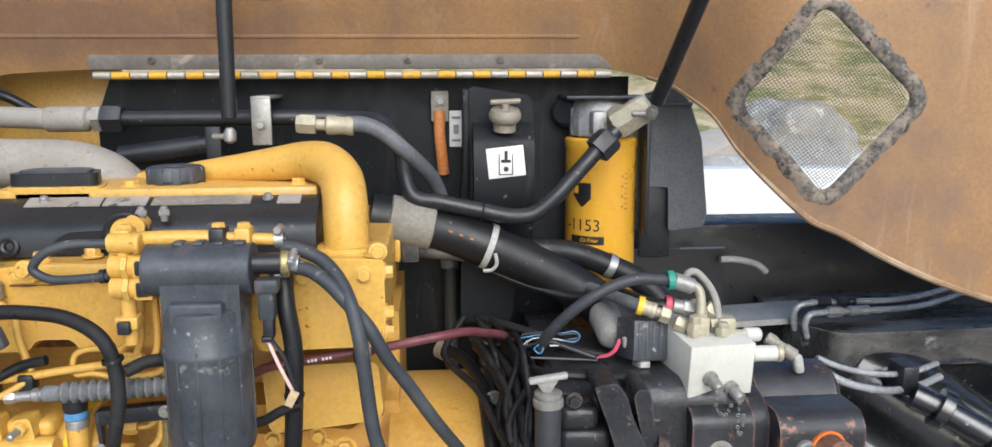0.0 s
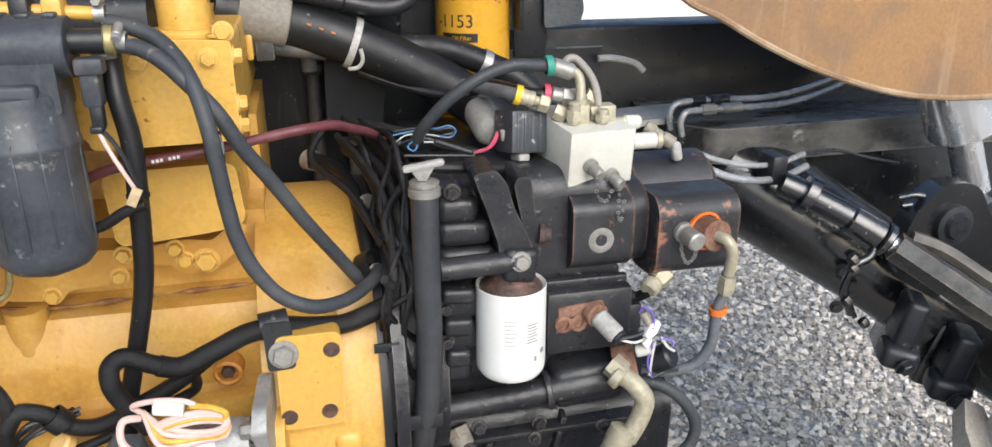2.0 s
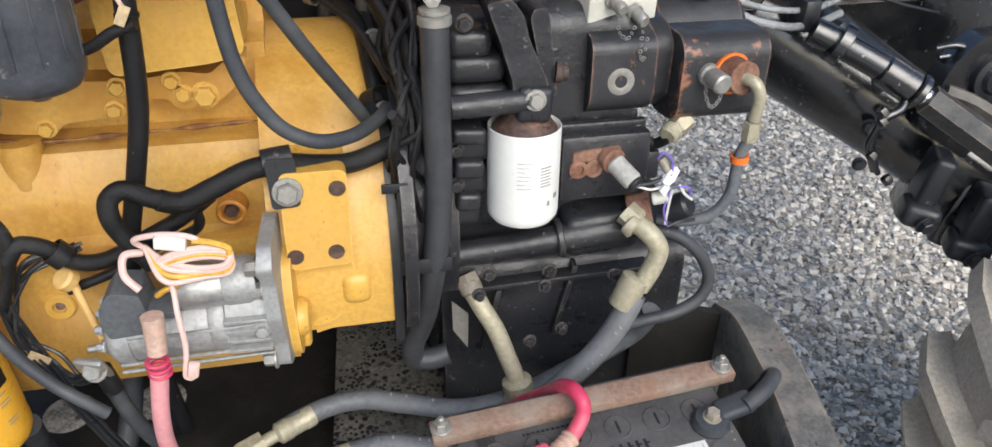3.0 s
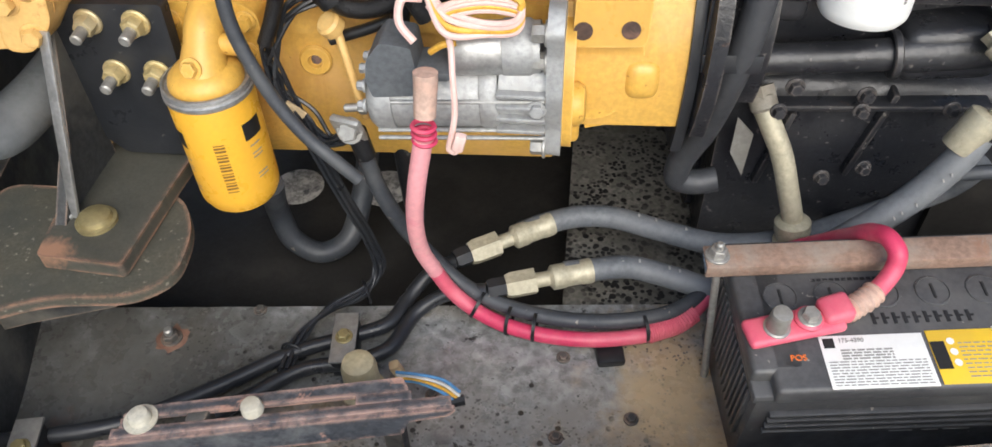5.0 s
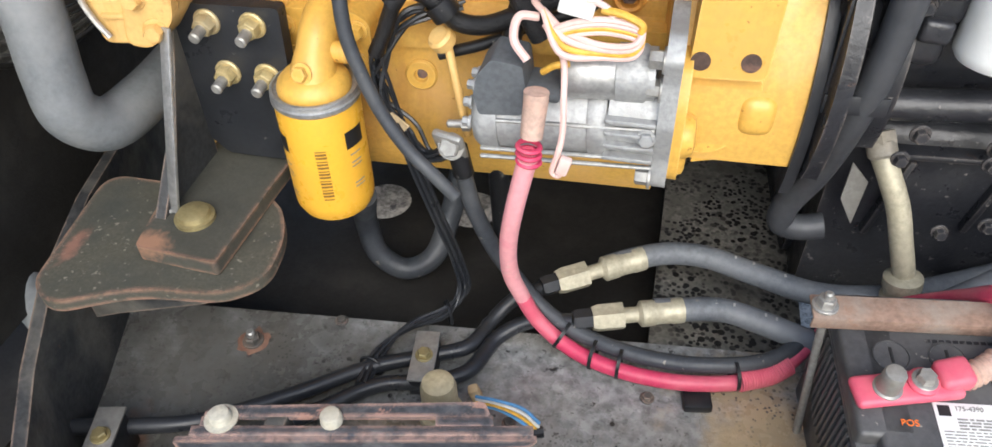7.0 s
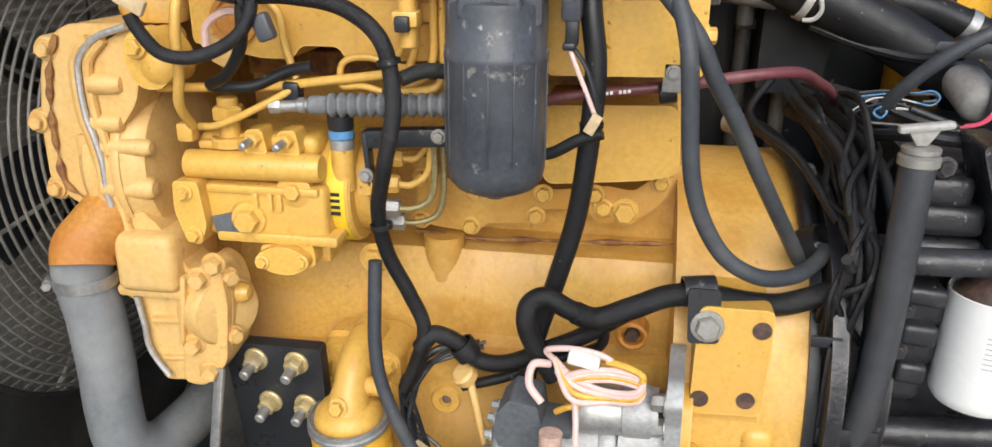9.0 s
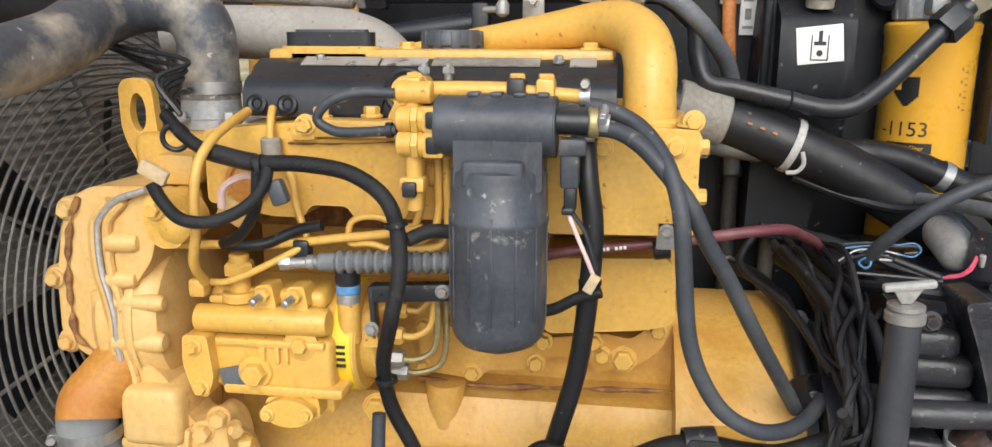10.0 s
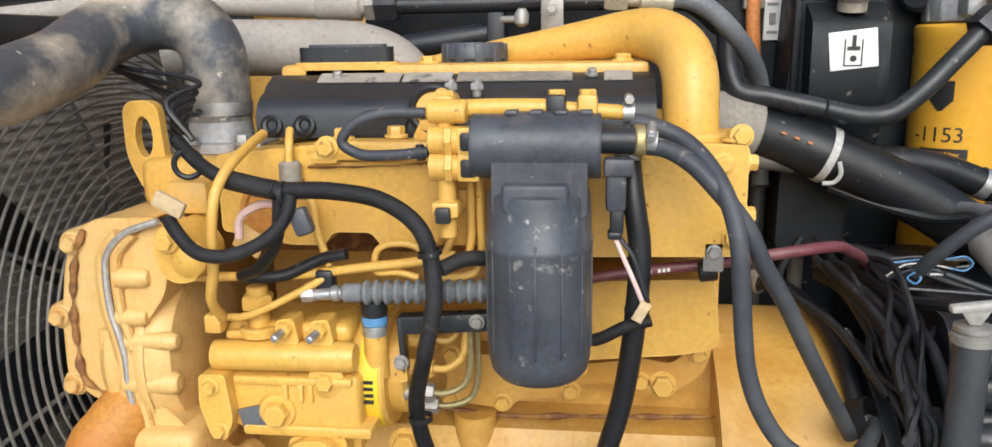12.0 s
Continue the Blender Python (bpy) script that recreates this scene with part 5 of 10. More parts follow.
# ---- front end: radiator, fan guard, water hoses ----
radiator = thing("radiator", (-0.74, 1.1, 0.42), "dusty radiator core behind the wire fan guard", "radiator")
part("core", box(B(), (-0.79, 0.66, 0.46), (-0.735, 1.62, 1.36), 0.004), CORE, radiator)
for z in (0.44, 1.34):
    part("tank", box(B(), (-0.80, 0.64, z), (-0.725, 1.64, z + 0.04), 0.006), BLACK, radiator)
bm = B()
for i in range(60):
    z = 0.49 + i * 0.0143
    box(bm, (-0.7355, 0.67, z), (-0.7315, 1.61, z + 0.004), 0.0)
part("fin_pack", bm, CORE, radiator)["kind"] = "stuff"
FC = (1.15, 1.015)
fan = thing("cooling_fan", (-0.66, FC[0], FC[1]), "dark stationary cooling fan inside its guard", "fan")
part("hub", lathe(B(), (-0.70, FC[0], FC[1]), (1, 0, 0), [(0.07, 0), (0.075, 0.01), (0.07, 0.05), (0.03, 0.06)], 28), BLACK, fan)
for i in range(6):
    a0 = i * math.pi / 3 + 0.3
    bm = B()
    rows = []
    for k in range(5):
        rr = 0.06 + 0.045 * k
        row = []
        for side in (-1, 0, 1):
            a = a0 + side * (0.30 - 0.03 * k)
            row.append(bm.verts.new((-0.675 + side * 0.022, FC[0] + rr * math.cos(a), FC[1] + rr * math.sin(a))))
        rows.append(row)
    for a, b in zip(rows, rows[1:]):
        for j in range(2):
            bm.faces.new((a[j], a[j + 1], b[j + 1], b[j]))
    bmesh.ops.solidify(bm, geom=bm.faces[:], thickness=0.004)
    part("blade", bm, BLACK, fan)
# black sheet added to hide the core where the space below is dark
sh = thing("fan_shroud", (-0.68, 1.15, 0.45), "black sheet added for the dark void below the round guard", "shroud")
low_edge = [(FC[0] + 0.352 * math.cos(a), FC[1] + 0.352 * math.sin(a)) for a in (radians(200 + 140 * i / 24) for i in range(25))]
part("sheet", prism(B(), [(0.62, 0.40)] + [(0.62, low_edge[0][1])] + low_edge + [(1.62, low_edge[-1][1]), (1.62, 0.40)], "x", -0.672, -0.668, 0.0), PIT, sh)
part("rolled_rim", tube(B(), [(-0.668, y, z) for y, z in low_edge[::3]], 0.004, 8), PIT, sh)
guard = thing("fan_guard", (-0.62, FC[0], FC[1] - 0.33), "round black wire fan guard of close concentric rings", "fan guard")
for i in range(25):
    R = 0.045 + 0.0122 * i
    part("guard_ring", ring(B(), (-0.60 - 0.05 * (R / 0.34) ** 2, FC[0], FC[1]), (1, 0, 0), R, 0.0019, 72, 6), GUARD_WIRE, guard)
for i in range(8):
    a = i * math.pi / 4 + 0.25
    c, s = math.cos(a), math.sin(a)
    part("guard_spoke", tube(B(), [(-0.607 - 0.05 * (r / 0.34) ** 2, FC[0] + r * c, FC[1] + r * s) for r in (0.04, 0.14, 0.24, 0.342)], 0.0026, 6, 4), GUARD_WIRE, guard)

up = hose_thing("upper_radiator_hose", [(-0.70, 0.72, 1.27), (-0.625, 0.80, 1.288), (-0.582, 0.866, 1.302), (-0.578, 0.90, 1.306), (-0.575, 0.932, 1.313), (-0.572, 0.977, 1.325), (-0.572, 1.032, 1.347), (-0.562, 1.070, 1.362), (-0.539, 1.09, 1.370), (-0.507, 1.09, 1.369), (-0.482, 1.09, 1.357), (-0.468, 1.09, 1.333), (-0.466, 1.09, 1.300), (-0.466, 1.09, 1.258)], 0.0345, RUBBER_DUST, "thick dusty black radiator hose bent down to the thermostat", n=28)
strap_screw(up, (-0.466, 1.09, 1.272), (0, 0, 1), 0.0354, 0.014, STEEL, (-1, -0.6, 0))
bm = B()
lathe(bm, (-0.466, 1.09, 1.225), (0, 0, 1), [(0.042, 0), (0.042, 0.010), (0.036, 0.012), (0.0335, 0.04)], 32)
box(bm, (-0.517, 1.06, 1.222), (-0.408, 1.12, 1.236), 0.006)
part("thermostat_neck", bm, ALU, engine, "bare aluminium thermostat neck")
bolt_parts(engine, [(-0.483, 1.045, 1.236), (-0.425, 1.055, 1.236)], (0, 0, 1), ZINC, 0.009, 0.008)
part("thermostat_housing", box(B(), (-0.53, 1.02, 1.17), (-0.40, 1.2, 1.224), 0.012, seg=3), YELLOW_CAST, engine)
low = hose_thing("lower_radiator_hose", [(-0.477, 0.832, 0.985), (-0.482, 0.832, 0.958), (-0.479, 0.835, 0.913), (-0.477, 0.835, 0.855), (-0.478, 0.835, 0.80), (-0.475, 0.838, 0.762), (-0.462, 0.865, 0.735), (-0.450, 0.92, 0.735), (-0.435, 0.99, 0.75), (-0.41, 1.07, 0.78)], 0.0275, RADHOSE, "thick grey lower radiator hose in a deep bend", n=28)
strap_screw(low, (-0.481, 0.833, 0.950), (0, 0, 1), 0.0283, 0.012, STEEL, (-1, -0.5, 0))
for c in low.children:
    brought_forward(c, FORWARD)
low2 = hose_thing("coolant_return_hose", [(-0.74, 0.78, 0.66), (-0.69, 0.79, 0.61), (-0.665, 0.79, 0.56), (-0.63, 0.78, 0.50), (-0.60, 0.77, 0.44)], 0.026, RADHOSE, "grey rubber hose with pale clamp below the radiator", n=18)
strap_screw(low2, (-0.672, 0.79, 0.575), (-0.35, 0, 1), 0.027, 0.012, ZINC, (-1, -1, 0), False)

# exhaust and pale pipes behind
hose("air_inlet_pipe", [(-0.60, 1.24, 1.335), (-0.52, 1.25, 1.337), (-0.434, 1.25, 1.335), (-0.353, 1.25, 1.331), (-0.305, 1.25, 1.312), (-0.275, 1.25, 1.27), (-0.268, 1.25, 1.22)], 0.036, PALE_PIPE, "dust-coated grey turbo inlet pipe behind the rocker cover", "pipe", n=26)
ph = hose_thing("hydraulic_return_hose", [(-0.95, 1.38, 1.385), (-0.745, 1.38, 1.401), (-0.639, 1.38, 1.402), (-0.53, 1.38, 1.397), (-0.435, 1.38, 1.392)], 0.0165, PALE_PIPE, "dust-coated hydraulic hose crimped to a black steel tube", n=18)
part("ferrule", lathe(B(), (-0.445, 1.38, 1.392), (1, 0, 0), [(0.018, 0), (0.020, 0.003), (0.020, 0.062), (0.014, 0.066), (0.014, 0.08)], 22), PALE_PIPE, ph)
part("nut", hexnut(B(), (-0.372, 1.38, 1.392), (1, 0, 0), 0.022, 0.014), ZINC, ph)
part("union", hexnut(B(), (-0.358, 1.38, 1.392), (1, 0, 0), 0.0235, 0.03), BLACK, ph)
part("steel_tube", tube(B(), [(-0.33, 1.38, 1.392), (-0.2, 1.38, 1.392), (-0.06, 1.38, 1.392), (0.02, 1.385, 1.390), (0.072, 1.36, 1.386), (0.105, 1.31, 1.355)], 0.0125, 14), BLACK, ph)
br = thing("tube_bracket", (-0.115, 1.45, 1.33), "bent grey steel bracket bolted round the black tube", "bracket")
part("plate", box(B(), (-0.125, 1.352, 1.350), (-0.094, 1.358, 1.424), 0.002), ZINC, br)
part("foot", box(B(), (-0.125, 1.352, 1.421), (-0.094, 1.464, 1.427), 0.002), ZINC, br)
bolt_parts(br, [(-0.110, 1.352, 1.382)], (0, -1, 0), ZINC, 0.007, 0.006)


def gas_strut(a, b, c, label):
    t = thing("gas_strut", a, label, "gas strut", "hood gas struts")
    part("barrel", cyl(B(), b, c, 0.0115, n=20), BLACK, t)
    part("end_stud", cyl(B(), a, Vector(a).lerp(Vector(b), 0.5), 0.006, n=14), ZINC, t)
    part("ball_socket", lathe(B(), a, Vector(b) - Vector(a), [(0.004, -0.01), (0.009, -0.006), (0.0095, 0.006), (0.006, 0.012)], 16), ZINC, t)
    part("ball_pin", cyl(B(), Vector(a) + V(-0.028, 0.01, 0), Vector(a), 0.0045, n=12), ZINC, t)
    return t


gas_strut((-0.146, 1.30, 1.368), (-0.1455, 1.30, 1.395), (-0.1405, 1.295, 1.68), "black gas strut holding the hood up, white scuff on its end")
gas_strut((0.497, 1.295, 1.398), (0.4995, 1.273, 1.418), (0.520, 1.06, 1.62), "black gas strut leaning outwards under the open hood")
st = thing("strut_post", (-0.19, 1.40, 1.30), "black bracket post with a pivot for the strut", "bracket")
part("post", box(B(), (-0.20, 1.36, 1.30), (-0.175, 1.40, 1.38), 0.004), BLACK, st)
part("rod", cyl(B(), (-0.34, 1.385, 1.332), (-0.19, 1.385, 1.352), 0.0165, n=18), BLACK, st)

# far corner behind the water hose: yellow side panel and black ducting
bm = B()
box(bm, (-0.62, 1.52, 1.0), (-0.38, 1.54, 1.47), 0.004)
solo("side_panel", bm, YELLOW_CAST, "yellow painted body panel behind the engine bay", "machine panel", kind="structure")
solo("bulkhead", prism(B(), [(-1.5, 1.0), (-1.5, 1.47), (-0.698, 1.47), (-0.89, 1.397), (-0.895, 1.36), (-0.62, 1.36), (-0.62, 1.0)], "y", 1.455, 1.465, 0.002), BLACK, "black bulkhead panel beside the radiator", "machine panel", kind="structure")
solo("yellow_cross_panel", prism(B(), [(-0.66, 1.47), (-0.635, 1.424), (-0.632, 1.36), (-0.59, 1.36), (-0.59, 1.47)], "y", 1.47, 1.49, 0.003), BLACK, "black post at the bay corner", "machine panel", kind="structure")
hose("bonnet_seal", [(-0.66, 1.44, 1.455), (-0.60, 1.44, 1.448), (-0.53, 1.44, 1.425), (-0.47, 1.45, 1.385)], 0.008, RUBBER, "black rubber seal bead along the bay edge", "seal")
bm = B()
box(bm, (-1.25, 1.0, 1.20), (-0.79, 1.36, 1.36), 0.02, seg=3)
solo("radiator_shroud", bm, BLACK, "black sheet-metal shroud round the radiator top", "shroud")

# ---- rear wall fittings ----
tk = thing("hydraulic_tank_filler", (0.26, 1.4, 1.1), "black filler neck box with a dusty metal cap", "hydraulic tank")
bm = B()
prism(bm, rounded([(0.212, 1.43), (0.222, 1.44), (0.318, 1.425), (0.322, 1.355), (0.300, 1.18), (0.285, 1.05), (0.200, 1.05), (0.203, 1.25)], 0.012), "y", 1.36, 1.462, 0.010, 3)
part("box_body", bm, NAVY, tk)
bm = B()
prism(bm, [(1.372, 1.39), (1.325, 1.362), (1.318, 1.352), (1.318, 1.255), (1.372, 1.14)], "x", 0.222, 0.318, 0.008, 3)
part("filler_neck", bm, NAVY, tk)
part("ridge", box(B(), (0.206, 1.352, 1.26), (0.217, 1.40, 1.436), 0.004), NAVY, tk)
bm = B()
lathe(bm, (0.272, 1.335, 1.372), (0, -0.25, 1), [(0.018, 0), (0.018, 0.012), (0.022, 0.015), (0.0255, 0.020), (0.0255, 0.027), (0.022, 0.034), (0.012, 0.036)], 28)
cp = part("filler_cap", bm, CAP_TAN, tk, "dusty metal filler cap with a T-handle")
bm = B()
cyl(bm, (0.272, 1.326, 1.400), (0.272, 1.322, 1.414), 0.006, n=12)
cyl(bm, (0.248, 1.322, 1.416), (0.296, 1.322, 1.418), 0.0042, n=12)
part("t_handle", bm, CAP_TAN, cp)
lb = part("oil_label", box(B(), (0.243, 1.3155, 1.299), (0.302, 1.3172, 1.347), 0.0006, (0, -6, 0)), WHITE, tk, "white label with an oil level pictogram")
bm = B()
for lo, hi in (((0.268, 1.303), (0.2695, 1.336)), ((0.289, 1.303), (0.2905, 1.336)), ((0.268, 1.3025), (0.2905, 1.304)), ((0.2715, 1.322), (0.287, 1.327)), ((0.277, 1.327), (0.282, 1.341))):
    box(bm, (lo[0] - 0.007, 1.3145, lo[1]), (hi[0] - 0.007, 1.3153, hi[1]), 0.0)
lathe(bm, (0.2725, 1.3153, 1.312), (0, -1, 0), [(0.004, 0), (0.004, 0.0008), (0.001, 0.0009)], 16)
part("pictogram", bm, INK, lb)
sp = thing("orange_strap_bracket", (0.172, 1.455, 1.3), "rusty tab with a faded orange strap on the panel", "bracket")
part("tab", box(B(), (0.156, 1.445, 1.380), (0.186, 1.460, 1.432), 0.002), CAP_TAN, sp)
bolt_parts(sp, [(0.172, 1.445, 1.415)], (0, -1, 0), ZINC, 0.0075, 0.006)
bm = B()
tube(bm, [(0.170, 1.449, 1.398), (0.170, 1.446, 1.36), (0.173, 1.448, 1.325), (0.176, 1.455, 1.29)], 0.010, 12)
part("strap", bm, ORANGE_STRAP, sp)
tg = thing("panel_tag", (0.197, 1.46, 1.337), "small white plate with black marks on the panel", "label plate")
part("plate", box(B(), (0.187, 1.456, 1.336), (0.210, 1.4605, 1.398), 0.0006), WHITE, tg)
bm = B()
for z in (1.345, 1.384):
    box(bm, (0.191, 1.4545, z), (0.206, 1.4555, z + 0.004), 0.0)
box(bm, (0.194, 1.4545, 1.358), (0.203, 1.4555, 1.374), 0.0)
part("marks", bm, GREY_INK, tg)

# big yellow hydraulic filter with its head and elbow
hf = thing("hydraulic_filter", (0.447, 1.40, 1.0), "tall yellow spin-on hydraulic oil filter on the rear wall", "filter")
HX, HY = 0.446, 1.425
can = part("can", lathe(B(), (HX, HY, 1.0), (0, 0, 1), [(0.035, 0), (0.058, 0.006), (0.0605, 0.02), (0.0605, 0.335), (0.062, 0.338), (0.062, 0.350), (0.058, 0.354)], 48), CAN_YELLOW, hf)


def curved_patch(bm, cx, cy, r, a0, a1, z0, z1, n=8):
    """A thin printed field that follows the can."""
    rows = []
    for i in range(n + 1):
        a = radians(a0 + (a1 - a0) * i / n)
        rows.append([bm.verts.new((cx + r * math.sin(a), cy - r * math.cos(a), z)) for z in (z0, z1)])
    for a, b in zip(rows, rows[1:]):
        bm.faces.new((a[0], b[0], b[1], a[1]))
    return bm


def can_writing(text, size, cx, cy, r, a0, z, material, parent):
    """Letters bent round a can, starting at a0 degrees."""
    ob = writing(text, size, Matrix.Identity(4), material, parent, depth=0.0)
    for v in ob.data.vertices:
        a = radians(a0) + v.co.x / r
        v.co = (cx + r * math.sin(a), cy - r * math.cos(a), z + v.co.y)
    return ob


bm = B()
for k in range(12):
    a0, a1 = -58 + 32 * k / 12, -58 + 32 * (k + 1) / 12
    u = (k + 0.5) / 12
    curved_patch(bm, HX, HY, 0.0609, a0, a1, 1.240 + 0.018 * max(0, (0.45 - u) / 0.45) + 0.014 * max(0, (u - 0.6) / 0.4), 1.280, 1)
part("logo_block", bm, INK, can, "black angular emblem")
part("logo_wedge", curved_patch(B(), HX, HY, 0.0611, -56, -48, 1.262, 1.275, 3), CAN_YELLOW, can)
part("stripe", curved_patch(B(), HX, HY, 0.0609, -62, -4, 1.176, 1.190, 10), INK, can)
can_writing("-1153", 0.0285, HX, HY, 0.0610, -72, 1.199, INK, can)
can_writing("Oil Filter", 0.009, HX, HY, 0.0612, -44, 1.180, CAN_YELLOW, can)
bm = B()
for i, z in enumerate((1.238, 1.255, 1.272, 1.289)):
    curved_patch(bm, HX, HY, 0.0608, 24, 27, z, z + 0.004, 1)
    curved_patch(bm, HX, HY, 0.0608, 30, 36, z - 0.003, z - 0.001, 2)
    curved_patch(bm, HX, HY, 0.0608, 29, 37, z + 0.006, z + 0.007, 2)
part("mounting_pictograms", bm, RUST, can)
hd = part("filter_head", lathe(B(), (HX, HY, 1.354), (0, 0, 1), [(0.045, 0), (0.054, 0.004), (0.056, 0.03), (0.052, 0.055), (0.044, 0.064)], 32), ALU, hf, "grey cast filter head")
for i in range(7):
    a = radians(-80 + i * 26)
    part("head_rib", box(B(), (HX + 0.05 * math.sin(a) - 0.006, HY - 0.05 * math.cos(a) - 0.006, 1.356), (HX + 0.05 * math.sin(a) + 0.006, HY - 0.05 * math.cos(a) + 0.006, 1.405 - 0.012 * (i % 2)), 0.004, (0, 0, math.degrees(a))), ALU, hd)
part("head_lug", box(B(), (HX - 0.03, HY - 0.075, 1.362), (HX - 0.005, HY - 0.04, 1.40), 0.006), ALU, hd)
part("head_plate", box(B(), (0.375, 1.36, 1.418), (0.517, 1.47, 1.424), 0.002), BLACK, hf)
part("side_plate", box(B(), (0.510, 1.365, 1.19), (0.517, 1.47, 1.424), 0.002), BLACK, hf)
part("outlet_boss", cyl(B(), (0.392, 1.440, 1.395), (0.380, 1.422, 1.395), 0.025, n=24, bev=0.006), BLACK, hf)
part("elbow_fitting", hexnut(B(), (0.452, 1.338, 1.377), (0.9, -0.35, 0.62), 0.024, 0.062, 0.2), CHROMATE, hf, "zinc elbow fitting with hex flats")
part("elbow_neck", tube(B(), [(0.455, 1.39, 1.385), (0.462, 1.36, 1.39), (0.485, 1.325, 1.395)], 0.019, 16), CHROMATE, hf)
lh = hose_thing("filter_feed_pipe", [(0.070, 1.33, 1.385), (0.108, 1.29, 1.353), (0.115, 1.285, 1.305), (0.128, 1.28, 1.275), (0.165, 1.28, 1.267), (0.228, 1.28, 1.253), (0.28, 1.28, 1.2425), (0.312, 1.28, 1.246), (0.345, 1.282, 1.271), (0.385, 1.29, 1.312), (0.424, 1.30, 1.352), (0.445, 1.305, 1.372)], 0.0125, BLACK, "bent black steel pipe feeding the hydraulic filter", "pipe", n=18)
part("pipe_nut", hexnut(B(), (0.413, 1.297, 1.340), (0.72, 0.2, 0.67), 0.0225, 0.034), BLACK, lh)
part("cable_tie", ring(B(), (0.233, 1.28, 1.252), (1, 0, -0.15), 0.0138, 0.0015, 24, 6), RUBBER, lh)
fh = hose_thing("pressure_hose", [(0.0195, 1.26, 1.3860), (0.056, 1.26, 1.387), (0.084, 1.26, 1.375), (0.109, 1.265, 1.354), (0.135, 1.29, 1.327), (0.157, 1.325, 1.297), (0.170, 1.355, 1.262), (0.178, 1.378, 1.22), (0.180, 1.385, 1.14)], 0.0118, TRAY_HOSE, "grey hydraulic hose curving down behind the engine", n=18)
crimp(fh, (0.0424, 1.26, 1.3846), (-0.04, 1.26, 1.3892), 0.0142, CHROMATE, True, "dull zinc crimped end")

# coolant hose behind the engine, with steel sleeve and white strap clamp
bh = hose_thing("coolant_hose", [(0.06, 1.285, 1.247), (0.103, 1.29, 1.238), (0.155, 1.30, 1.223), (0.241, 1.30, 1.193), (0.322, 1.295, 1.156), (0.393, 1.29, 1.116), (0.456, 1.28, 1.066), (0.52, 1.27, 0.99), (0.53, 1.27, 0.9)], 0.0345, RUBBER, "thick black coolant hose running back from the cylinder head", n=28)
part("sleeve", lathe(B(), (0.085, 1.287, 1.2425), (0.96, 0.1, -0.25), [(0.030, 0), (0.0375, 0.004), (0.0385, 0.055), (0.037, 0.07), (0.0345, 0.072)], 30), SLEEVE, bh, "dusty steel sleeve")
part("strap", band(B(), (0.243, 1.30, 1.192), (0.93, 0, -0.36), 0.0352, 0.010, 0.0018, 36), STRAP_GREY, bh, "pale dirty strap clamp")
part("strap_tail", tube(B(), [(0.251, 1.264, 1.188), (0.253, 1.262, 1.172), (0.246, 1.264, 1.162), (0.233, 1.267, 1.160)], 0.0030, 8), STRAP_GREY, bh)
for k, (u, z) in enumerate(((0.180, 1.222), (0.196, 1.216), (0.212, 1.21), (0.345, 1.142), (0.362, 1.133))):
    part("print_mark", box(B(), (u, 1.2632, z), (u + 0.006, 1.2642, z + 0.0025), 0.0, (0, 20, 0)), ORANGE_STRAP, bh)
h2 = hose_thing("heater_hose", [(0.25, 1.33, 1.17), (0.302, 1.31, 1.183), (0.374, 1.31, 1.177), (0.436, 1.31, 1.155), (0.499, 1.30, 1.122), (0.55, 1.27, 1.06)], 0.019, RUBBER, "black heater hose with a bright metal band", n=20)
strap_screw(h2, (0.440, 1.31, 1.1535), (0.9, 0, -0.42), 0.0195, 0.013, STEEL, (0, -1, 0), False)
nb = thing("pipe_stub", (0.15, 1.30, 1.19), "dull steel pipe stub with a square nut below the hose", "pipe")
part("tube", cyl(B(), (0.10, 1.285, 1.196), (0.205, 1.30, 1.180), 0.0125, n=16), FRAME_DIRTY, nb)
part("nut", box(B(), (0.108, 1.268, 1.175), (0.134, 1.30, 1.212), 0.004), FRAME_DIRTY, nb)
part("flange", box(B(), (0.097, 1.26, 1.178), (0.106, 1.31, 1.214), 0.003), YELLOW, nb)
for x, z0, z1 in ((0.185, 0.86, 1.16), (0.245, 0.95, 1.15)):
    c = thing("drain_tube", (x, 1.42, z0), "thin dusty tube standing along the back panel", "pipe", "tubes on the back panel")
    part("tube", cyl(B(), (x, 1.43, z0), (x, 1.42, z1), 0.0115, n=14), FRAME_DIRTY, c)
    part("clip", box(B(), (x - 0.014, 1.405, z1 - 0.03), (x + 0.014, 1.445, z1 - 0.015), 0.002), BLACK, c)

# grey rubber flap at the end of the wall
bm = B()
prism(bm, rounded([(0.516, 1.424), (0.547, 1.436), (0.568, 1.439), (0.597, 1.412), (0.620, 1.348), (0.635, 1.215), (0.629, 1.195), (0.567, 1.188), (0.564, 1.266), (0.520, 1.267)], 0.006), "y", 1.418, 1.425, 0.002)
flap = thing("rubber_flap", (0.57, 1.42, 1.42), "grey textured rubber flap hanging beside the filter", "flap")
part("sheet", bm, GREY_FLAP, flap)
# added panel, only there so that the flap's notch looks dark
part("backing_plate", box(B(), (0.519, 1.430, 1.14), (0.574, 1.436, 1.29), 0.002), BLACK, flap, "black panel added to darken the notch behind the flap")
part("clamp_strip", box(B(), (0.520, 1.410, 1.405), (0.60, 1.417, 1.412), 0.002), GREY_FLAP, flap)


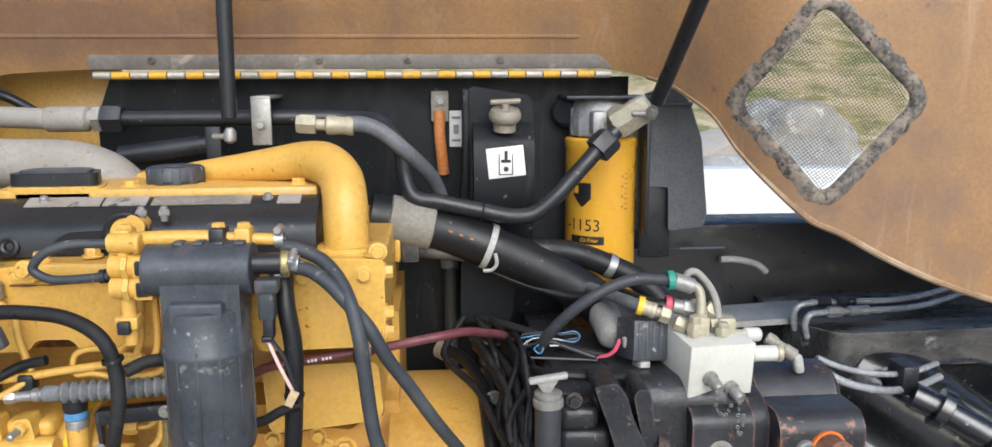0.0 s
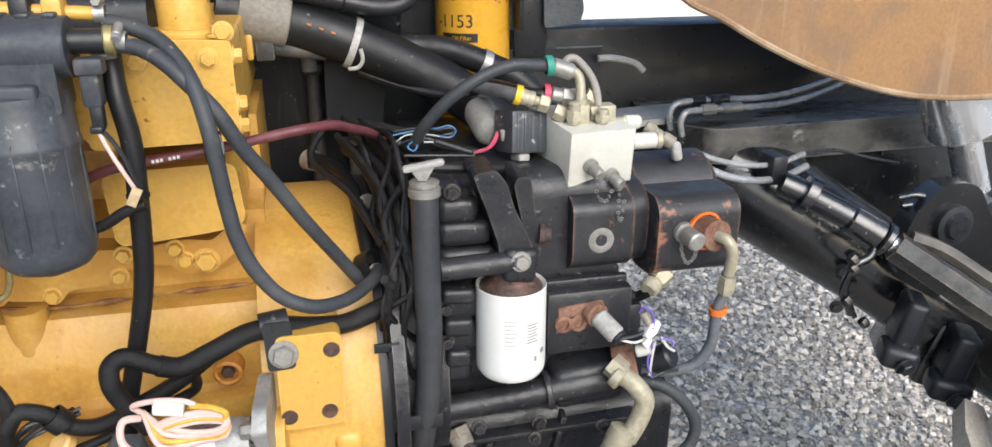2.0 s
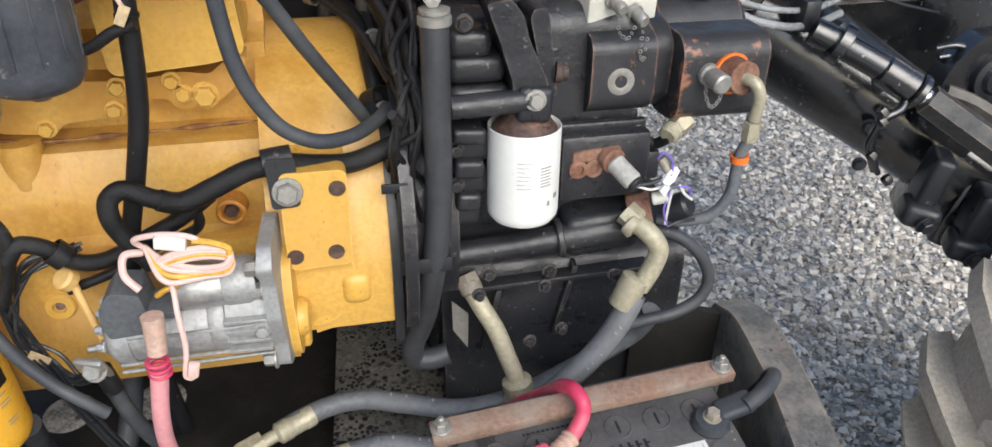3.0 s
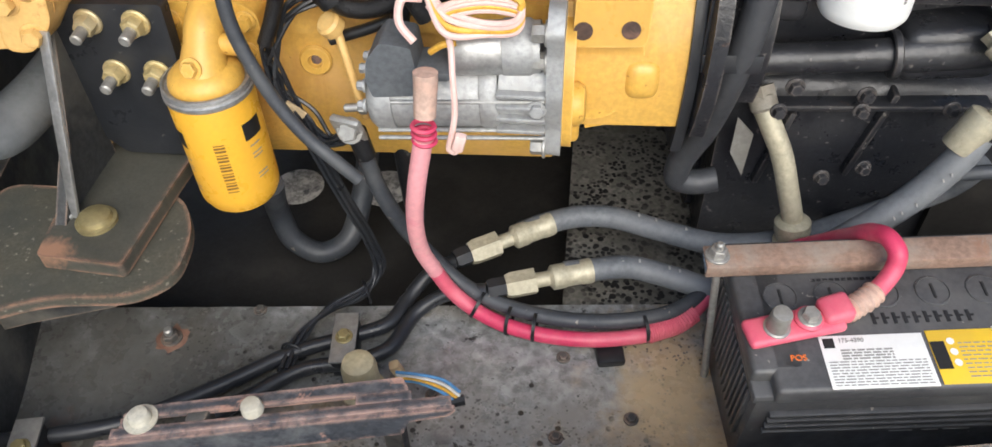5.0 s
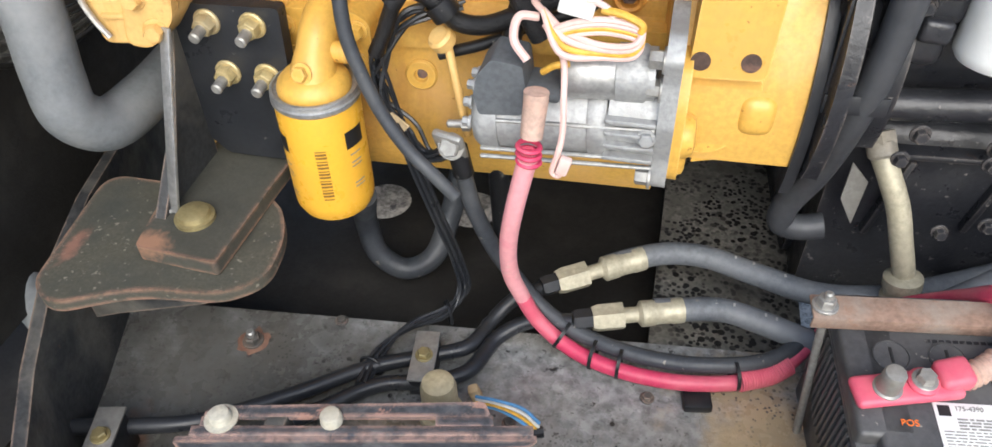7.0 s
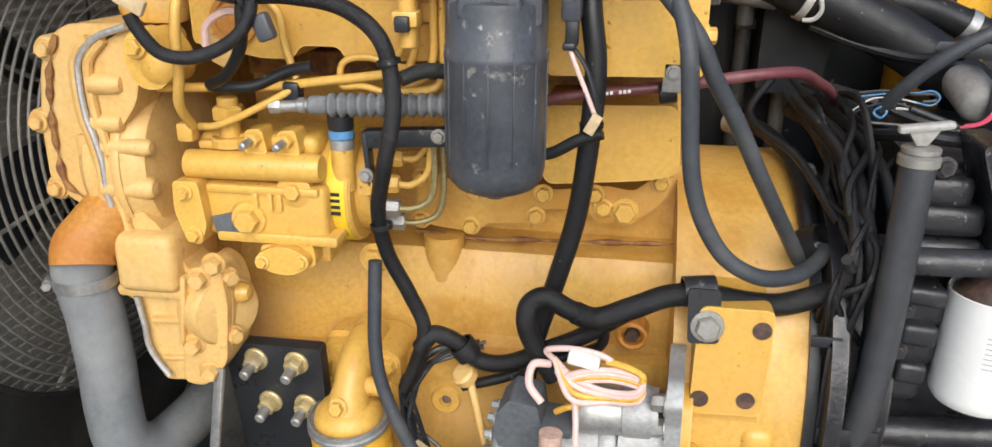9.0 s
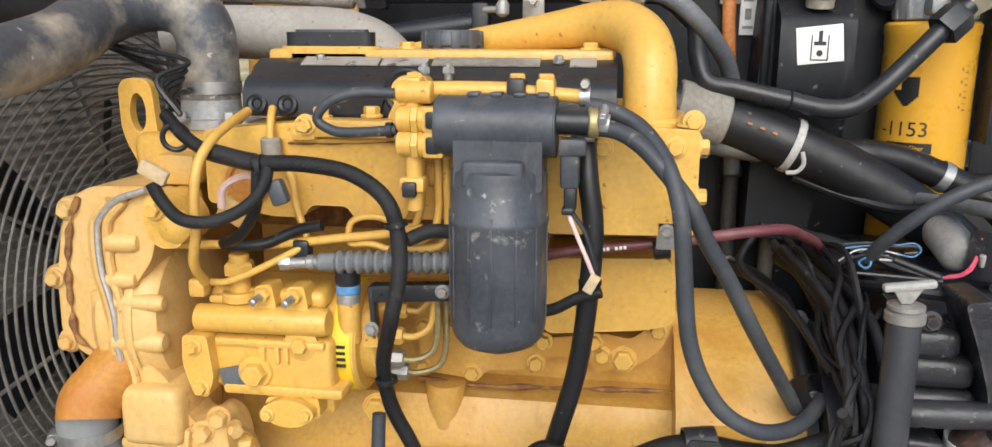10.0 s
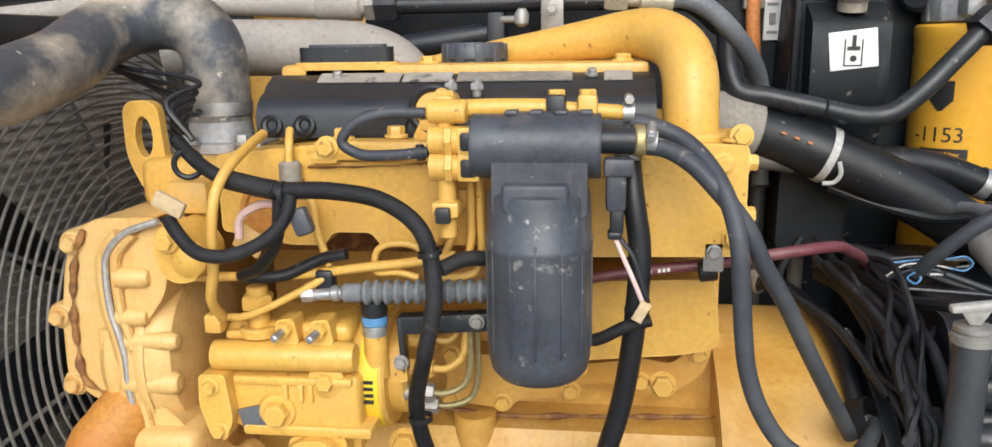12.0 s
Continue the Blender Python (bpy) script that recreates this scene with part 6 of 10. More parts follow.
# ---- fuel filter on the engine ----
ff = thing("fuel_filter", (-0.09, 0.945, 1.03), "black plastic fuel filter with moulded head and bowl", "filter")
FX, FY = -0.091, 0.945
bm = B()
tube(bm, [(-0.156, FY, 1.247), (-0.15, FY, 1.247), (-0.05, FY, 1.247), (-0.044, FY, 1.247)], 0.029, 28, 3)
for x in (-0.156, -0.044):
    cyl(bm, (x - 0.0015, FY, 1.247), (x + 0.0015, FY, 1.247), 0.0296, n=28, bev=0.001)
hdm = part("filter_head", bm, PLASTIC, ff)
part("head_top", box(B(), (-0.128, FY - 0.012, 1.256), (-0.046, FY + 0.035, 1.2775), 0.009, seg=3), PLASTIC, hdm)
for i in range(4):
    part("top_rib", box(B(), (-0.128 + i * 0.022, FY - 0.010, 1.2745), (-0.116 + i * 0.022, FY + 0.02, 1.2795), 0.002), PLASTIC, hdm)
part("skirt", prism(B(), rounded([(-0.138, 1.188), (-0.138, 1.245), (-0.054, 1.245), (-0.054, 1.188)], 0.004), "y", FY - 0.0265, FY + 0.03, 0.004, 3), PLASTIC, hdm)
part("skirt_panel", box(B(), (-0.128, FY - 0.0400, 1.192), (-0.070, FY - 0.02, 1.218), 0.004, seg=3), PLASTIC, hdm)
FX = -0.098
bm = B()
lathe(bm, (FX, FY, 1.024), (0, 0, 1), [(0.012, 0), (0.028, 0.002), (0.039, 0.007), (0.0455, 0.015), (0.0478, 0.026), (0.0478, 0.030), (0.0480, 0.032), (0.0482, 0.128), (0.0494, 0.130), (0.0494, 0.136), (0.0480, 0.138), (0.0472, 0.176), (0.0460, 0.182), (0.036, 0.186)], 48)
bowl = part("bowl", bm, PLASTIC, ff)
for i in range(7):
    a = radians(-84 + i * 28)
    part("moulded_rib", box(B(), (FX + 0.0484 * math.sin(a) - 0.0010, FY - 0.0484 * math.cos(a) - 0.0010, 1.06), (FX + 0.0484 * math.sin(a) + 0.0010, FY - 0.0484 * math.cos(a) + 0.0010, 1.166), 0.0006, (0, 0, math.degrees(a))), PLASTIC, bowl)
part("drain_cap", cyl(B(), (FX, FY, 1.018), (FX, FY, 1.030), 0.011, n=18), PLASTIC, bowl)
# inlet valve block (yellow with black collars)
vb = thing("fuel_valve_block", (-0.18, 0.95, 1.2), "yellow fuel valve block with black collars", "valve")
part("column", cyl(B(), (-0.184, 0.952, 1.160), (-0.184, 0.952, 1.285), 0.0085, n=16), YELLOW, vb)
for z, w in ((1.252, 0.03), (1.228, 0.028), (1.278, 0.024)):
    part("arm", cyl(B(), (-0.198, 0.948, z), (-0.163, 0.946, z), 0.013 if z < 1.27 else 0.011, n=18), YELLOW, vb)
    if z < 1.27:
        part("collar", box(B(), (-0.168, 0.930, z - 0.0085), (-0.1535, 0.958, z + 0.0085), 0.003), BLACK, vb)
        part("nut", hexnut(B(), (-0.176, 0.942, z), (-1, 0, 0), 0.0135, 0.007), YELLOW, vb)
        part("frame", box(B(), (-0.171, 0.9325, z - 0.0125), (-0.1505, 0.956, z + 0.0125), 0.003), YELLOW, vb)
part("plug", box(B(), (-0.193, 0.934, 1.176), (-0.179, 0.944, 1.191), 0.002), BLACK, vb)
part("foot", box(B(), (-0.197, 0.94, 1.18), (-0.172, 0.965, 1.195), 0.003), YELLOW, vb)
# upper return rail
rl = thing("fuel_return_rail", (-0.2, 0.96, 1.278), "yellow fuel return rail above the filter with chipped paint", "pipe")
part("rail", tube(B(), [(-0.210, 0.962, 1.274), (-0.17, 0.96, 1.279), (-0.10, 0.962, 1.2795), (-0.05, 0.966, 1.2765), (-0.02, 0.972, 1.274)], 0.0070, 14, swell=lambda k, s: 1.25 if 0.03 < s < 0.12 else (1.0 if s > 0.02 else 0.8)), YELLOW, rl)
for x in (-0.185, -0.083, -0.055):
    part("banjo", box(B(), (x - 0.009, 0.948, 1.264), (x + 0.009, 0.976, 1.292), 0.004), BLACK if x == -0.083 else YELLOW, rl)
    part("banjo_bolt", hexnut(B(), (x, 0.962, 1.290), (0, 0, 1), 0.008, 0.006), YELLOW, rl)
lp = hose_thing("fuel_loop_hose", [(-0.203, 0.955, 1.276), (-0.243, 0.95, 1.276), (-0.270, 0.948, 1.266), (-0.281, 0.948, 1.250), (-0.265, 0.948, 1.239), (-0.235, 0.948, 1.238), (-0.200, 0.948, 1.241)], 0.0052, RUBBER_GREY, "short grey rubber fuel hose bent in a loop", n=12)
strap_screw(lp, (-0.207, 0.948, 1.2405), (1, 0, 0.1), 0.0066, 0.006, BLACK, (0, -1, 0), False)

# connector block at the filter's outlet
oc = thing("water_sensor_plug", (-0.03, 0.94, 1.19), "black sensor plug with a pale wire below the filter outlet", "connector")
part("outlet", cyl(B(), (-0.046, 0.945, 1.252), (-0.004, 0.95, 1.251), 0.012, n=18), BLACK, oc)
part("brass_ring", cyl(B(), (-0.014, 0.949, 1.2512), (-0.004, 0.95, 1.251), 0.0145, n=18), BRASS, oc)
part("plug_body", box(B(), (-0.038, 0.928, 1.190), (-0.020, 0.952, 1.232), 0.004), PLASTIC, oc)
part("plug_clip", box(B(), (-0.040, 0.924, 1.222), (-0.014, 0.945, 1.238), 0.003), PLASTIC, oc)
part("plug_neck", box(B(), (-0.034, 0.930, 1.168), (-0.022, 0.946, 1.194), 0.003), BLACK, oc)
part("plug_tail", box(B(), (-0.036, 0.928, 1.165), (-0.024, 0.946, 1.172), 0.002), BLACK, oc)
part("wire", tube(B(), [(-0.031, 0.935, 1.17), (-0.022, 0.928, 1.15), (-0.012, 0.925, 1.128), (-0.004, 0.928, 1.108)], 0.0022, 8), PINK, oc)
part("wire", tube(B(), [(-0.028, 0.935, 1.17), (-0.013, 0.928, 1.15), (-0.004, 0.926, 1.125), (0.001, 0.93, 1.108)], 0.0022, 8), BLACK, oc)
part("tag", box(B(), (-0.010, 0.9235, 1.090), (0.0, 0.9255, 1.110), 0.0006, (0, 28, 0)), KRAFT, oc, "brown paper tag")
part("tape", tube(B(), [(-0.075, 0.96, 1.058), (-0.045, 0.945, 1.065), (-0.018, 0.935, 1.082), (0.004, 0.932, 1.09)], 0.006, 10), BRAID, oc)

# fuel hoses down to the clamp on the flywheel housing
hA = hose_thing("fuel_supply_hose", [(-0.016, 0.972, 1.266), (0.001, 0.970, 1.263), (0.031, 0.962, 1.250), (0.052, 0.945, 1.229), (0.066, 0.925, 1.203), (0.074, 0.912, 1.173), (0.079, 0.912, 1.127), (0.083, 0.914, 1.085), (0.089, 0.916, 1.048), (0.103, 0.920, 1.010), (0.127, 0.925, 0.975), (0.159, 0.930, 0.957), (0.194, 0.955, 0.949), (0.230, 1.010, 0.945), (0.243, 1.040, 0.946)], 0.0082, RUBBER_GREY, "grey rubber fuel hose looping down past the flywheel housing", n=14, group="fuel hoses")
strap_screw(hA, (-0.018, 0.972, 1.274), (1, 0, 0), 0.0088, 0.010, STEEL, (0, 0, 1))
hB = hose_thing("fuel_supply_hose", [(-0.009, 0.950, 1.247), (0.014, 0.948, 1.244), (0.036, 0.940, 1.232), (0.059, 0.932, 1.209), (0.083, 0.930, 1.179), (0.101, 0.935, 1.143), (0.125, 0.948, 1.103), (0.157, 0.975, 1.043), (0.191, 1.010, 0.982), (0.218, 1.036, 0.934)], 0.0082, RUBBER_GREY, "grey rubber fuel hose running straight down to the housing", n=14, group="fuel hoses")
strap_screw(hB, (0.001, 0.949, 1.2503), (1, 0, -0.15), 0.0088, 0.010, STEEL, (0, -0.6, 1))
bhz = hose_thing("breather_hose", sunk([(-0.018, 0.985, 1.25), (-0.013, 0.962, 1.20), (-0.006, 0.957, 1.15), (-0.008, 0.956, 1.09), (-0.018, 0.954, 1.0), (-0.037, 0.952, 0.925), (-0.055, 0.95, 0.86), (-0.066, 0.95, 0.80)], 1.1, 0.9, 1.05), 0.0106, RUBBER, "black breather hose hanging down the engine side", n=16)
strap_screw(bhz, (-0.0165, 0.978, 1.235), (0.1, -0.4, -0.9), 0.0112, 0.008, STEEL, (0, -1, 0))
part("cable_tie", band(B(), (-0.0075, 0.956, 1.092), (0, 0, -1), 0.0108, 0.004, 0.001, 20), RUBBER, bhz)
mh = hose_thing("maroon_fuel_line", [(-0.075, 1.032, 1.090), (-0.05, 1.03, 1.100), (0.004, 1.03, 1.109), (0.072, 1.03, 1.118), (0.157, 1.03, 1.133), (0.196, 1.055, 1.131), (0.222, 1.095, 1.116), (0.246, 1.138, 1.099), (0.268, 1.19, 1.075)], 0.0060, MAROON, "maroon rubber fuel line along the engine", n=12)
bm = B()
for k in range(7):
    if k != 3:
        box(bm, (-0.002 + k * 0.0045, 1.0236, 1.1065 + k * 0.0006), (0.001 + k * 0.0045, 1.0245, 1.1100 + k * 0.0006), 0.0)
part("white_print", bm, WHITE, mh)
cl = thing("line_clip", (0.066, 1.02, 1.11), "bolted metal clip with a black rubber cushion", "clip")
part("tab", box(B(), (0.058, 1.008, 1.115), (0.078, 1.012, 1.145), 0.002), ZINC, cl)
part("cushion", cyl(B(), (0.056, 1.025, 1.110), (0.074, 1.025, 1.1125), 0.0105, n=16), RUBBER, cl)
bolt_parts(cl, [(0.068, 1.008, 1.135)], (0, -1, 0), ZINC, 0.006, 0.005)

# throttle cable boot and linkage
bt = thing("throttle_boot", (-0.31, 1.0, 1.08), "grey bellows boot on the throttle rod", "boot")
bm = B()
n = 13
prof = [(0.008, 0.0), (0.0115, 0.002), (0.0115, 0.018)]
for i in range(n):
    h = 0.020 + i * 0.0105
    prof += [(0.0095, h), (0.0150, h + 0.004), (0.0150, h + 0.0065), (0.0095, h + 0.0104)]
lathe(bm, (-0.298, 0.976, 1.095), (1, 0, 0.04), [(r_ * 0.84, h_) for r_, h_ in prof], 24)
part("bellows", bm, BELLOWS, bt)
part("rod_end", cyl(B(), (-0.330, 0.976, 1.092), (-0.297, 0.976, 1.095), 0.0060, n=14), STEEL, bt)
part("sleeve_nut", cyl(B(), (-0.310, 0.976, 1.094), (-0.300, 0.976, 1.095), 0.0082, n=16, bev=0.002), STEEL, bt)
part("ball_joint", hexnut(B(), (-0.340, 0.976, 1.092), (1, 0, 0.04), 0.0078, 0.012), STEEL, bt)
part("rod", cyl(B(), (-0.162, 0.976, 1.105), (-0.133, 0.985, 1.104), 0.0048, n=12), STEEL, bt)
sv = thing("shutoff_solenoid", (-0.279, 0.995, 1.0), "fuel shut-off solenoid with black cap and blue ring", "solenoid")
part("body", cyl(B(), (-0.272, 0.995, 0.998), (-0.272, 0.995, 1.046), 0.0125, n=18), YELLOW, sv)
part("steel_band", cyl(B(), (-0.272, 0.995, 1.044), (-0.272, 0.995, 1.056), 0.0130, n=18), STEEL, sv)
part("blue_ring", cyl(B(), (-0.272, 0.995, 1.056), (-0.272, 0.995, 1.066), 0.0136, n=18), WIRE_B, sv, "blue ring")
part("cap", lathe(B(), (-0.272, 0.995, 1.066), (0, 0, 1), [(0.0130, 0), (0.0140, 0.003), (0.0140, 0.016), (0.0115, 0.019), (0.011, 0.026), (0.008, 0.028)], 20), BLACK, sv)
lk = thing("throttle_bracket", (-0.2, 0.98, 1.05), "black bent throttle cable bracket beside the pump", "bracket")
arm = facing((-0.244, 0.982, 1.059), (1, 0.02, 0.06), (-0.06, 0, 1))
part("arm", laid(box(B(), (0.0, -0.0095, -0.018), (0.115, 0.0095, 0.0), 0.002), arm), BLACK, lk)
part("leg", laid(box(B(), (-0.002, -0.052, -0.018), (0.004, 0.008, 0.0), 0.0015), arm), BLACK, lk)
part("foot", laid(prism(B(), rounded([(-0.012, -0.060), (0.004, -0.060), (0.004, -0.036), (-0.004, -0.034)], 0.003), "z", -0.004, 0.0, 0.001), arm), YELLOW, lk)
bolt_parts(lk, [(-0.242, 0.980, 1.021), (-0.163, 0.980, 1.067)], (0, -1, 0), ZINC, 0.006, 0.005)

# rigid yellow fuel lines on the head
LINES = [
    ([(-0.388, 1.020, 1.250), (-0.385, 0.965, 1.240), (-0.387, 0.930, 1.227), (-0.392, 0.912, 1.207), (-0.395, 0.905, 1.177), (-0.398, 0.908, 1.138)] + [(-0.409, 0.92, 1.103), (-0.415, 0.95, 1.075)], 0.0052),
    ([(-0.469, 0.985, 1.105), (-0.419, 0.985, 1.107), (-0.367, 0.985, 1.109), (-0.324, 0.985, 1.113), (-0.281, 0.985, 1.119), (-0.224, 0.982, 1.127), (-0.183, 0.980, 1.135)], 0.0050),
    ([(-0.359, 1.020, 1.254), (-0.353, 1.000, 1.242), (-0.353, 0.997, 1.224), (-0.351, 0.997, 1.206), (-0.331, 0.995, 1.184), (-0.327, 0.993, 1.157), (-0.322, 0.992, 1.139), (-0.315, 0.990, 1.119)], 0.0042),
    ([(-0.416, 0.965, 1.070), (-0.400, 0.965, 1.071), (-0.377, 0.968, 1.079), (-0.348, 0.972, 1.093), (-0.325, 0.978, 1.105), (-0.313, 0.983, 1.111)], 0.0040),
    ([(-0.187, 0.985, 1.134), (-0.213, 0.990, 1.136), (-0.233, 0.990, 1.143), (-0.254, 0.990, 1.142), (-0.265, 0.990, 1.135), (-0.266, 0.990, 1.114), (-0.243, 0.985, 1.115), (-0.222, 0.985, 1.110)], 0.0036),
    ([(-0.196, 0.995, 1.208), (-0.197, 0.990, 1.185), (-0.198, 0.988, 1.162), (-0.206, 0.988, 1.146), (-0.223, 0.990, 1.138)], 0.0046),
    ([(-0.167, 0.985, 1.210), (-0.167, 0.985, 1.181), (-0.168, 0.985, 1.147), (-0.173, 0.982, 1.131), (-0.186, 0.980, 1.122), (-0.207, 0.980, 1.119)], 0.0042),
    ([(-0.158, 0.985, 1.210), (-0.158, 0.985, 1.174), (-0.158, 0.985, 1.134), (-0.163, 0.982, 1.119), (-0.176, 0.980, 1.114), (-0.203, 0.980, 1.112)], 0.0042),
    ([(-0.185, 0.992, 1.207), (-0.186, 0.992, 1.179), (-0.188, 0.990, 1.152), (-0.198, 0.988, 1.131), (-0.218, 0.988, 1.124)], 0.0040),
]
for pts, r in LINES:
    hose("fuel_line", pts, r, YELLOW, "rigid fuel line painted yellow on the engine", "pipe", n=10, group="yellow fuel lines")
un = thing("fuel_union", (-0.40, 0.98, 1.05), "yellow union with a hex nut above the pump", "fitting")
part("stem", cyl(B(), (-0.392, 0.985, 1.05), (-0.392, 0.985, 1.098), 0.011, n=16), YELLOW, un)
part("nut", hexnut(B(), (-0.392, 0.985, 1.075), (0, 0, 1), 0.017, 0.014), YELLOW, un)
part("collar", cyl(B(), (-0.392, 0.985, 1.045), (-0.392, 0.985, 1.056), 0.021, n=18), YELLOW, un)
for p in ((-0.432, 0.968, 1.062), (-0.318, 0.985, 1.106)):
    c = thing("line_union", p, "small union block on a fuel line", "fitting", "fuel line unions")
    part("body", box(B(), (p[0] - 0.009, p[1] - 0.008, p[2] - 0.009), (p[0] + 0.009, p[1] + 0.010, p[2] + 0.011), 0.003), YELLOW if p[0] < -0.4 else BLACK, c)
inj = thing("glow_plug_terminal", (-0.352, 0.996, 1.20), "dull tan sleeve on an injector line", "fitting")
part("sleeve", cyl(B(), (-0.352, 0.996, 1.204), (-0.352, 0.996, 1.225), 0.0112, n=16, bev=0.002), CAP_TAN, inj)

# wiring harnesses in braided sleeve
hn = thing("wiring_harness", (-0.43, 0.95, 1.24), "black braided wiring harness strung across the engine", "wiring harness")
part("main_run", tube(B(), sunk([(-0.453, 0.965, 1.250), (-0.426, 0.95, 1.231), (-0.401, 0.94, 1.219), (-0.371, 0.932, 1.213), (-0.339, 0.928, 1.208), (-0.288, 0.926, 1.208), (-0.238, 0.928, 1.198), (-0.205, 0.930, 1.170), (-0.195, 0.930, 1.111), (-0.206, 0.930, 1.050), (-0.215, 0.930, 1.0), (-0.207, 0.930, 0.955), (-0.185, 0.928, 0.912), (-0.170, 0.925, 0.876), (-0.181, 0.922, 0.83), (-0.192, 0.92, 0.803)], 1.05, 0.85, 1.065), 0.0082, 14, 20, lambda k, s: (0.85 if s < 0.07 else 1.15 if s < 0.13 else 1.0) * (1.014 if k % 2 else 0.986)), BRAID, hn)
part("branch", tube(B(), [(-0.324, 0.922, 1.205), (-0.327, 0.919, 1.19), (-0.337, 0.913, 1.173), (-0.355, 0.903, 1.160), (-0.379, 0.890, 1.154), (-0.398, 0.880, 1.160), (-0.412, 0.874, 1.180), (-0.418, 0.872, 1.195)], 0.0064, 12, 16, lambda k, s: 1.014 if k % 2 else 0.986), BRAID, hn)
part("branch", tube(B(), [(-0.338, 0.928, 1.20), (-0.345, 0.932, 1.16), (-0.37, 0.945, 1.128), (-0.395, 0.96, 1.115), (-0.36, 0.975, 1.112), (-0.32, 0.985, 1.128), (-0.295, 0.985, 1.133)], 0.0062, 10), RUBBER, hn)
part("branch", tube(B(), [(-0.19, 0.94, 1.132), (-0.17, 0.955, 1.138), (-0.145, 0.97, 1.134), (-0.11, 0.985, 1.12)], 0.0075, 10), BRAID, hn)
for p, ax in (((-0.198, 0.930, 1.150), (0.2, 0, -1)), ((-0.212, 0.930, 0.985), (0.1, 0, -1)), ((-0.333, 0.927, 1.205), (1, 0, 0.1))):
    part("cable_tie", band(B(), p, ax, 0.0108, 0.005, 0.001, 20), RUBBER, hn)
part("connector", box(B(), (-0.326, 0.920, 1.166), (-0.308, 0.934, 1.192), 0.004, (0, -20, 0)), PLASTIC, hn)
part("tag", box(B(), (-0.428, 0.866, 1.198), (-0.399, 0.873, 1.213), 0.002, (0, 28, 0)), KRAFT, hn, "brown paper tag")
part("tag", box(B(), (-0.405, 0.972, 1.135), (-0.375, 0.974, 1.16), 0.001, (0, 30, 0)), YELLOW_PALE, hn)
part("salmon_wire", tube(B(), [(-0.335, 0.94, 1.19), (-0.365, 0.95, 1.19), (-0.39, 0.955, 1.175), (-0.393, 0.955, 1.155)], 0.004, 8), PINK, hn)
for i in range(5):
    part("loose_wire", tube(B(), [(-0.436, 0.965, 1.25), (-0.446 - 0.004 * i, 0.97, 1.262 + 0.006 * i), (-0.458 + 0.004 * i, 1.0, 1.27 + 0.008 * i), (-0.47 - 0.02 * i, 1.05, 1.27 + 0.012 * i), (-0.52 - 0.03 * i, 1.1, 1.285 + 0.012 * i)], 0.003, 6), RUBBER, hn)
part("loop", ring(B(), (-0.438, 0.955, 1.228), (0.3, -1, 0), 0.013, 0.003, 24, 8), RUBBER, hn)

h3 = thing("lower_harness", (0.24, 0.9, 1.0), "thick black braided harness clipped to the flywheel housing", "wiring harness")
part("main_run", tube(B(), [(0.298, 1.040, 0.963), (0.294, 1.030, 0.952), (0.281, 1.020, 0.935), (0.259, 1.010, 0.918), (0.226, 1.000, 0.907), (0.194, 0.995, 0.899), (0.157, 0.990, 0.902), (0.120, 0.985, 0.909), (0.081, 0.980, 0.907), (0.042, 0.970, 0.894), (0.006, 0.960, 0.884), (-0.020, 0.950, 0.897), (-0.047, 0.945, 0.912), (-0.062, 0.945, 0.902), (-0.065, 0.945, 0.881), (-0.056, 0.950, 0.851), (-0.035, 0.955, 0.812)], 0.0122, 16, 22, lambda k, s: (1.015 if k % 2 else 0.985) - (0.12 if s > 0.36 else 0)), BRAID, h3)
part("second_run", tube(B(), [(0.033, 0.985, 0.878), (-0.004, 0.985, 0.851), (-0.045, 0.985, 0.829), (-0.094, 0.985, 0.806), (-0.123, 0.985, 0.808), (-0.141, 0.980, 0.827), (-0.156, 0.975, 0.839), (-0.172, 0.970, 0.844), (-0.186, 0.965, 0.827)], 0.0100, 12), BRAID, h3)
part("clip_loop", band(B(), (-0.137, 0.980, 0.823), (0.6, 0.1, -0.8), 0.0135, 0.018, 0.002, 20), RUBBER, h3)
part("second_run", tube(B(), [(0.016, 0.980, 0.867), (0.011, 1.000, 0.830), (-0.038, 1.000, 0.809), (-0.096, 1.000, 0.779), (-0.145, 1.000, 0.762)], 0.0065, 10), RUBBER, h3)
part("third_run", tube(B(), [(0.293, 1.050, 0.936), (0.270, 1.080, 0.990), (0.251, 1.110, 1.032), (0.236, 1.150, 1.058), (0.219, 1.200, 1.063)], 0.0092, 12, 16, lambda k, s: 1.015 if k % 2 else 0.985), BRAID, h3)
part("clip_loop", band(B(), (0.233, 1.045, 0.950), (0.6, -0.5, 0.5), 0.0185, 0.024, 0.002, 24), RUBBER, h3)
pc = thing("p_clamp", (0.12, 0.88, 0.93), "black cushioned clamp bolted to the housing", "clip")
part("loop", lathe(B(), (0.095, 0.983, 0.912), (1, 0.15, 0.06), [(0.0138, 0), (0.0162, 0), (0.0162, 0.033), (0.0138, 0.033)], 24, cap=False), BLACK, pc)
part("strap", laid(prism(B(), rounded([(-0.0165, 0.012), (0.0165, 0.012), (0.0185, -0.045), (-0.0135, -0.047)], 0.006), "y", -0.0035, 0.0, 0.001), Matrix.Translation((0.115, 0.966, 0.912)) @ pose(0, 0, 0, -8, 0, 0)), BLACK, pc)
part("tab", prism(B(), rounded([(0.104, 0.907), (0.135, 0.905), (0.137, 0.872), (0.108, 0.870)], 0.008), "y", 0.964, 0.9685, 0.001), ZINC, pc)
part("spacer", cyl(B(), (0.120, 0.972, 0.885), (0.120, 0.956, 0.887), 0.0145, n=18), ZINC, pc)
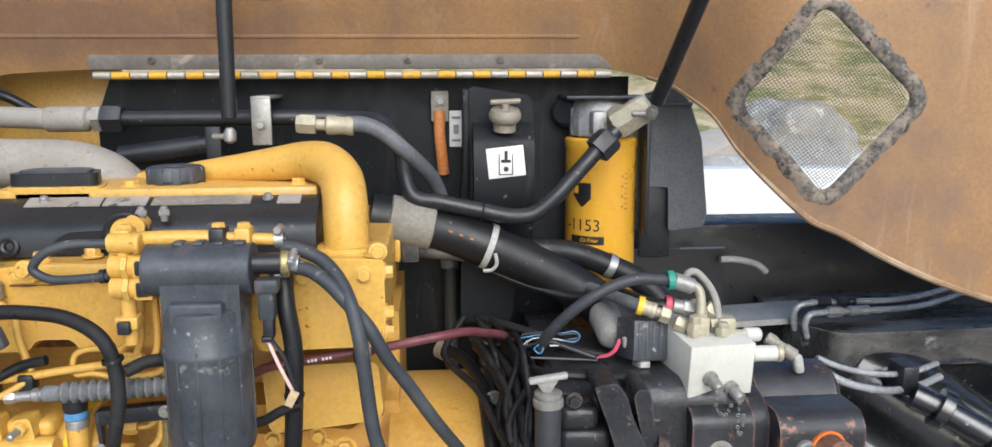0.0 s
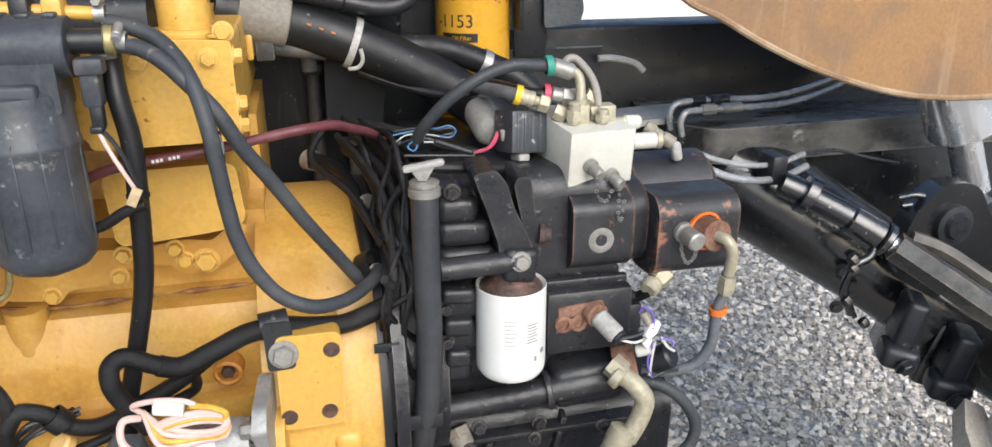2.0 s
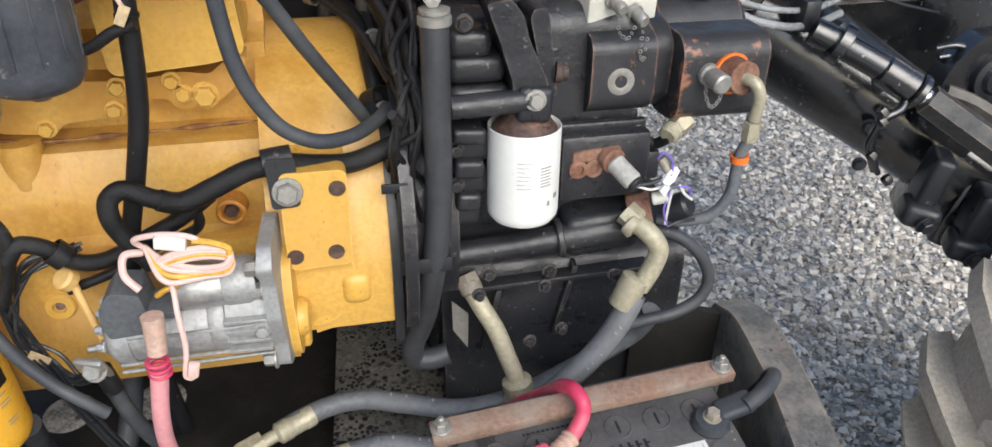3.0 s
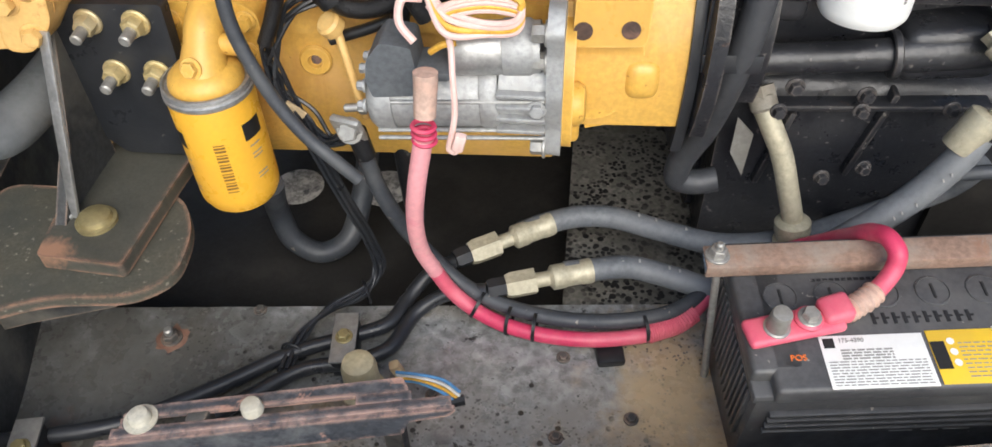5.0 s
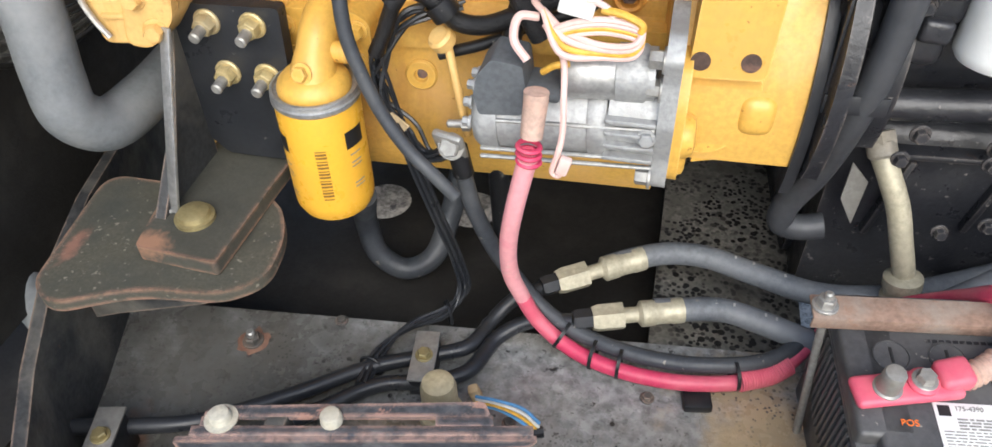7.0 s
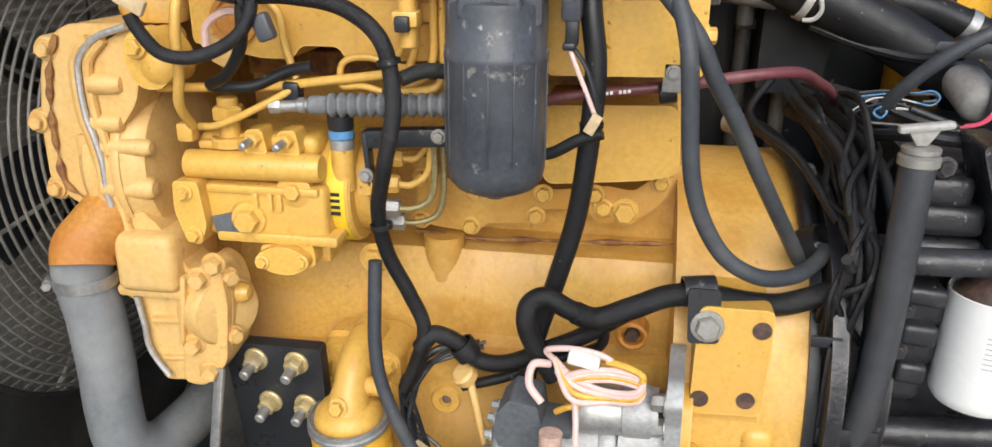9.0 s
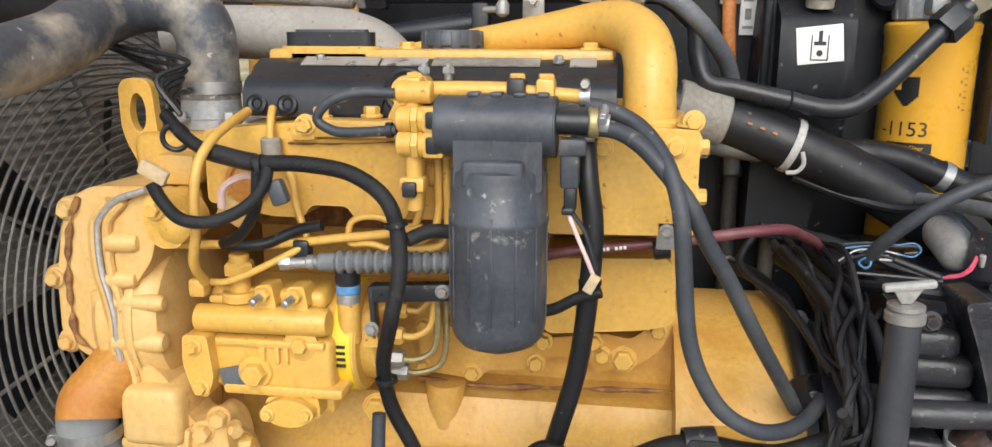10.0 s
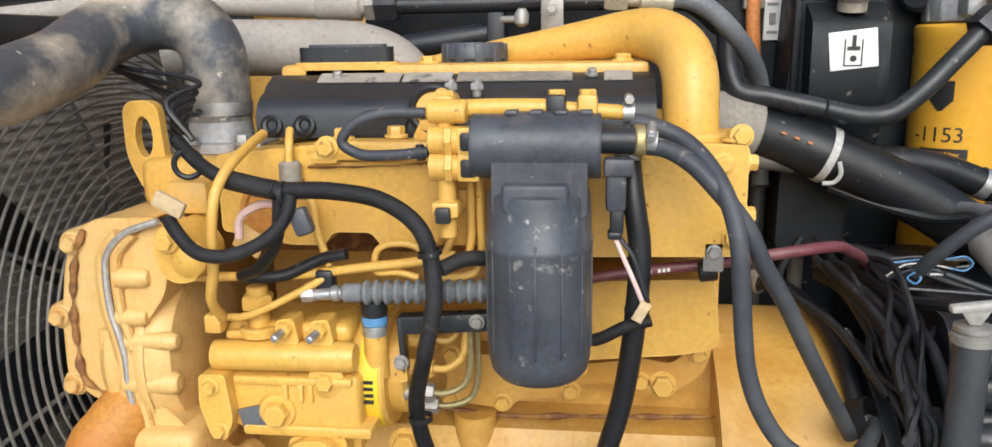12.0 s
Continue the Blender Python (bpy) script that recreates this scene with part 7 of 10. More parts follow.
part("bolt", bolt(B(), (0.120, 0.957, 0.887), (0, -1, 0.1), 0.0128, 0.010), ZINC, pc)

# braided cables behind the housing
for i, pts in enumerate((
    [(0.235, 1.17, 1.07), (0.262, 1.10, 1.05), (0.268, 1.04, 1.02), (0.272, 0.99, 0.98), (0.285, 0.99, 0.90), (0.29, 1.0, 0.82)],
    [(0.25, 1.20, 1.08), (0.275, 1.12, 1.055), (0.288, 1.04, 1.035), (0.295, 1.0, 0.99), (0.30, 1.0, 0.93)],
    [(0.215, 1.16, 1.085), (0.25, 1.06, 1.045), (0.255, 0.99, 0.99), (0.25, 0.96, 0.96), (0.24, 0.945, 0.975)],
    [(0.20, 1.22, 1.10), (0.17, 1.18, 1.06), (0.215, 1.10, 1.03), (0.247, 1.02, 0.985)],
)):
    hose("braided_cable", pts, 0.0068 - 0.0006 * i, BRAID, "black sleeved cable bunched beside the transmission", "cable", n=10, group="cables beside the transmission", swell=lambda k, s: 1.02 if k % 2 else 0.98)
pg = hose_thing("crankcase_breather", [(0.168, 1.315, 1.017), (0.183, 1.290, 1.022), (0.205, 1.250, 1.020), (0.224, 1.180, 1.006), (0.229, 1.100, 0.977), (0.234, 1.060, 0.943)], 0.0098, RUBBER, "black breather hose clamped behind the flywheel housing", n=16)
part("clamp", band(B(), (0.168, 1.315, 1.017), (1, -1, -0.1), 0.0135, 0.012), CAP_TAN, pg)
part("clamp", band(B(), (0.173, 1.305, 1.019), (1, -1, -0.1), 0.0142, 0.004), ZINC, pg)

# loose thin wires tangled behind the flywheel housing
tw = thing("loose_wires", (0.27, 1.08, 1.0), "tangle of thin black wires beside the transmission", "wires")
rnd = random.Random(11)
for k in range(8):
    j = lambda w: (rnd.random() - 0.5) * w
    x0 = 0.20 + 0.09 * rnd.random()
    pts = [(x0, 1.20 + j(0.06), 1.085 + j(0.04)), (x0 + 0.03 + j(0.03), 1.12 + j(0.06), 1.07 + j(0.05)), (0.262 + j(0.05), 1.03 + j(0.04), 1.02 + j(0.06)), (0.268 + j(0.04), 0.985 + j(0.03), 0.96 + j(0.05)), (0.258 + j(0.04), 0.98 + j(0.03), 0.90 + j(0.06)), (0.262 + j(0.05), 0.995 + j(0.03), 0.84 + j(0.08))]
    part("wire", tube(B(), pts, 0.0026 + 0.0022 * rnd.random(), 6, 6), BRAID, tw)


# ---- lower left: frame plate, engine mount ----
bm = B()
line = [V(-0.405, 0.512, 0), V(-0.470, 0.62, 0), V(-0.490, 0.70, 0), V(-0.531, 0.829, 0), V(-0.594, 1.008, 0), V(-0.70, 1.34, 0)]
prev = None
for i, p in enumerate(line):
    t = (line[min(i + 1, len(line) - 1)] - line[max(i - 1, 0)]).normalized()
    o = V(t.y, -t.x, 0) * 0.007
    top = 0.60 + (0.035 if i in (2, 3) else 0.0)
    cur = [bm.verts.new(v) for v in (p - o + V(0, 0, 0.30), p - o + V(0, 0, top), p + o + V(0, 0, top), p + o + V(0, 0, 0.30))]
    if prev:
        for k in range(4):
            bm.faces.new((prev[k], prev[(k + 1) % 4], cur[(k + 1) % 4], cur[k]))
    prev = cur
solo("frame_plate", bm, FRAME_DIRTY, "upright black frame plate with a worn dusty edge", "machine frame", kind="structure")
sup = thing("mount_shelf", (-0.40, 0.75, 0.47), "thick dirty steel shelf with rounded rusty edge under the mount", "engine mount")
bm = B()
prism(bm, rounded([(-0.515, 0.86), (-0.305, 0.862), (-0.272, 0.81), (-0.266, 0.745), (-0.30, 0.715), (-0.39, 0.705), (-0.462, 0.668), (-0.495, 0.69)], 0.03, 7), "z", 0.630, 0.644, 0.003)
part("shelf_plate", bm, MOUNT_TOP, sup)
bm = B()
prism(bm, [(-0.475, 0.56), (-0.475, 0.629), (-0.31, 0.629), (-0.33, 0.615), (-0.44, 0.575)], "y", 0.722, 0.732, 0.002)
part("gusset", bm, FRAME_DIRTY, sup)
mount = thing("engine_mount", (-0.36, 0.83, 0.645), "black bolted engine mount bracket with rusty foot plate", "engine mount")
bm = B()
prism(bm, rounded([(-0.400, 0.852), (-0.276, 0.856), (-0.284, 0.668), (-0.375, 0.668), (-0.405, 0.70)], 0.006), "y", 0.898, 0.914, 0.003)
part("face_plate", bm, BLACK, mount)
bm = B()
prism(bm, rounded([(-0.418, 0.84), (-0.404, 0.742), (-0.313, 0.736), (-0.306, 0.86), (-0.300, 0.930), (-0.40, 0.930)], 0.006), "z", 0.646, 0.664, 0.003)
part("foot_plate", bm, FOOT, mount, "foot plate with flaking rust")
bm = B()
prism(bm, [(0.902, 0.84), (0.902, 0.66), (0.78, 0.66), (0.84, 0.72)], "x", -0.405, -0.393, 0.002)
part("web", bm, FRAME_DIRTY, mount)
for i, p in enumerate(((-0.355, 0.89, 0.835), (-0.306, 0.89, 0.836), (-0.347, 0.89, 0.778), (-0.303, 0.89, 0.779))):
    stud = part("stud", cyl(B(), (p[0], 0.901, p[2]), (p[0], 0.867, p[2] - 0.003), 0.0060, n=12), ZINC, mount)
    part("washer", cyl(B(), (p[0], 0.899, p[2]), (p[0], 0.894, p[2]), 0.0140, n=20), BOLT_Y, stud)
    part("nut", hexnut(B(), (p[0], 0.894, p[2]), (0, -1, -0.05), 0.0108, 0.011, 0.5 * i), BOLT_Y, stud)
part("mount_bolt", lathe(B(), (-0.363, 0.792, 0.664), (0, 0, 1), [(0.021, 0), (0.021, 0.004), (0.0175, 0.005), (0.016, 0.010), (0.012, 0.012)], 24), BRASS, mount, "large flanged bolt")
sb = thing("brace_bar", (-0.40, 0.80, 0.665), "bare steel flat bar brace standing on the mount", "brace")
bm = B()
a, b = V(-0.3995, 0.800, 0.664), V(-0.3625, 0.852, 0.85)
bmesh.ops.create_cube(bm, size=1, matrix=facing((a + b) / 2, (1, -0.3, 0), b - a) @ Matrix.Diagonal((0.0125, (b - a).length, 0.004, 1)))
bevel_new(bm, bm.faces[:], 0.001)
part("bar", bm, STEEL, sb)
part("weld_foot", box(B(), (-0.409, 0.793, 0.662), (-0.391, 0.808, 0.668), 0.002), STEEL, sb)

# ---- engine oil filter ----
OX, OY = -0.246, 0.884
of = thing("oil_filter", (OX, OY, 0.62), "yellow spin-on engine oil filter with barcode", "filter")
bm = B()
lathe(bm, (OX, OY, 0.612), (0, 0, 1), [(0.030, 0.003), (0.034, 0.0), (0.042, 0.003), (0.0465, 0.012), (0.0472, 0.022), (0.0472, 0.138), (0.046, 0.142)], 48)
can2 = part("can", bm, CAN_YELLOW, of)
part("rim", lathe(B(), (OX, OY, 0.752), (0, 0, 1), [(0.0475, 0), (0.0493, 0.002), (0.0493, 0.006), (0.0475, 0.007), (0.0470, 0.009), (0.0485, 0.011), (0.0480, 0.014), (0.0455, 0.0145), (0.0445, 0.011), (0.040, 0.010)], 48), STEEL, of, "bare steel seam rim")
for i in range(16):
    z = 0.648 + i * 0.0042
    part("barcode_bar", curved_patch(B(), OX, OY, 0.0475, 10, 25, z, z + (0.0026 if i % 3 else 0.0014), 3), BROWN_INK, can2)
bm = B()
curved_patch(bm, OX, OY, 0.0475, 54, 86, 0.706, 0.727, 6)
part("brand_block", bm, INK, can2, "plain black brand block")
part("brand_block", curved_patch(B(), OX, OY, 0.0475, -58, -32, 0.702, 0.722, 5), INK, can2, "plain black brand block")
for z in (0.705, 0.695, 0.69, 0.668, 0.663):
    part("print_line", curved_patch(B(), OX, OY, 0.0475, 58, 76, z - 0.008, z - 0.0064, 3), GREY_INK, can2)
    part("print_line", curved_patch(B(), OX, OY, 0.0475, -50, -34, z - 0.02, z - 0.0186, 3), GREY_INK, can2)
bm = B()
lathe(bm, (OX, OY, 0.760), (0, 0, 1), [(0.0405, 0), (0.0405, 0.006), (0.0385, 0.012), (0.032, 0.018), (0.022, 0.023)], 40)
adapter = part("adapter", bm, YELLOW, of)
bm = B()
tube(bm, [(OX + 0.002, OY - 0.004, 0.766), (OX + 0.003, OY + 0.004, 0.786), (OX + 0.003, OY + 0.022, 0.806), (OX + 0.002, OY + 0.05, 0.816), (OX, 0.98, 0.818)], 0.0190, 20, 8, lambda k, s: 1.5 - 12 * s if s < 0.035 else 1.08 + 1.2 * (s - 0.035))
part("adapter_neck", bm, YELLOW, adapter)
bm = B()
prism(bm, rounded([(-0.305, 0.746), (-0.306, 0.806), (-0.294, 0.818), (-0.214, 0.820), (-0.196, 0.808), (-0.198, 0.748)], 0.008), "y", 0.938, 1.0, 0.004)
fl = part("adapter_flange", bm, YELLOW, of)
bolt_parts(fl, [(-0.294, 0.938, 0.799), (-0.290, 0.938, 0.764), (-0.210, 0.938, 0.800), (-0.214, 0.938, 0.764)], (0, -1, 0), YELLOW, 0.0085, 0.009)
bolt_parts(fl, [(OX, 0.862, 0.789)], (0, -1, 0.35), YELLOW, 0.0085, 0.008)
part("side_plug", hexnut(cyl(B(), (-0.236, 0.90, 0.795), (-0.208, 0.90, 0.795), 0.011, n=18), (-0.208, 0.90, 0.795), (1, 0, 0), 0.0105, 0.008), YELLOW, fl)

of.location.z += 0.020
of.scale = (0.92, 0.92, 1.0)

# plug and dipstick beside it
plug_ring = part("plug_boss", lathe(B(), (-0.174, 1.043, 0.715), (0, -1, 0), [(0.0190, -0.006), (0.0190, 0.004), (0.0165, 0.007), (0.0085, 0.007), (0.007, 0.002), (0.0, 0.002)], 28), YELLOW, engine)
part("plug_hole", cyl(B(), (-0.173, 1.040, 0.717), (-0.172, 1.038, 0.718), 0.0060, n=16, bev=0.0002), RUST_DARK, plug_ring)
ds = thing("oil_dipstick", (-0.115, 0.95, 0.70), "yellow engine dipstick tube with capped top", "dipstick")
part("tube", tube(B(), [(-0.098, 0.93, 0.705), (-0.103, 0.93, 0.74), (-0.112, 0.94, 0.775), (-0.120, 0.95, 0.80)], 0.0045, 10), YELLOW_PALE, ds)
part("cap", cyl(B(), (-0.121, 0.952, 0.795), (-0.127, 0.945, 0.808), 0.013, n=20, bev=0.003), YELLOW_PALE, ds)
part("boss", lathe(B(), (0.050, 1.0, 0.858), (0, -1, 0), [(0.017, 0), (0.017, 0.022), (0.014, 0.024), (0.0115, 0.022), (0.0115, 0.014), (0.001, 0.014)], 26), ORANGE_RUST, engine)
part("boss_plug", hexnut(B(), (0.050, 0.987, 0.858), (0, -1, 0), 0.0085, 0.009), RUST_DARK, engine)

# ---- starter ----
sm = thing("starter_motor", (0.0, 0.885, 0.72), "bare aluminium starter motor with solenoid on top", "starter motor")
SZ, SY = 0.777, 0.895
part("motor_body", lathe(B(), (-0.056, SY, SZ - 0.003), (1, 0, 0.06), [(0.036, 0), (0.0378, 0.002), (0.0378, 0.088), (0.0365, 0.090), (0.0365, 0.100)], 40), ALU, sm)
part("rear_cap", lathe(B(), (-0.082, SY, SZ - 0.005), (1, 0, 0.06), [(0.020, 0), (0.034, 0.003), (0.0395, 0.009), (0.0405, 0.014), (0.0405, 0.028)], 40), ALU, sm)
for k in range(5):
    a = radians(190 + 32 * k)
    part("cap_screw", bolt(B(), (-0.080, SY + 0.034 * math.cos(a), SZ - 0.005 - 0.034 * math.sin(a) * (1 if k % 2 else 0.96)), (-1, 0, 0), 0.0050, 0.006), ALU, sm)
part("terminal_cover", prism(B(), rounded([(-0.072, 0.832), (-0.058, 0.850), (-0.030, 0.846), (-0.026, 0.815), (-0.030, 0.794), (-0.071, 0.790), (-0.076, 0.81)], 0.004), "y", 0.858, 0.90, 0.006, 3), GREY_FLAP, sm, "grey plastic terminal cover")
part("terminal_shelf", box(B(), (-0.030, 0.856, 0.812), (0.004, 0.90, 0.822), 0.003), GREY_FLAP, sm)
part("solenoid", lathe(B(), (0.003, 0.885, 0.831), (1, 0, 0.06), [(0.020, 0), (0.0245, 0.002), (0.0250, 0.004), (0.0250, 0.048), (0.0235, 0.050)], 40), STEEL, sm, "bright solenoid can")
part("solenoid_case", lathe(B(), (0.052, 0.885, 0.834), (1, 0, 0.06), [(0.0262, 0), (0.0262, 0.024), (0.024, 0.027), (0.024, 0.034)], 36), ALU, sm)
part("field_ring", lathe(B(), (0.030, SY, SZ + 0.002), (1, 0, 0.06), [(0.0385, 0), (0.0395, 0.002), (0.0395, 0.016), (0.038, 0.018)], 40), ALU, sm)
part("drive_housing", prism(B(), rounded([(0.862, 0.760), (0.858, 0.800), (0.872, 0.822), (0.93, 0.83), (0.945, 0.77), (0.935, 0.735), (0.88, 0.738)], 0.012), "x", 0.048, 0.096, 0.004), ALU, sm)
for k in range(4):
    part("cooling_rib", box(B(), (0.046, 0.853, 0.758 + k * 0.0135), (0.092, 0.88, 0.763 + k * 0.0135), 0.0015), ALU, sm)
bolt_parts(sm, [(0.084, 0.857, 0.786)], (0, -1, 0.1), ALU, 0.007, 0.006)
part("flange", prism(B(), rounded([(0.858, 0.728), (0.862, 0.76), (0.852, 0.80), (0.858, 0.845), (0.852, 0.868), (0.87, 0.884), (0.945, 0.88), (0.945, 0.725), (0.885, 0.716)], 0.008), "x", 0.092, 0.107, 0.004), ALU, sm)
for y, z in ((0.862, 0.756), (0.860, 0.748), (0.859, 0.792)):
    part("through_bolt", cyl(B(), (-0.072, y, z - 0.008), (0.092, y, z + 0.002), 0.0023, n=8), STEEL, sm)
bolt_parts(sm, [(0.092, 0.862, 0.738), (0.092, 0.866, 0.862), (0.092, 0.868, 0.832)], (-1, 0, 0), ZINC, 0.0088, 0.012)
part("nose_boss", lathe(B(), (0.106, 0.905, 0.758), (1, 0, 0.02), [(0.022, 0), (0.022, 0.016), (0.018, 0.022), (0.010, 0.024)], 28), YELLOW, engine)
part("nose_plate", prism(B(), rounded([(0.885, 0.715), (0.878, 0.74), (0.882, 0.80), (0.90, 0.835), (0.96, 0.84), (0.96, 0.705)], 0.012), "x", 0.107, 0.117, 0.004), YELLOW, engine)
part("stud", cyl(B(), (-0.112, 0.888, 0.752), (-0.080, 0.890, 0.755), 0.0045, n=10), ZINC, sm)
part("stud_nut", hexnut(B(), (-0.096, 0.889, 0.7535), (1, 0, 0.06), 0.0075, 0.008), ZINC, sm)

# main positive cable
rc = thing("positive_cable", (-0.012, 0.82, 0.85), "faded red battery cable running from starter to battery", "cable")
RUN = [(-0.010, 0.838, 0.852), (-0.012, 0.825, 0.82), (-0.016, 0.815, 0.78), (-0.028, 0.815, 0.72), (-0.037, 0.825, 0.66), (-0.038, 0.84, 0.60), (-0.028, 0.852, 0.553), (-0.012, 0.852, 0.52), (0.016, 0.842, 0.500), (0.055, 0.828, 0.492), (0.113, 0.818, 0.490), (0.182, 0.822, 0.490), (0.249, 0.845, 0.492), (0.29, 0.885, 0.505), (0.325, 0.91, 0.535), (0.372, 0.91, 0.565), (0.396, 0.888, 0.604), (0.408, 0.862, 0.640), (0.415, 0.838, 0.671), (0.422, 0.817, 0.685), (0.428, 0.803, 0.681), (0.428, 0.796, 0.668), (0.418, 0.784, 0.656), (0.407, 0.774, 0.651)]
part("boot", tube(B(), [(-0.0115, 0.829, 0.842), (-0.012, 0.827, 0.830), (-0.013, 0.825, 0.818), (-0.014, 0.82, 0.80)], 0.0112, 16, 6, lambda k, s: 1.0 - 0.15 * (s / 0.07)), PEACH, rc, "sun-bleached rubber boot")
part("upper_run", tube(B(), RUN[2:7], 0.0092, 16), RED_FADED, rc, "pink sun-faded run")
part("lower_run", tube(B(), RUN[6:], 0.0090, 16), RED, rc, "bright red run")
part("frayed_end", tube(B(), [(0.411, 0.778, 0.652), (0.401, 0.769, 0.649), (0.390, 0.762, 0.646), (0.381, 0.756, 0.644)], 0.0112, 14, 6, lambda k, s: 1.0 + 0.10 * math.sin(k * 2.1)), PEACH, rc, "pale frayed insulation at the terminal")
for k in range(3):
    bm = B()
    ring(bm, (-0.0155, 0.8165, 0.792 - k * 0.008), (-0.1, -0.1, -1), 0.0100, 0.0024, 22, 6)
    part("boot_ring", bm, RED, rc)
part("spring_sleeve", tube(B(), [(0.218, 0.832, 0.4915), (0.235, 0.840, 0.4915), (0.252, 0.848, 0.4925), (0.270, 0.862, 0.497)], 0.0112, 20, 24, lambda k, s: 1.0 + (0.09 if k % 4 < 2 else -0.02)), RED, rc)
for p, ax in (((0.016, 0.842, 0.500), (1, -0.3, -0.4)), ((0.055, 0.828, 0.492), (1, -0.2, 0)), ((0.085, 0.822, 0.491), (1, -0.1, 0)), ((0.210, 0.832, 0.491), (1, 0.3, 0))):
    part("cable_tie", band(B(), Vector(p) + V(0.003, 0.007, 0.002), ax, 0.0172, 0.004, 0.0012, 20), RUBBER, rc)
ncb = hose_thing("ground_cable", [(-0.100, 0.878, 0.728), (-0.095, 0.875, 0.705), (-0.085, 0.872, 0.66), (-0.065, 0.875, 0.60), (-0.04, 0.88, 0.55), (-0.005, 0.868, 0.518), (0.038, 0.852, 0.505), (0.111, 0.836, 0.502), (0.180, 0.838, 0.502), (0.247, 0.858, 0.503), (0.32, 0.92, 0.51), (0.42, 0.99, 0.52), (0.56, 1.03, 0.53)], 0.0092, RUBBER_GREY, "dark grey ground cable beside the red cable", "cable", n=14)
part("lug", box(B(), (-0.122, 0.868, 0.716), (-0.088, 0.878, 0.757), 0.005, (20, 0, -15)), ZINC, ncb)
part("crimp_barrel", cyl(B(), (-0.100, 0.876, 0.735), (-0.093, 0.874, 0.700), 0.0108, n=18), RUBBER, ncb)
part("lug_bolt", bolt(B(), (-0.103, 0.868, 0.740), (-0.1, -1, 0.5), 0.0105, 0.008), ZINC, ncb)

# pink and yellow wires by the starter
pw = thing("pink_wires", (0.0, 0.86, 0.86), "bundle of pale pink wires looped over the starter", "wires")
def coil(pts):
    return [(x, y, 0.889 + (z - 0.878) * 0.62) for x, y, z in pts]


for k in range(4):
    o = 0.006 * k
    part("wire", tube(B(), coil([(-0.016, 0.876, 0.885), (0.006, 0.862 - o, 0.868 - o), (0.04, 0.855, 0.858 - o), (0.066, 0.852, 0.868 - o), (0.070, 0.856, 0.885 - o), (0.045, 0.86, 0.892 - o), (0.015, 0.86, 0.885 - o), (-0.005, 0.862, 0.868 - o)]), 0.0030, 8), PINK if k != 2 else WIRE_Y, pw)
part("wire", tube(B(), coil([(-0.016, 0.876, 0.883), (-0.022, 0.87, 0.905), (0.005, 0.865, 0.918), (0.035, 0.862, 0.912), (0.045, 0.862, 0.895), (0.025, 0.862, 0.882)]), 0.0030, 8), PINK, pw)
part("wire", tube(B(), [(-0.02, 0.878, 0.885), (-0.035, 0.87, 0.888), (-0.038, 0.862, 0.87), (-0.025, 0.855, 0.855)], 0.004, 8), PINK, pw)
part("wire", tube(B(), [(-0.013, 0.872, 0.882), (0.006, 0.855, 0.862), (0.011, 0.835, 0.835), (0.012, 0.828, 0.80), (0.010, 0.825, 0.785), (0.006, 0.824, 0.768), (0.005, 0.824, 0.760), (0.010, 0.824, 0.757), (0.016, 0.823, 0.766)], 0.003, 8), PINK, pw)
part("plug", box(B(), (0.010, 0.817, 0.762), (0.021, 0.825, 0.781), 0.002, (0, 15, 0)), PINK, pw)
part("connector", box(B(), (0.0, 0.855, 0.900), (0.030, 0.868, 0.913), 0.002, (0, 12, 0)), WHITE, pw)
part("yellow_wire", tube(B(), [(-0.012, 0.86, 0.842), (0.0, 0.855, 0.853), (0.012, 0.855, 0.856)], 0.0032, 8), WIRE_Y, pw)
part("yellow_wire", tube(B(), coil([(0.036, 0.862, 0.905), (0.055, 0.858, 0.903), (0.070, 0.855, 0.892), (0.069, 0.855, 0.882)]), 0.0034, 8), WIRE_Y, pw)

# black wires hanging to the tray
wb = thing("wire_bundle", (-0.16, 0.93, 0.86), "bundle of thin black wires looping down to the tray", "wires")
rnd = random.Random(23)
for k in range(9):
    j = lambda w: (rnd.random() - 0.5) * w
    pts = [(-0.11 + j(0.02), 0.94, 0.855 + j(0.01)), (-0.155 + j(0.02), 0.925 + j(0.015), 0.845 + j(0.02)), (-0.187 + j(0.022), 0.915 + j(0.015), 0.81 + j(0.02)), (-0.182 + j(0.026), 0.905 + j(0.02), 0.765 + j(0.02)), (-0.162 + j(0.024), 0.90 + j(0.015), 0.725 + j(0.02)), (-0.135 + j(0.02), 0.89 + j(0.01), 0.705 + j(0.015)), (-0.110 + j(0.012), 0.882, 0.720 + j(0.02))]
    part("wire", tube(B(), pts, 0.0019 + 0.0012 * rnd.random(), 6), BLACK, wb)
for k in range(6):
    a = k * 1.05
    o, q = 0.006 * math.cos(a), 0.006 * math.sin(a)
    pts = [(-0.168 + o, 0.895 + q, 0.745), (-0.148 + o, 0.885 + q, 0.69), (-0.130 + o, 0.888 + q, 0.62), (-0.116 + o, 0.898 + q, 0.55), (-0.108 + o, 0.892 + q, 0.505), (-0.122, 0.868 + o, 0.489 + q), (-0.160 + q, 0.838 + o, 0.487 + q), (-0.184 + o, 0.79, 0.487 + q), (-0.188 + o, 0.745, 0.487 + q)]
    part("wire", tube(B(), pts, 0.0026, 6), BLACK, wb)
part("paper_tag", box(B(), (-0.178, 0.888, 0.735), (-0.155, 0.890, 0.752), 0.0005, (0, 40, 0)), KRAFT, wb)
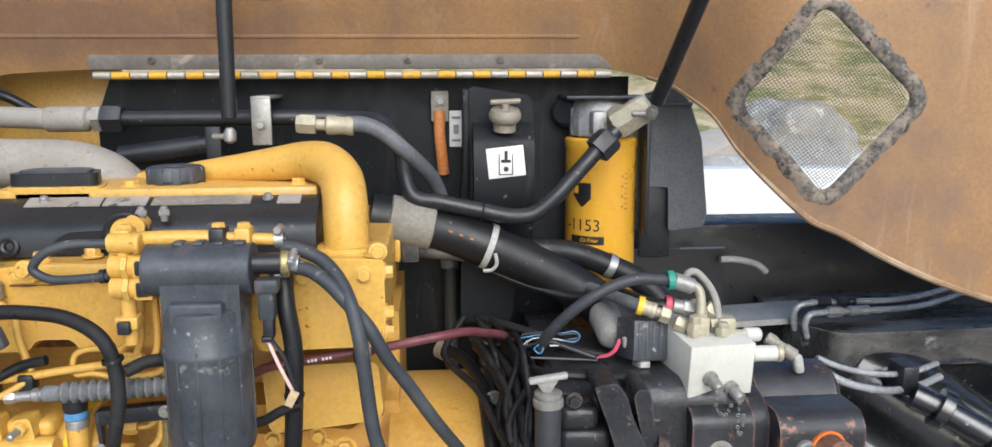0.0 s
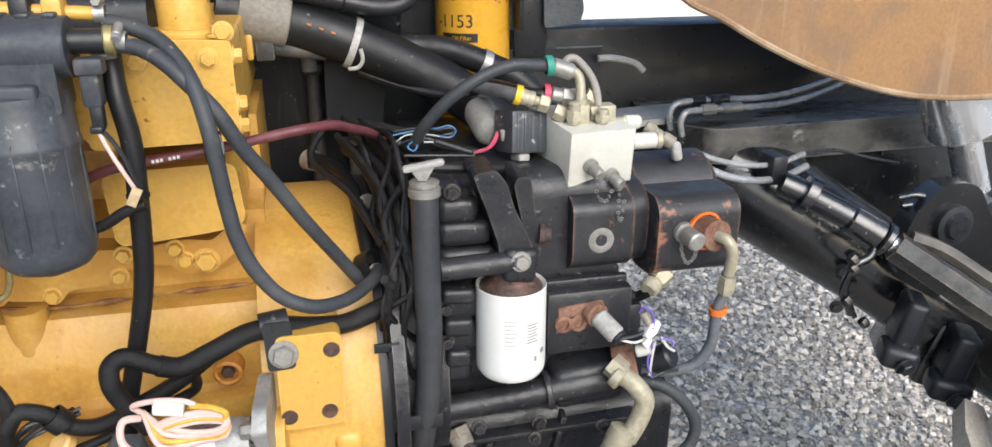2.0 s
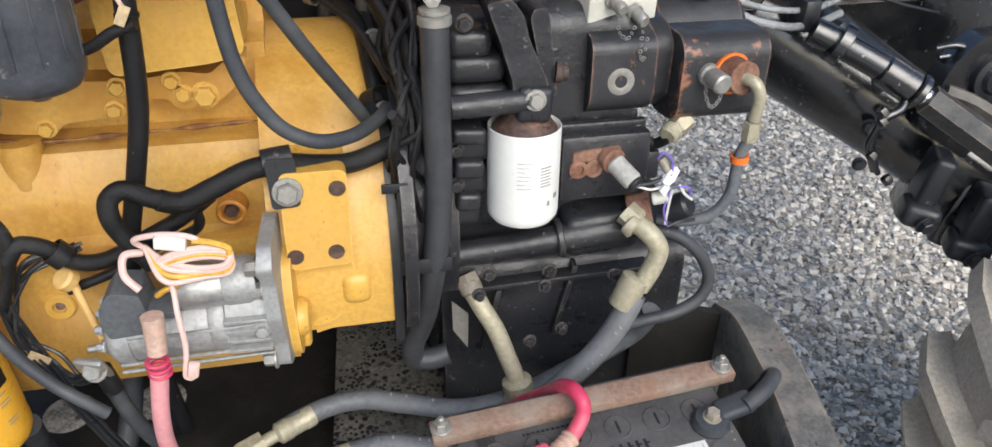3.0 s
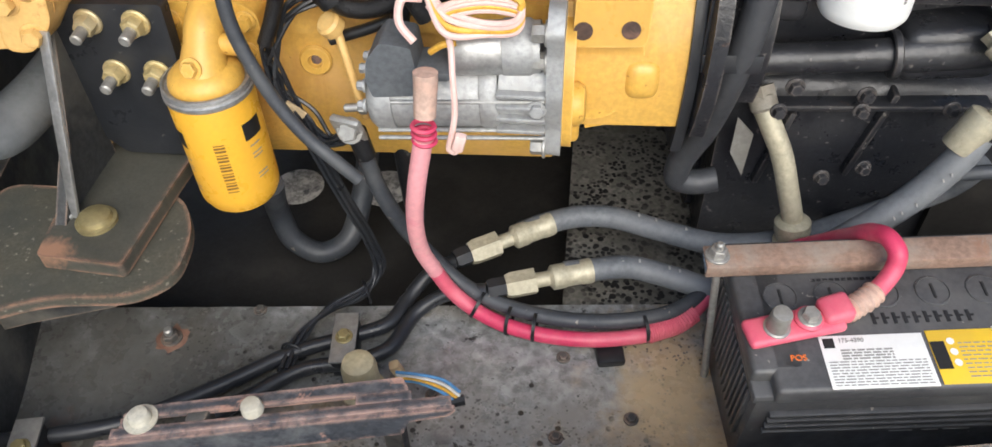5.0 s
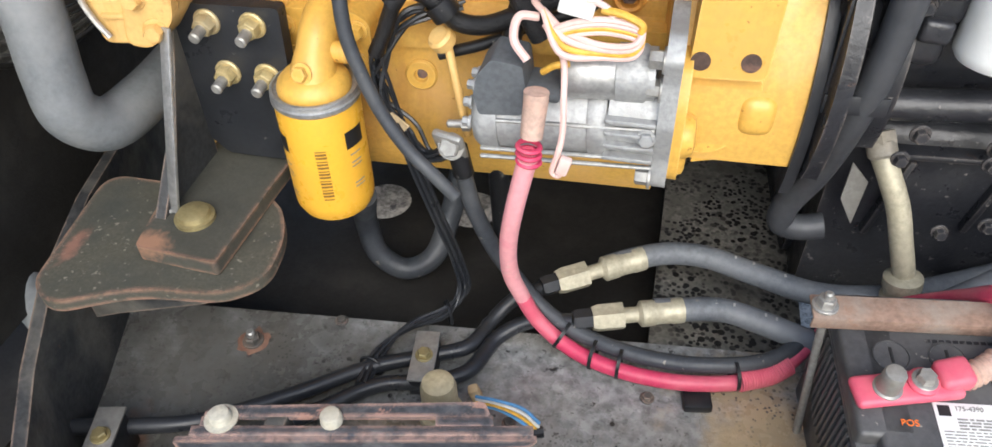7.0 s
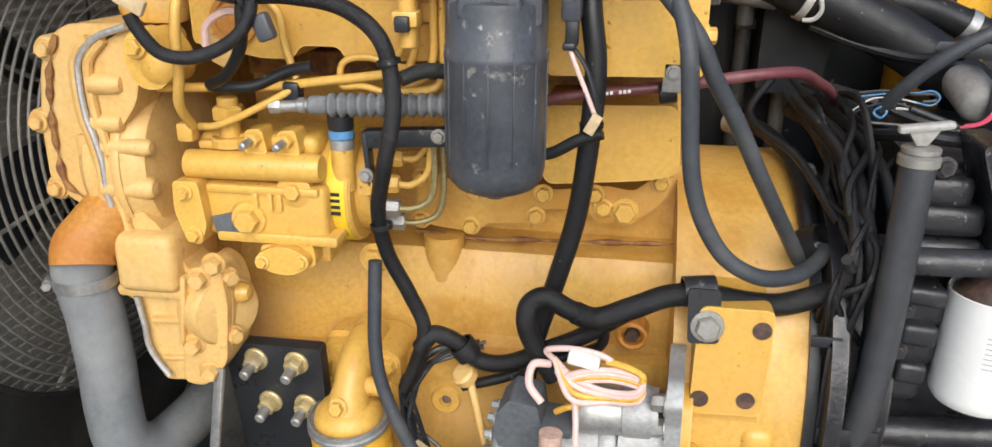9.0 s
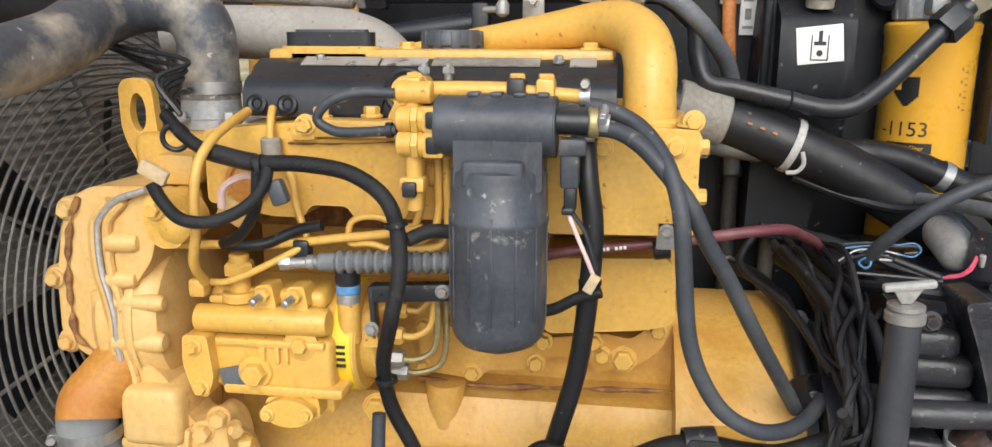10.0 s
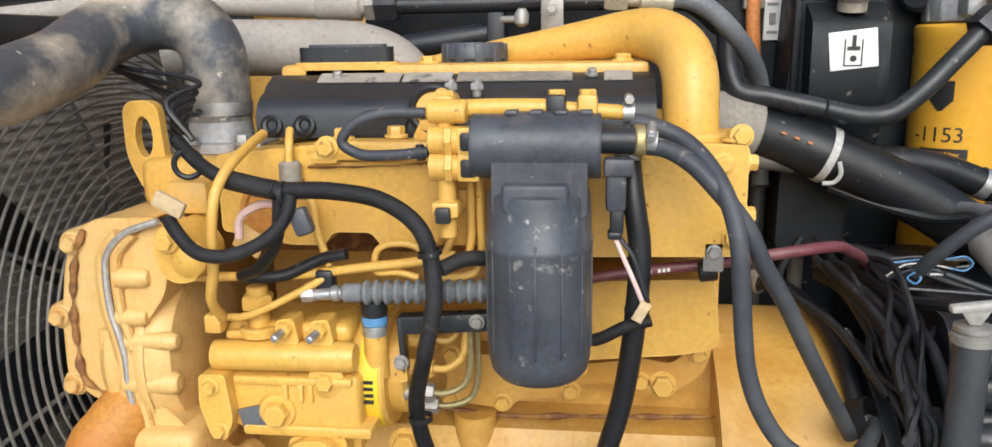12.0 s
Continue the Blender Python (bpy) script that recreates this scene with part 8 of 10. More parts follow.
part("cable_tie", ring(B(), (-0.122, 0.87, 0.483), (-1, -0.6, 0), 0.014, 0.002, 20, 6), RUBBER, wb)
part("cable_tie", ring(B(), (-0.187, 0.775, 0.483), (-0.2, -1, 0), 0.014, 0.002, 20, 6), RUBBER, wb)
hose("transmission_cable", [(-0.199, 0.898, 0.972), (-0.200, 0.884, 0.921), (-0.200, 0.876, 0.891), (-0.196, 0.868, 0.853), (-0.181, 0.860, 0.811), (-0.163, 0.854, 0.775), (-0.140, 0.848, 0.744), (-0.117, 0.843, 0.723), (-0.094, 0.842, 0.698)], 0.0070, RUBBER_GREY, "grey sheathed cable curving down past the oil filter", "cable", n=14)
hose("drain_hose", [(-0.235, 0.93, 0.60), (-0.262, 0.98, 0.50), (-0.250, 0.975, 0.455), (-0.215, 0.975, 0.432), (-0.180, 0.99, 0.445), (-0.163, 1.03, 0.49), (-0.150, 1.06, 0.56), (-0.14, 1.08, 0.62)], 0.0148, RUBBER_GREY, "bent grey drain hose below the oil filter", n=18)
hose("black_pipe", [(-0.083, 0.98, 0.70), (-0.083, 0.985, 0.60), (-0.080, 0.99, 0.50)], 0.0125, RUBBER, "short black drop pipe below the starter", "pipe", n=14)
# round drain holes with gravel seen through
for i, (x, y) in enumerate(((-0.300, 1.135), (-0.164, 1.143))):
    bm = B()
    lathe(bm, (x, y, 0.399), (0, 0, 1), [(0.036, 0.0), (0.040, 0.002), (0.036, 0.0035), (0.0, 0.0025)], 32)
    solo("drain_cover", bm, STONE_M, "grey grit-filled round drain opening in the belly plate", "drain", "drain openings")

# ---- pipes and brackets in the tray ----
def steel_line(pts, name="tray_pipe"):
    return hose(name, pts, 0.0088, BLACK, "black steel hydraulic pipe lying in the tray", "pipe", n=16, group="pipes in the tray")


t1 = hose_thing("hydraulic_hose", [(0.060, 0.951, 0.52), (0.09, 0.968, 0.522), (0.128, 0.984, 0.522), (0.172, 0.989, 0.52), (0.231, 0.974, 0.518), (0.301, 0.956, 0.518), (0.37, 0.955, 0.53), (0.47, 0.985, 0.55), (0.55, 0.99, 0.60), (0.565, 0.975, 0.65)], 0.0140, TRAY_HOSE, "grey hydraulic hose with zinc crimped end in the tray", n=20, group="hydraulic hoses in the tray")
crimp(t1, (0.098, 0.970, 0.522), (0.002, 0.912, 0.519), 0.0152, CHROMATE)
part("black_union", hexnut(B(), (0.004, 0.913, 0.519), (-1, -0.62, -0.02), 0.0125, 0.022), BLACK, t1)
t2 = hose_thing("hydraulic_hose", [(0.118, 0.895, 0.515), (0.147, 0.902, 0.515), (0.196, 0.911, 0.515), (0.238, 0.904, 0.512), (0.286, 0.892, 0.508), (0.36, 0.88, 0.50), (0.45, 0.90, 0.49)], 0.0140, TRAY_HOSE, "grey hydraulic hose with printed marks and zinc end", n=20, group="hydraulic hoses in the tray")
crimp(t2, (0.150, 0.902, 0.515), (0.050, 0.868, 0.515), 0.0152, CHROMATE)
part("black_union", hexnut(B(), (0.052, 0.869, 0.515), (-1, -0.34, 0), 0.0125, 0.024), BLACK, t2)
for t_, spots in ((t1, ((0.205, 0.984, 0.531), (0.226, 0.978, 0.5305), (0.262, 0.966, 0.530))), (t2, ((0.185, 0.911, 0.5272), (0.205, 0.911, 0.5270), (0.240, 0.905, 0.5245), (0.252, 0.902, 0.5238)))):
    for p in spots:
        part("print_mark", box(B(), (p[0], p[1] - 0.0035, p[2] + 0.0012), (p[0] + 0.0025, p[1] + 0.0015, p[2] + 0.0017), 0.0), STRAP_GREY, t_)
steel_line([(-0.012, 0.905, 0.515), (-0.045, 0.893, 0.500), (-0.068, 0.865, 0.485), (-0.085, 0.825, 0.484), (-0.13, 0.80, 0.484), (-0.185, 0.772, 0.486), (-0.257, 0.715, 0.49), (-0.325, 0.665, 0.497), (-0.36, 0.648, 0.50), (-0.52, 0.61, 0.50)])
steel_line([(0.030, 0.862, 0.513), (-0.02, 0.862, 0.500), (-0.055, 0.842, 0.486), (-0.078, 0.79, 0.483), (-0.115, 0.768, 0.483), (-0.17, 0.752, 0.483), (-0.225, 0.705, 0.484), (-0.28, 0.655, 0.487), (-0.335, 0.618, 0.49), (-0.50, 0.578, 0.49)])


def tray_clamp(c, turn, w, l, z0, z1, label):
    t = thing("pipe_clamp", (c[0], c[1], z0), label, "clamp", "pipe clamps in the tray")
    part("cushion_block", box(B(), (c[0] - w / 2, c[1] - l / 2, z0), (c[0] + w / 2, c[1] + l / 2, z1), 0.004, (0, 0, turn)), RUBBER, t)
    part("cover_plate", box(B(), (c[0] - w / 2, c[1] - l / 2 - 0.004, z1 + 0.0005), (c[0] + w / 2, c[1] + l / 2 + 0.004, z1 + 0.004), 0.001, (0, 0, turn)), ZINC, t)
    part("bolt", bolt(B(), (c[0], c[1], z1 + 0.004), (0, 0, 1), 0.0075, 0.006), BRASS, t)


tray_clamp((-0.412, 0.607), 13, 0.029, 0.062, 0.468, 0.520, "grey cover plate clamping two pipes to the tray")
tray_clamp((-0.127, 0.787), 7, 0.028, 0.062, 0.468, 0.499, "grey cover plate clamping two pipes beside a sensor")
tb = thing("tray_bolt", (-0.343, 0.789, 0.470), "rust-ringed bolt and nut on the tray", "bolt")
part("rust_patch", prism(B(), [(-0.343 + (0.019 + 0.009 * noise.noise((i * 0.9, 2, 7))) * math.cos(i * 0.2856), 0.789 + (0.019 + 0.009 * noise.noise((i * 0.9, 2, 7))) * math.sin(i * 0.2856)) for i in range(22)], "z", 0.4695, 0.4706, 0.0), RUST, tb)
part("nut", bolt(B(), (-0.343, 0.789, 0.471), (0, 0, 1), 0.0095, 0.008), FRAME_DIRTY, tb)
part("stud", cyl(B(), (-0.343, 0.789, 0.475), (-0.343, 0.789, 0.489), 0.0055, n=10), ZINC, tb)
for i, p in enumerate(((0.173, 0.811), (0.123, 0.804), (-0.02, 0.74), (0.12, 0.70), (0.20, 0.73), (-0.25, 0.84))):
    part("bolt_head", bolt(B(), (p[0], p[1], 0.4705), (0, 0, 1), 0.006, 0.004), FRAME_DIRTY, thing("tray_screw", (p[0], p[1], 0.47), "small dirty bolt head in the tray", "bolt", "small tray bolts"))
solo("rubber_pad", box(B(), (0.160, 0.795, 0.470), (0.192, 0.823, 0.482), 0.004, (0, 0, 10)), RUBBER, "small black rubber pad on the tray", "pad")
# pressure switch
ps = thing("pressure_sensor", (-0.085, 0.735, 0.48), "cream plastic sensor with wires in the tray", "sensor")
part("base", lathe(B(), (-0.089, 0.721, 0.480), (0, 0, 1), [(0.019, 0), (0.022, 0.004), (0.022, 0.016)], 24), BRASS, ps)
part("cap", lathe(B(), (-0.089, 0.721, 0.496), (0, 0, 1), [(0.024, 0), (0.0245, 0.004), (0.024, 0.008), (0.0195, 0.011), (0.0190, 0.048), (0.0165, 0.056), (0.010, 0.060)], 32), CREAM, ps)
part("hex", hexnut(B(), (-0.089, 0.721, 0.47), (0, 0, 1), 0.02, 0.014), BLACK, ps)
part("connector", box(B(), (-0.064, 0.745, 0.482), (-0.052, 0.757, 0.512), 0.003, (0, -15, 20)), KRAFT, ps)
for k, m_ in enumerate((WIRE_B, WIRE_W, WIRE_Y, WIRE_B)):
    part("wire", tube(B(), [(-0.050, 0.722, 0.538 - 0.005 * k), (-0.026, 0.716, 0.546 - 0.005 * k), (0.0, 0.716 - 0.002 * k, 0.540 - 0.005 * k), (0.017, 0.716 - 0.003 * k, 0.520 - 0.003 * k)], 0.0018, 6), m_, ps)
part("sleeve", tube(B(), [(0.022, 0.712, 0.512), (0.0, 0.704, 0.512), (-0.05, 0.695, 0.505)], 0.006, 8), RUBBER, ps)

# slotted angle bar along the tray's front
ab = thing("slotted_bar", (-0.13, 0.62, 0.56), "worn slotted steel bar with flaking black paint", "bracket")
m = Matrix.Translation((-0.134, 0.6185, 0.595)) @ pose(0, 0, 0, 0, 0, 12.0)


BAR = mat("flaking_bar_paint", (0.060, 0.066, 0.078), 0.55, second=(0.12, 0.125, 0.13), second_at=(0.5, 0.7), scale=20, wear=(0.33, 0.19, 0.15), wear_at=(0.60, 0.63), wear_scale=22, grain=0.2, bump=0.4, edge=(0.46, 0.29, 0.23), edge_width=0.008)
bm = B()
box(bm, (-0.150, -0.001, 0), (0.160, 0.009, 0.006), 0.001)
prism(bm, rounded([(-0.142, 0.0185), (-0.140, 0.0265), (-0.128, 0.030), (0.116, 0.034), (0.122, 0.0185)], 0.004), "z", 0.0, 0.006, 0.001)
box(bm, (-0.143, 0.0085, 0), (-0.118, 0.019, 0.006), 0.001)
box(bm, (0.0715, 0.0085, 0), (0.124, 0.019, 0.006), 0.001)
part("slotted_flange", laid(bm, m), BAR, ab)
bm = B()
prism(bm, rounded([(-0.165, 0.004), (0.165, 0.005), (0.158, -0.006), (0.118, -0.010), (0.112, -0.030), (-0.146, -0.032), (-0.160, -0.018)], 0.006), "y", -0.006, -0.001, 0.0015)
part("front_lip", laid(bm, m), BAR, ab)
bm = B()
prism(bm, rounded([(-0.140, -0.026), (0.0, -0.026), (-0.006, -0.048), (-0.128, -0.050)], 0.008), "y", 0.002, 0.008, 0.0015)
part("lower_tab", laid(bm, m), GREY_FLAP, ab)
for x, y, r in ((-0.124, 0.0155, 0.0155), (-0.0225, 0.0140, 0.0105)):
    bm = lathe(B(), (x, y, 0.006), (0, 0, 1), [(r, 0), (r, 0.0015), (0.0105, 0.002), (0.0100, 0.008), (0.0085, 0.0105), (0.004, 0.0115)], 22)
    part("bar_bolt", laid(bm, m), IVORY_BOLT, ab)
part("post", box(B(), (-0.22, 0.61, 0.47), (-0.20, 0.63, 0.60), 0.003), FRAME_DIRTY, ab)
part("post", box(B(), (-0.05, 0.65, 0.47), (-0.03, 0.67, 0.60), 0.003), FRAME_DIRTY, ab)

# ---- battery ----
bat = thing("battery", (0.44, 0.75, 0.45), "dusty black truck battery with white and yellow label", "battery")
u, v = V(0.9924, 0.1205, 0.0231).normalized(), V(-0.1224, 0.9858, 0.1152)
v = (v - u * v.dot(u)).normalized()
w = u.cross(v)
bmx = Matrix((u, v, w)).transposed().to_4x4()
bmx.translation = V(0.2974, 0.6728, 0.6241)
BL, BW, BH = 0.322, 0.168, 0.185
bm = B()
box(bm, (0.004, 0.004, -BH), (BL - 0.004, BW - 0.004, -0.02), 0.006)
case = part("case", laid(bm, bmx), BATTERY, bat)
bm = B()
box(bm, (0, 0.02, -0.024), (0.05, BW, 0.0), 0.005, seg=3)
box(bm, (0.018, 0, -0.024), (BL, BW, 0.0), 0.005, seg=3)
box(bm, (0.0, 0.003, -0.030), (BL + 0.003, BW, -0.016), 0.004)
lid = part("lid", laid(bm, bmx), BATTERY, bat)
for k in range(4):
    part("moulded_ridge", laid(box(B(), (0.02, -0.002, -0.052 - 0.012 * k), (BL - 0.02, 0.006, -0.046 - 0.012 * k), 0.0015), bmx), BATTERY, case)
for k in range(16):
    part("side_rib", laid(box(B(), (-0.0005, 0.015 + 0.009 * k, -0.12), (0.006, 0.0195 + 0.009 * k, -0.03), 0.001), bmx), BATTERY, case)
for k in range(6):
    x = 0.042 + 0.0485 * k
    vent = part("vent_cap", laid(lathe(B(), (x, 0.100, 0.0), (0, 0, 1), [(0.0165, 0), (0.0165, 0.0012), (0.0152, 0.0016), (0.0148, 0.0004), (0.0, 0.0006)], 28), bmx), BATTERY, lid)
    part("vent_slot", laid(box(B(), (x - 0.0012, 0.092, 0.0006), (x + 0.0012, 0.108, 0.0016), 0.0), bmx), INK, vent)
lbm = bmx @ Matrix.Translation((0.012, -0.011, 0))
part("label_white", laid(box(B(), (0.054, 0.012, 0.0), (0.149, 0.066, 0.0009), 0.0003), lbm), WHITE, lid, "white maker's label")
part("label_yellow", laid(box(B(), (0.1525, 0.013, 0.0), (0.214, 0.068, 0.0009), 0.0003), lbm), LABEL_Y, lid, "yellow warning label")
part("label_white", laid(box(B(), (0.2145, 0.014, 0.0), (0.266, 0.070, 0.0009), 0.0003), lbm), WHITE, lid, "white symbol label")
bm = B()
rnd = random.Random(41)
for k in range(13):
    x, y = 0.0575, 0.0148 + 0.0029 * k
    end = 0.145 if k < 9 else 0.118
    if k >= 9:
        x = 0.071
    while x < end:
        n_ = 0.003 + 0.007 * rnd.random()
        box(bm, (x, y, 0.001), (min(x + n_, end), y + (0.0011 if k < 9 else 0.0016), 0.0013), 0.0)
        x += n_ + 0.0016
for k in range(9):
    x = 0.178
    while x < 0.211:
        n_ = 0.003 + 0.006 * rnd.random()
        box(bm, (x, 0.0195 + 0.0042 * k, 0.001), (min(x + n_, 0.212), 0.0206 + 0.0042 * k, 0.0013), 0.0)
        x += n_ + 0.0016
for k in range(3):
    box(bm, (0.236, 0.036 + 0.010 * k, 0.001), (0.262, 0.0366 + 0.010 * k, 0.0013), 0.0)
    box(bm, (0.2385 + 0.011 * k, 0.034, 0.001), (0.2391 + 0.011 * k, 0.066, 0.0013), 0.0)
part("fine_print", laid(bm, lbm), GREY_INK, lid)["kind"] = "stuff"
for a_, b_ in (((0.057, 0.053), (0.067, 0.063)), ((0.153, 0.028), (0.166, 0.056))):
    part("label_block", laid(box(B(), (*a_, 0.001), (*b_, 0.0014), 0.0), lbm), INK, lid)
writing("175-4390", 0.0062, lbm @ Matrix.Translation((0.071, 0.0585, 0.0012)), GREY_INK, lid)
for k in range(3):
    part("white_dot", laid(cyl(B(), (0.172, 0.034 + 0.011 * k, 0.001), (0.172, 0.034 + 0.011 * k, 0.0014), 0.0036, n=12, bev=0.0001), lbm), WHITE, lid)
for a_, b_ in ((0.144, 0.167), (0.176, 0.192), (0.196, 0.222)):
    part("white_print", laid(box(B(), (a_, -0.0012, -0.091), (b_, 0.003, -0.0865), 0.001), bmx), WHITE, case)
writing("Pb", 0.013, lbm @ Matrix.Translation((0.243, 0.018, 0.0012)), GREY_INK, lid)
writing("POS", 0.0085, bmx @ Matrix.Translation((0.036, 0.031, 0.0004)), ORANGE, lid)
for j in range(10):
    bm = B()
    box(bm, (0.121 + 0.0098 * j, 0.066, -0.0002), (0.1245 + 0.0098 * j, 0.078, 0.0006), 0.0)
    box(bm, (0.1240 + 0.0098 * j, 0.0715, -0.0002), (0.128 + 0.0098 * j, 0.0735, 0.0005), 0.0)
    part("moulded_letter", laid(bm, bmx), RUBBER, lid)
for j in range(12):
    part("moulded_letter", laid(box(B(), (0.075 + 0.006 * j, 0.116, -0.0002), (0.0795 + 0.006 * j, 0.119, 0.0006), 0.0), bmx), RUBBER, lid)
for k, m_ in enumerate((ORANGE, LABEL_Y, WIRE_B, WIRE_B, ORANGE)):
    part("symbol", laid(cyl(B(), (0.222 + 0.010 * (k % 2), 0.022 + 0.010 * (k // 2), 0.001), (0.222 + 0.010 * (k % 2), 0.022 + 0.010 * (k // 2), 0.0014), 0.0032, n=12, bev=0.0001), lbm), m_, lid)
part("state_eye", laid(lathe(B(), (0.294, 0.0354, 0), (0, 0, 1), [(0.018, 0), (0.018, 0.002), (0.0145, 0.002), (0.0, 0.001)], 28), bmx), BATTERY, lid)
part("blue_eye", laid(cyl(B(), (0.294, 0.0354, 0.0012), (0.294, 0.0354, 0.0024), 0.0065, n=16, bev=0.0003), bmx), WIRE_B, lid, "blue charge indicator")
pt = part("positive_clamp", laid(box(B(), (-0.002, 0.049, 0.001), (0.092, 0.079, 0.012), 0.005, (0, 0, 10), 3), bmx), RED, bat, "red insulated positive clamp")
part("clamp_neck", laid(box(B(), (0.070, 0.062, 0.002), (0.100, 0.090, 0.022), 0.006, (0, -8, 12), 3), bmx), RED, pt)
part("terminal_post", laid(lathe(B(), (0.027, 0.060, 0.011), (0, 0, 1), [(0.0125, 0), (0.0125, 0.002), (0.0105, 0.003), (0.0095, 0.024), (0.0085, 0.026), (0.006, 0.0265)], 22), bmx), ZINC, pt)
part("clamp_collar", laid(cyl(B(), (0.058, 0.067, 0.008), (0.058, 0.067, 0.0165), 0.0135, n=20, bev=0.002), bmx), RED, pt)
part("terminal_bolt", laid(bolt(B(), (0.058, 0.067, 0.0155), (0, 0, 1), 0.0082, 0.008), bmx), ZINC, pt)
ng = part("negative_clamp", laid(lathe(B(), (0.294, 0.078, 0.0), (0, 0, 1), [(0.022, 0), (0.023, 0.004), (0.019, 0.012), (0.012, 0.014)], 24), bmx), RUBBER_GREY, bat, "grimy black negative clamp")
part("terminal_bolt", laid(bolt(B(), (0.294, 0.078, 0.012), (0, 0, 1), 0.0085, 0.010), bmx), CAP_TAN, ng)
part("clamp_neck", laid(box(B(), (0.300, 0.072, 0.002), (0.352, 0.100, 0.020), 0.007, (0, 0, 8), 3), bmx), RUBBER_GREY, ng)
hose("negative_cable", [(0.622, 0.792, 0.656), (0.640, 0.800, 0.660), (0.660, 0.815, 0.662), (0.676, 0.835, 0.655), (0.682, 0.858, 0.62), (0.680, 0.88, 0.56)], 0.0098, RUBBER_GREY, "dark battery cable curving over the frame rim", "cable", n=14)
hb = thing("battery_hold_down", (0.43, 0.83, 0.66), "rusty angle-iron battery hold-down bar with threaded rods", "battery clamp")
a, b = bmx @ V(-0.014, 0.139, 0.018), bmx @ V(0.334, 0.139, 0.018)
part("bar", laid(box(B(), (-0.026, 0.126, 0.014), (0.348, 0.152, 0.018), 0.002), bmx), BAR_DUST, hb)
part("lip", laid(box(B(), (-0.026, 0.1245, 0.001), (0.348, 0.1285, 0.0175), 0.002), bmx), BAR_DUST, hb)
for p, q in ((a, V(0.283, 0.795, 0.46)), (b, V(0.598, 0.838, 0.47))):
    part("rod", cyl(B(), p + V(0, 0, 0.018), q, 0.0042, n=10), ZINC, hb)
    part("rod_nut", bolt(B(), p, (0, 0, 1), 0.009, 0.009), ZINC, hb)


# ---- transmission ----
tr = thing("transmission", (0.42, 1.2, 0.45), "black cast transmission housing with ribs and rust stains", "transmission")
bm = B()
for r_, x0, x1 in ((0.215, 0.246, 0.262), (0.17, 0.262, 0.32)):
    prism(bm, [(1.155 + r_ * math.cos(a), 0.775 + r_ * math.sin(a)) for a in (radians(-28 + i * 236 / 40) for i in range(41))], "x", x0, x1, 0.004)
part("bell", bm, BLACK_CAST, tr)
bm = B()
prism(bm, rounded([(1.045, 1.035), (1.065, 1.055), (1.40, 1.055), (1.44, 0.95), (1.44, 0.42), (1.16, 0.42), (1.12, 0.66), (1.045, 0.76), (1.04, 0.90)], 0.02), "x", 0.31, 0.56, 0.012, 3)
part("main_case", bm, BLACK_CAST, tr)
bm = B()
prism(bm, rounded([(1.01, 0.725), (1.10, 0.74), (1.36, 0.70), (1.36, 0.40), (1.06, 0.40), (1.01, 0.47)], 0.03), "x", 0.285, 0.615, 0.014, 3)
part("lower_case", bm, BLACK_CAST, tr)
for z, x1, r in ((1.030, 0.362, 0.016), (1.000, 0.378, 0.016), (0.962, 0.385, 0.018), (0.905, 0.362, 0.022), (0.858, 0.360, 0.020), (0.815, 0.352, 0.020)):
    bm = B()
    box(bm, (0.312, 0.995, z - r), (x1, 1.05, z + r), min(0.012, r * 0.6), seg=3)
    part("case_rib", bm, BLACK_CAST, tr)
for p in ((0.318, 0.995, 0.905), (0.318, 0.995, 0.858), (0.33, 1.0, 1.055), (0.45, 1.02, 0.70), (0.36, 1.0, 0.72)):
    part("bolt", bolt(B(), p, (0, -1, 0), 0.008, 0.008), BLACK_CAST, tr)
for x0, x1, z, r in ((0.312, 0.352, 0.925, 0.010), (0.314, 0.350, 0.882, 0.012), (0.316, 0.346, 0.838, 0.012)):
    part("cast_lug", box(B(), (x0, 0.978, z - r), (x1, 1.02, z + r), 0.006, (0, 4, 0), 3), BLACK_CAST, tr)
for x, z, h in ((0.345, 0.62, 0.11), (0.445, 0.64, 0.12)):
    part("case_web", box(B(), (x, 0.998, z - 0.04), (x + 0.008, 1.03, z + h - 0.04), 0.003, (0, 12, 0)), BLACK_CAST, tr)
part("case_seam", box(B(), (0.33, 0.992, 0.700), (0.56, 1.03, 0.708), 0.003, (0, -3, 0)), BLACK_CAST, tr)
for p in ((0.345, 0.99, 0.695), (0.435, 0.99, 0.698), (0.532, 0.99, 0.703), (0.42, 1.0, 0.60), (0.465, 1.0, 0.615), (0.40, 1.0, 0.545)):
    part("bolt", bolt(B(), p, (0, -1, 0), 0.007, 0.008), BLACK_CAST, tr)
bm = B()
cyl(bm, (0.308, 0.975, 0.966), (0.41, 0.975, 0.969), 0.014, n=18)
part("filter_gallery", bm, BLACK_CAST, tr)
bm = B()
prism(bm, rounded([(0.350, 1.082), (0.378, 1.086), (0.392, 1.068), (0.399, 1.041), (0.423, 0.990), (0.4265, 0.952), (0.385, 0.957), (0.381, 0.992), (0.368, 1.033)], 0.007), "y", 0.974, 1.04, 0.009, 3)
arm = part("filter_arm", bm, BLACK_CAST, tr)
part("arm_bolt", bolt(B(), (0.406, 0.964, 0.972), (0, -1, 0.1), 0.0095, 0.008), ZINC, arm)
part("arm_bolt", lathe(B(), (0.436, 0.99, 0.995), (1, -0.2, -0.1), [(0.0125, 0), (0.0125, 0.007), (0.0095, 0.008), (0.009, 0.014), (0.005, 0.015)], 16), RUST_DARK, arm)
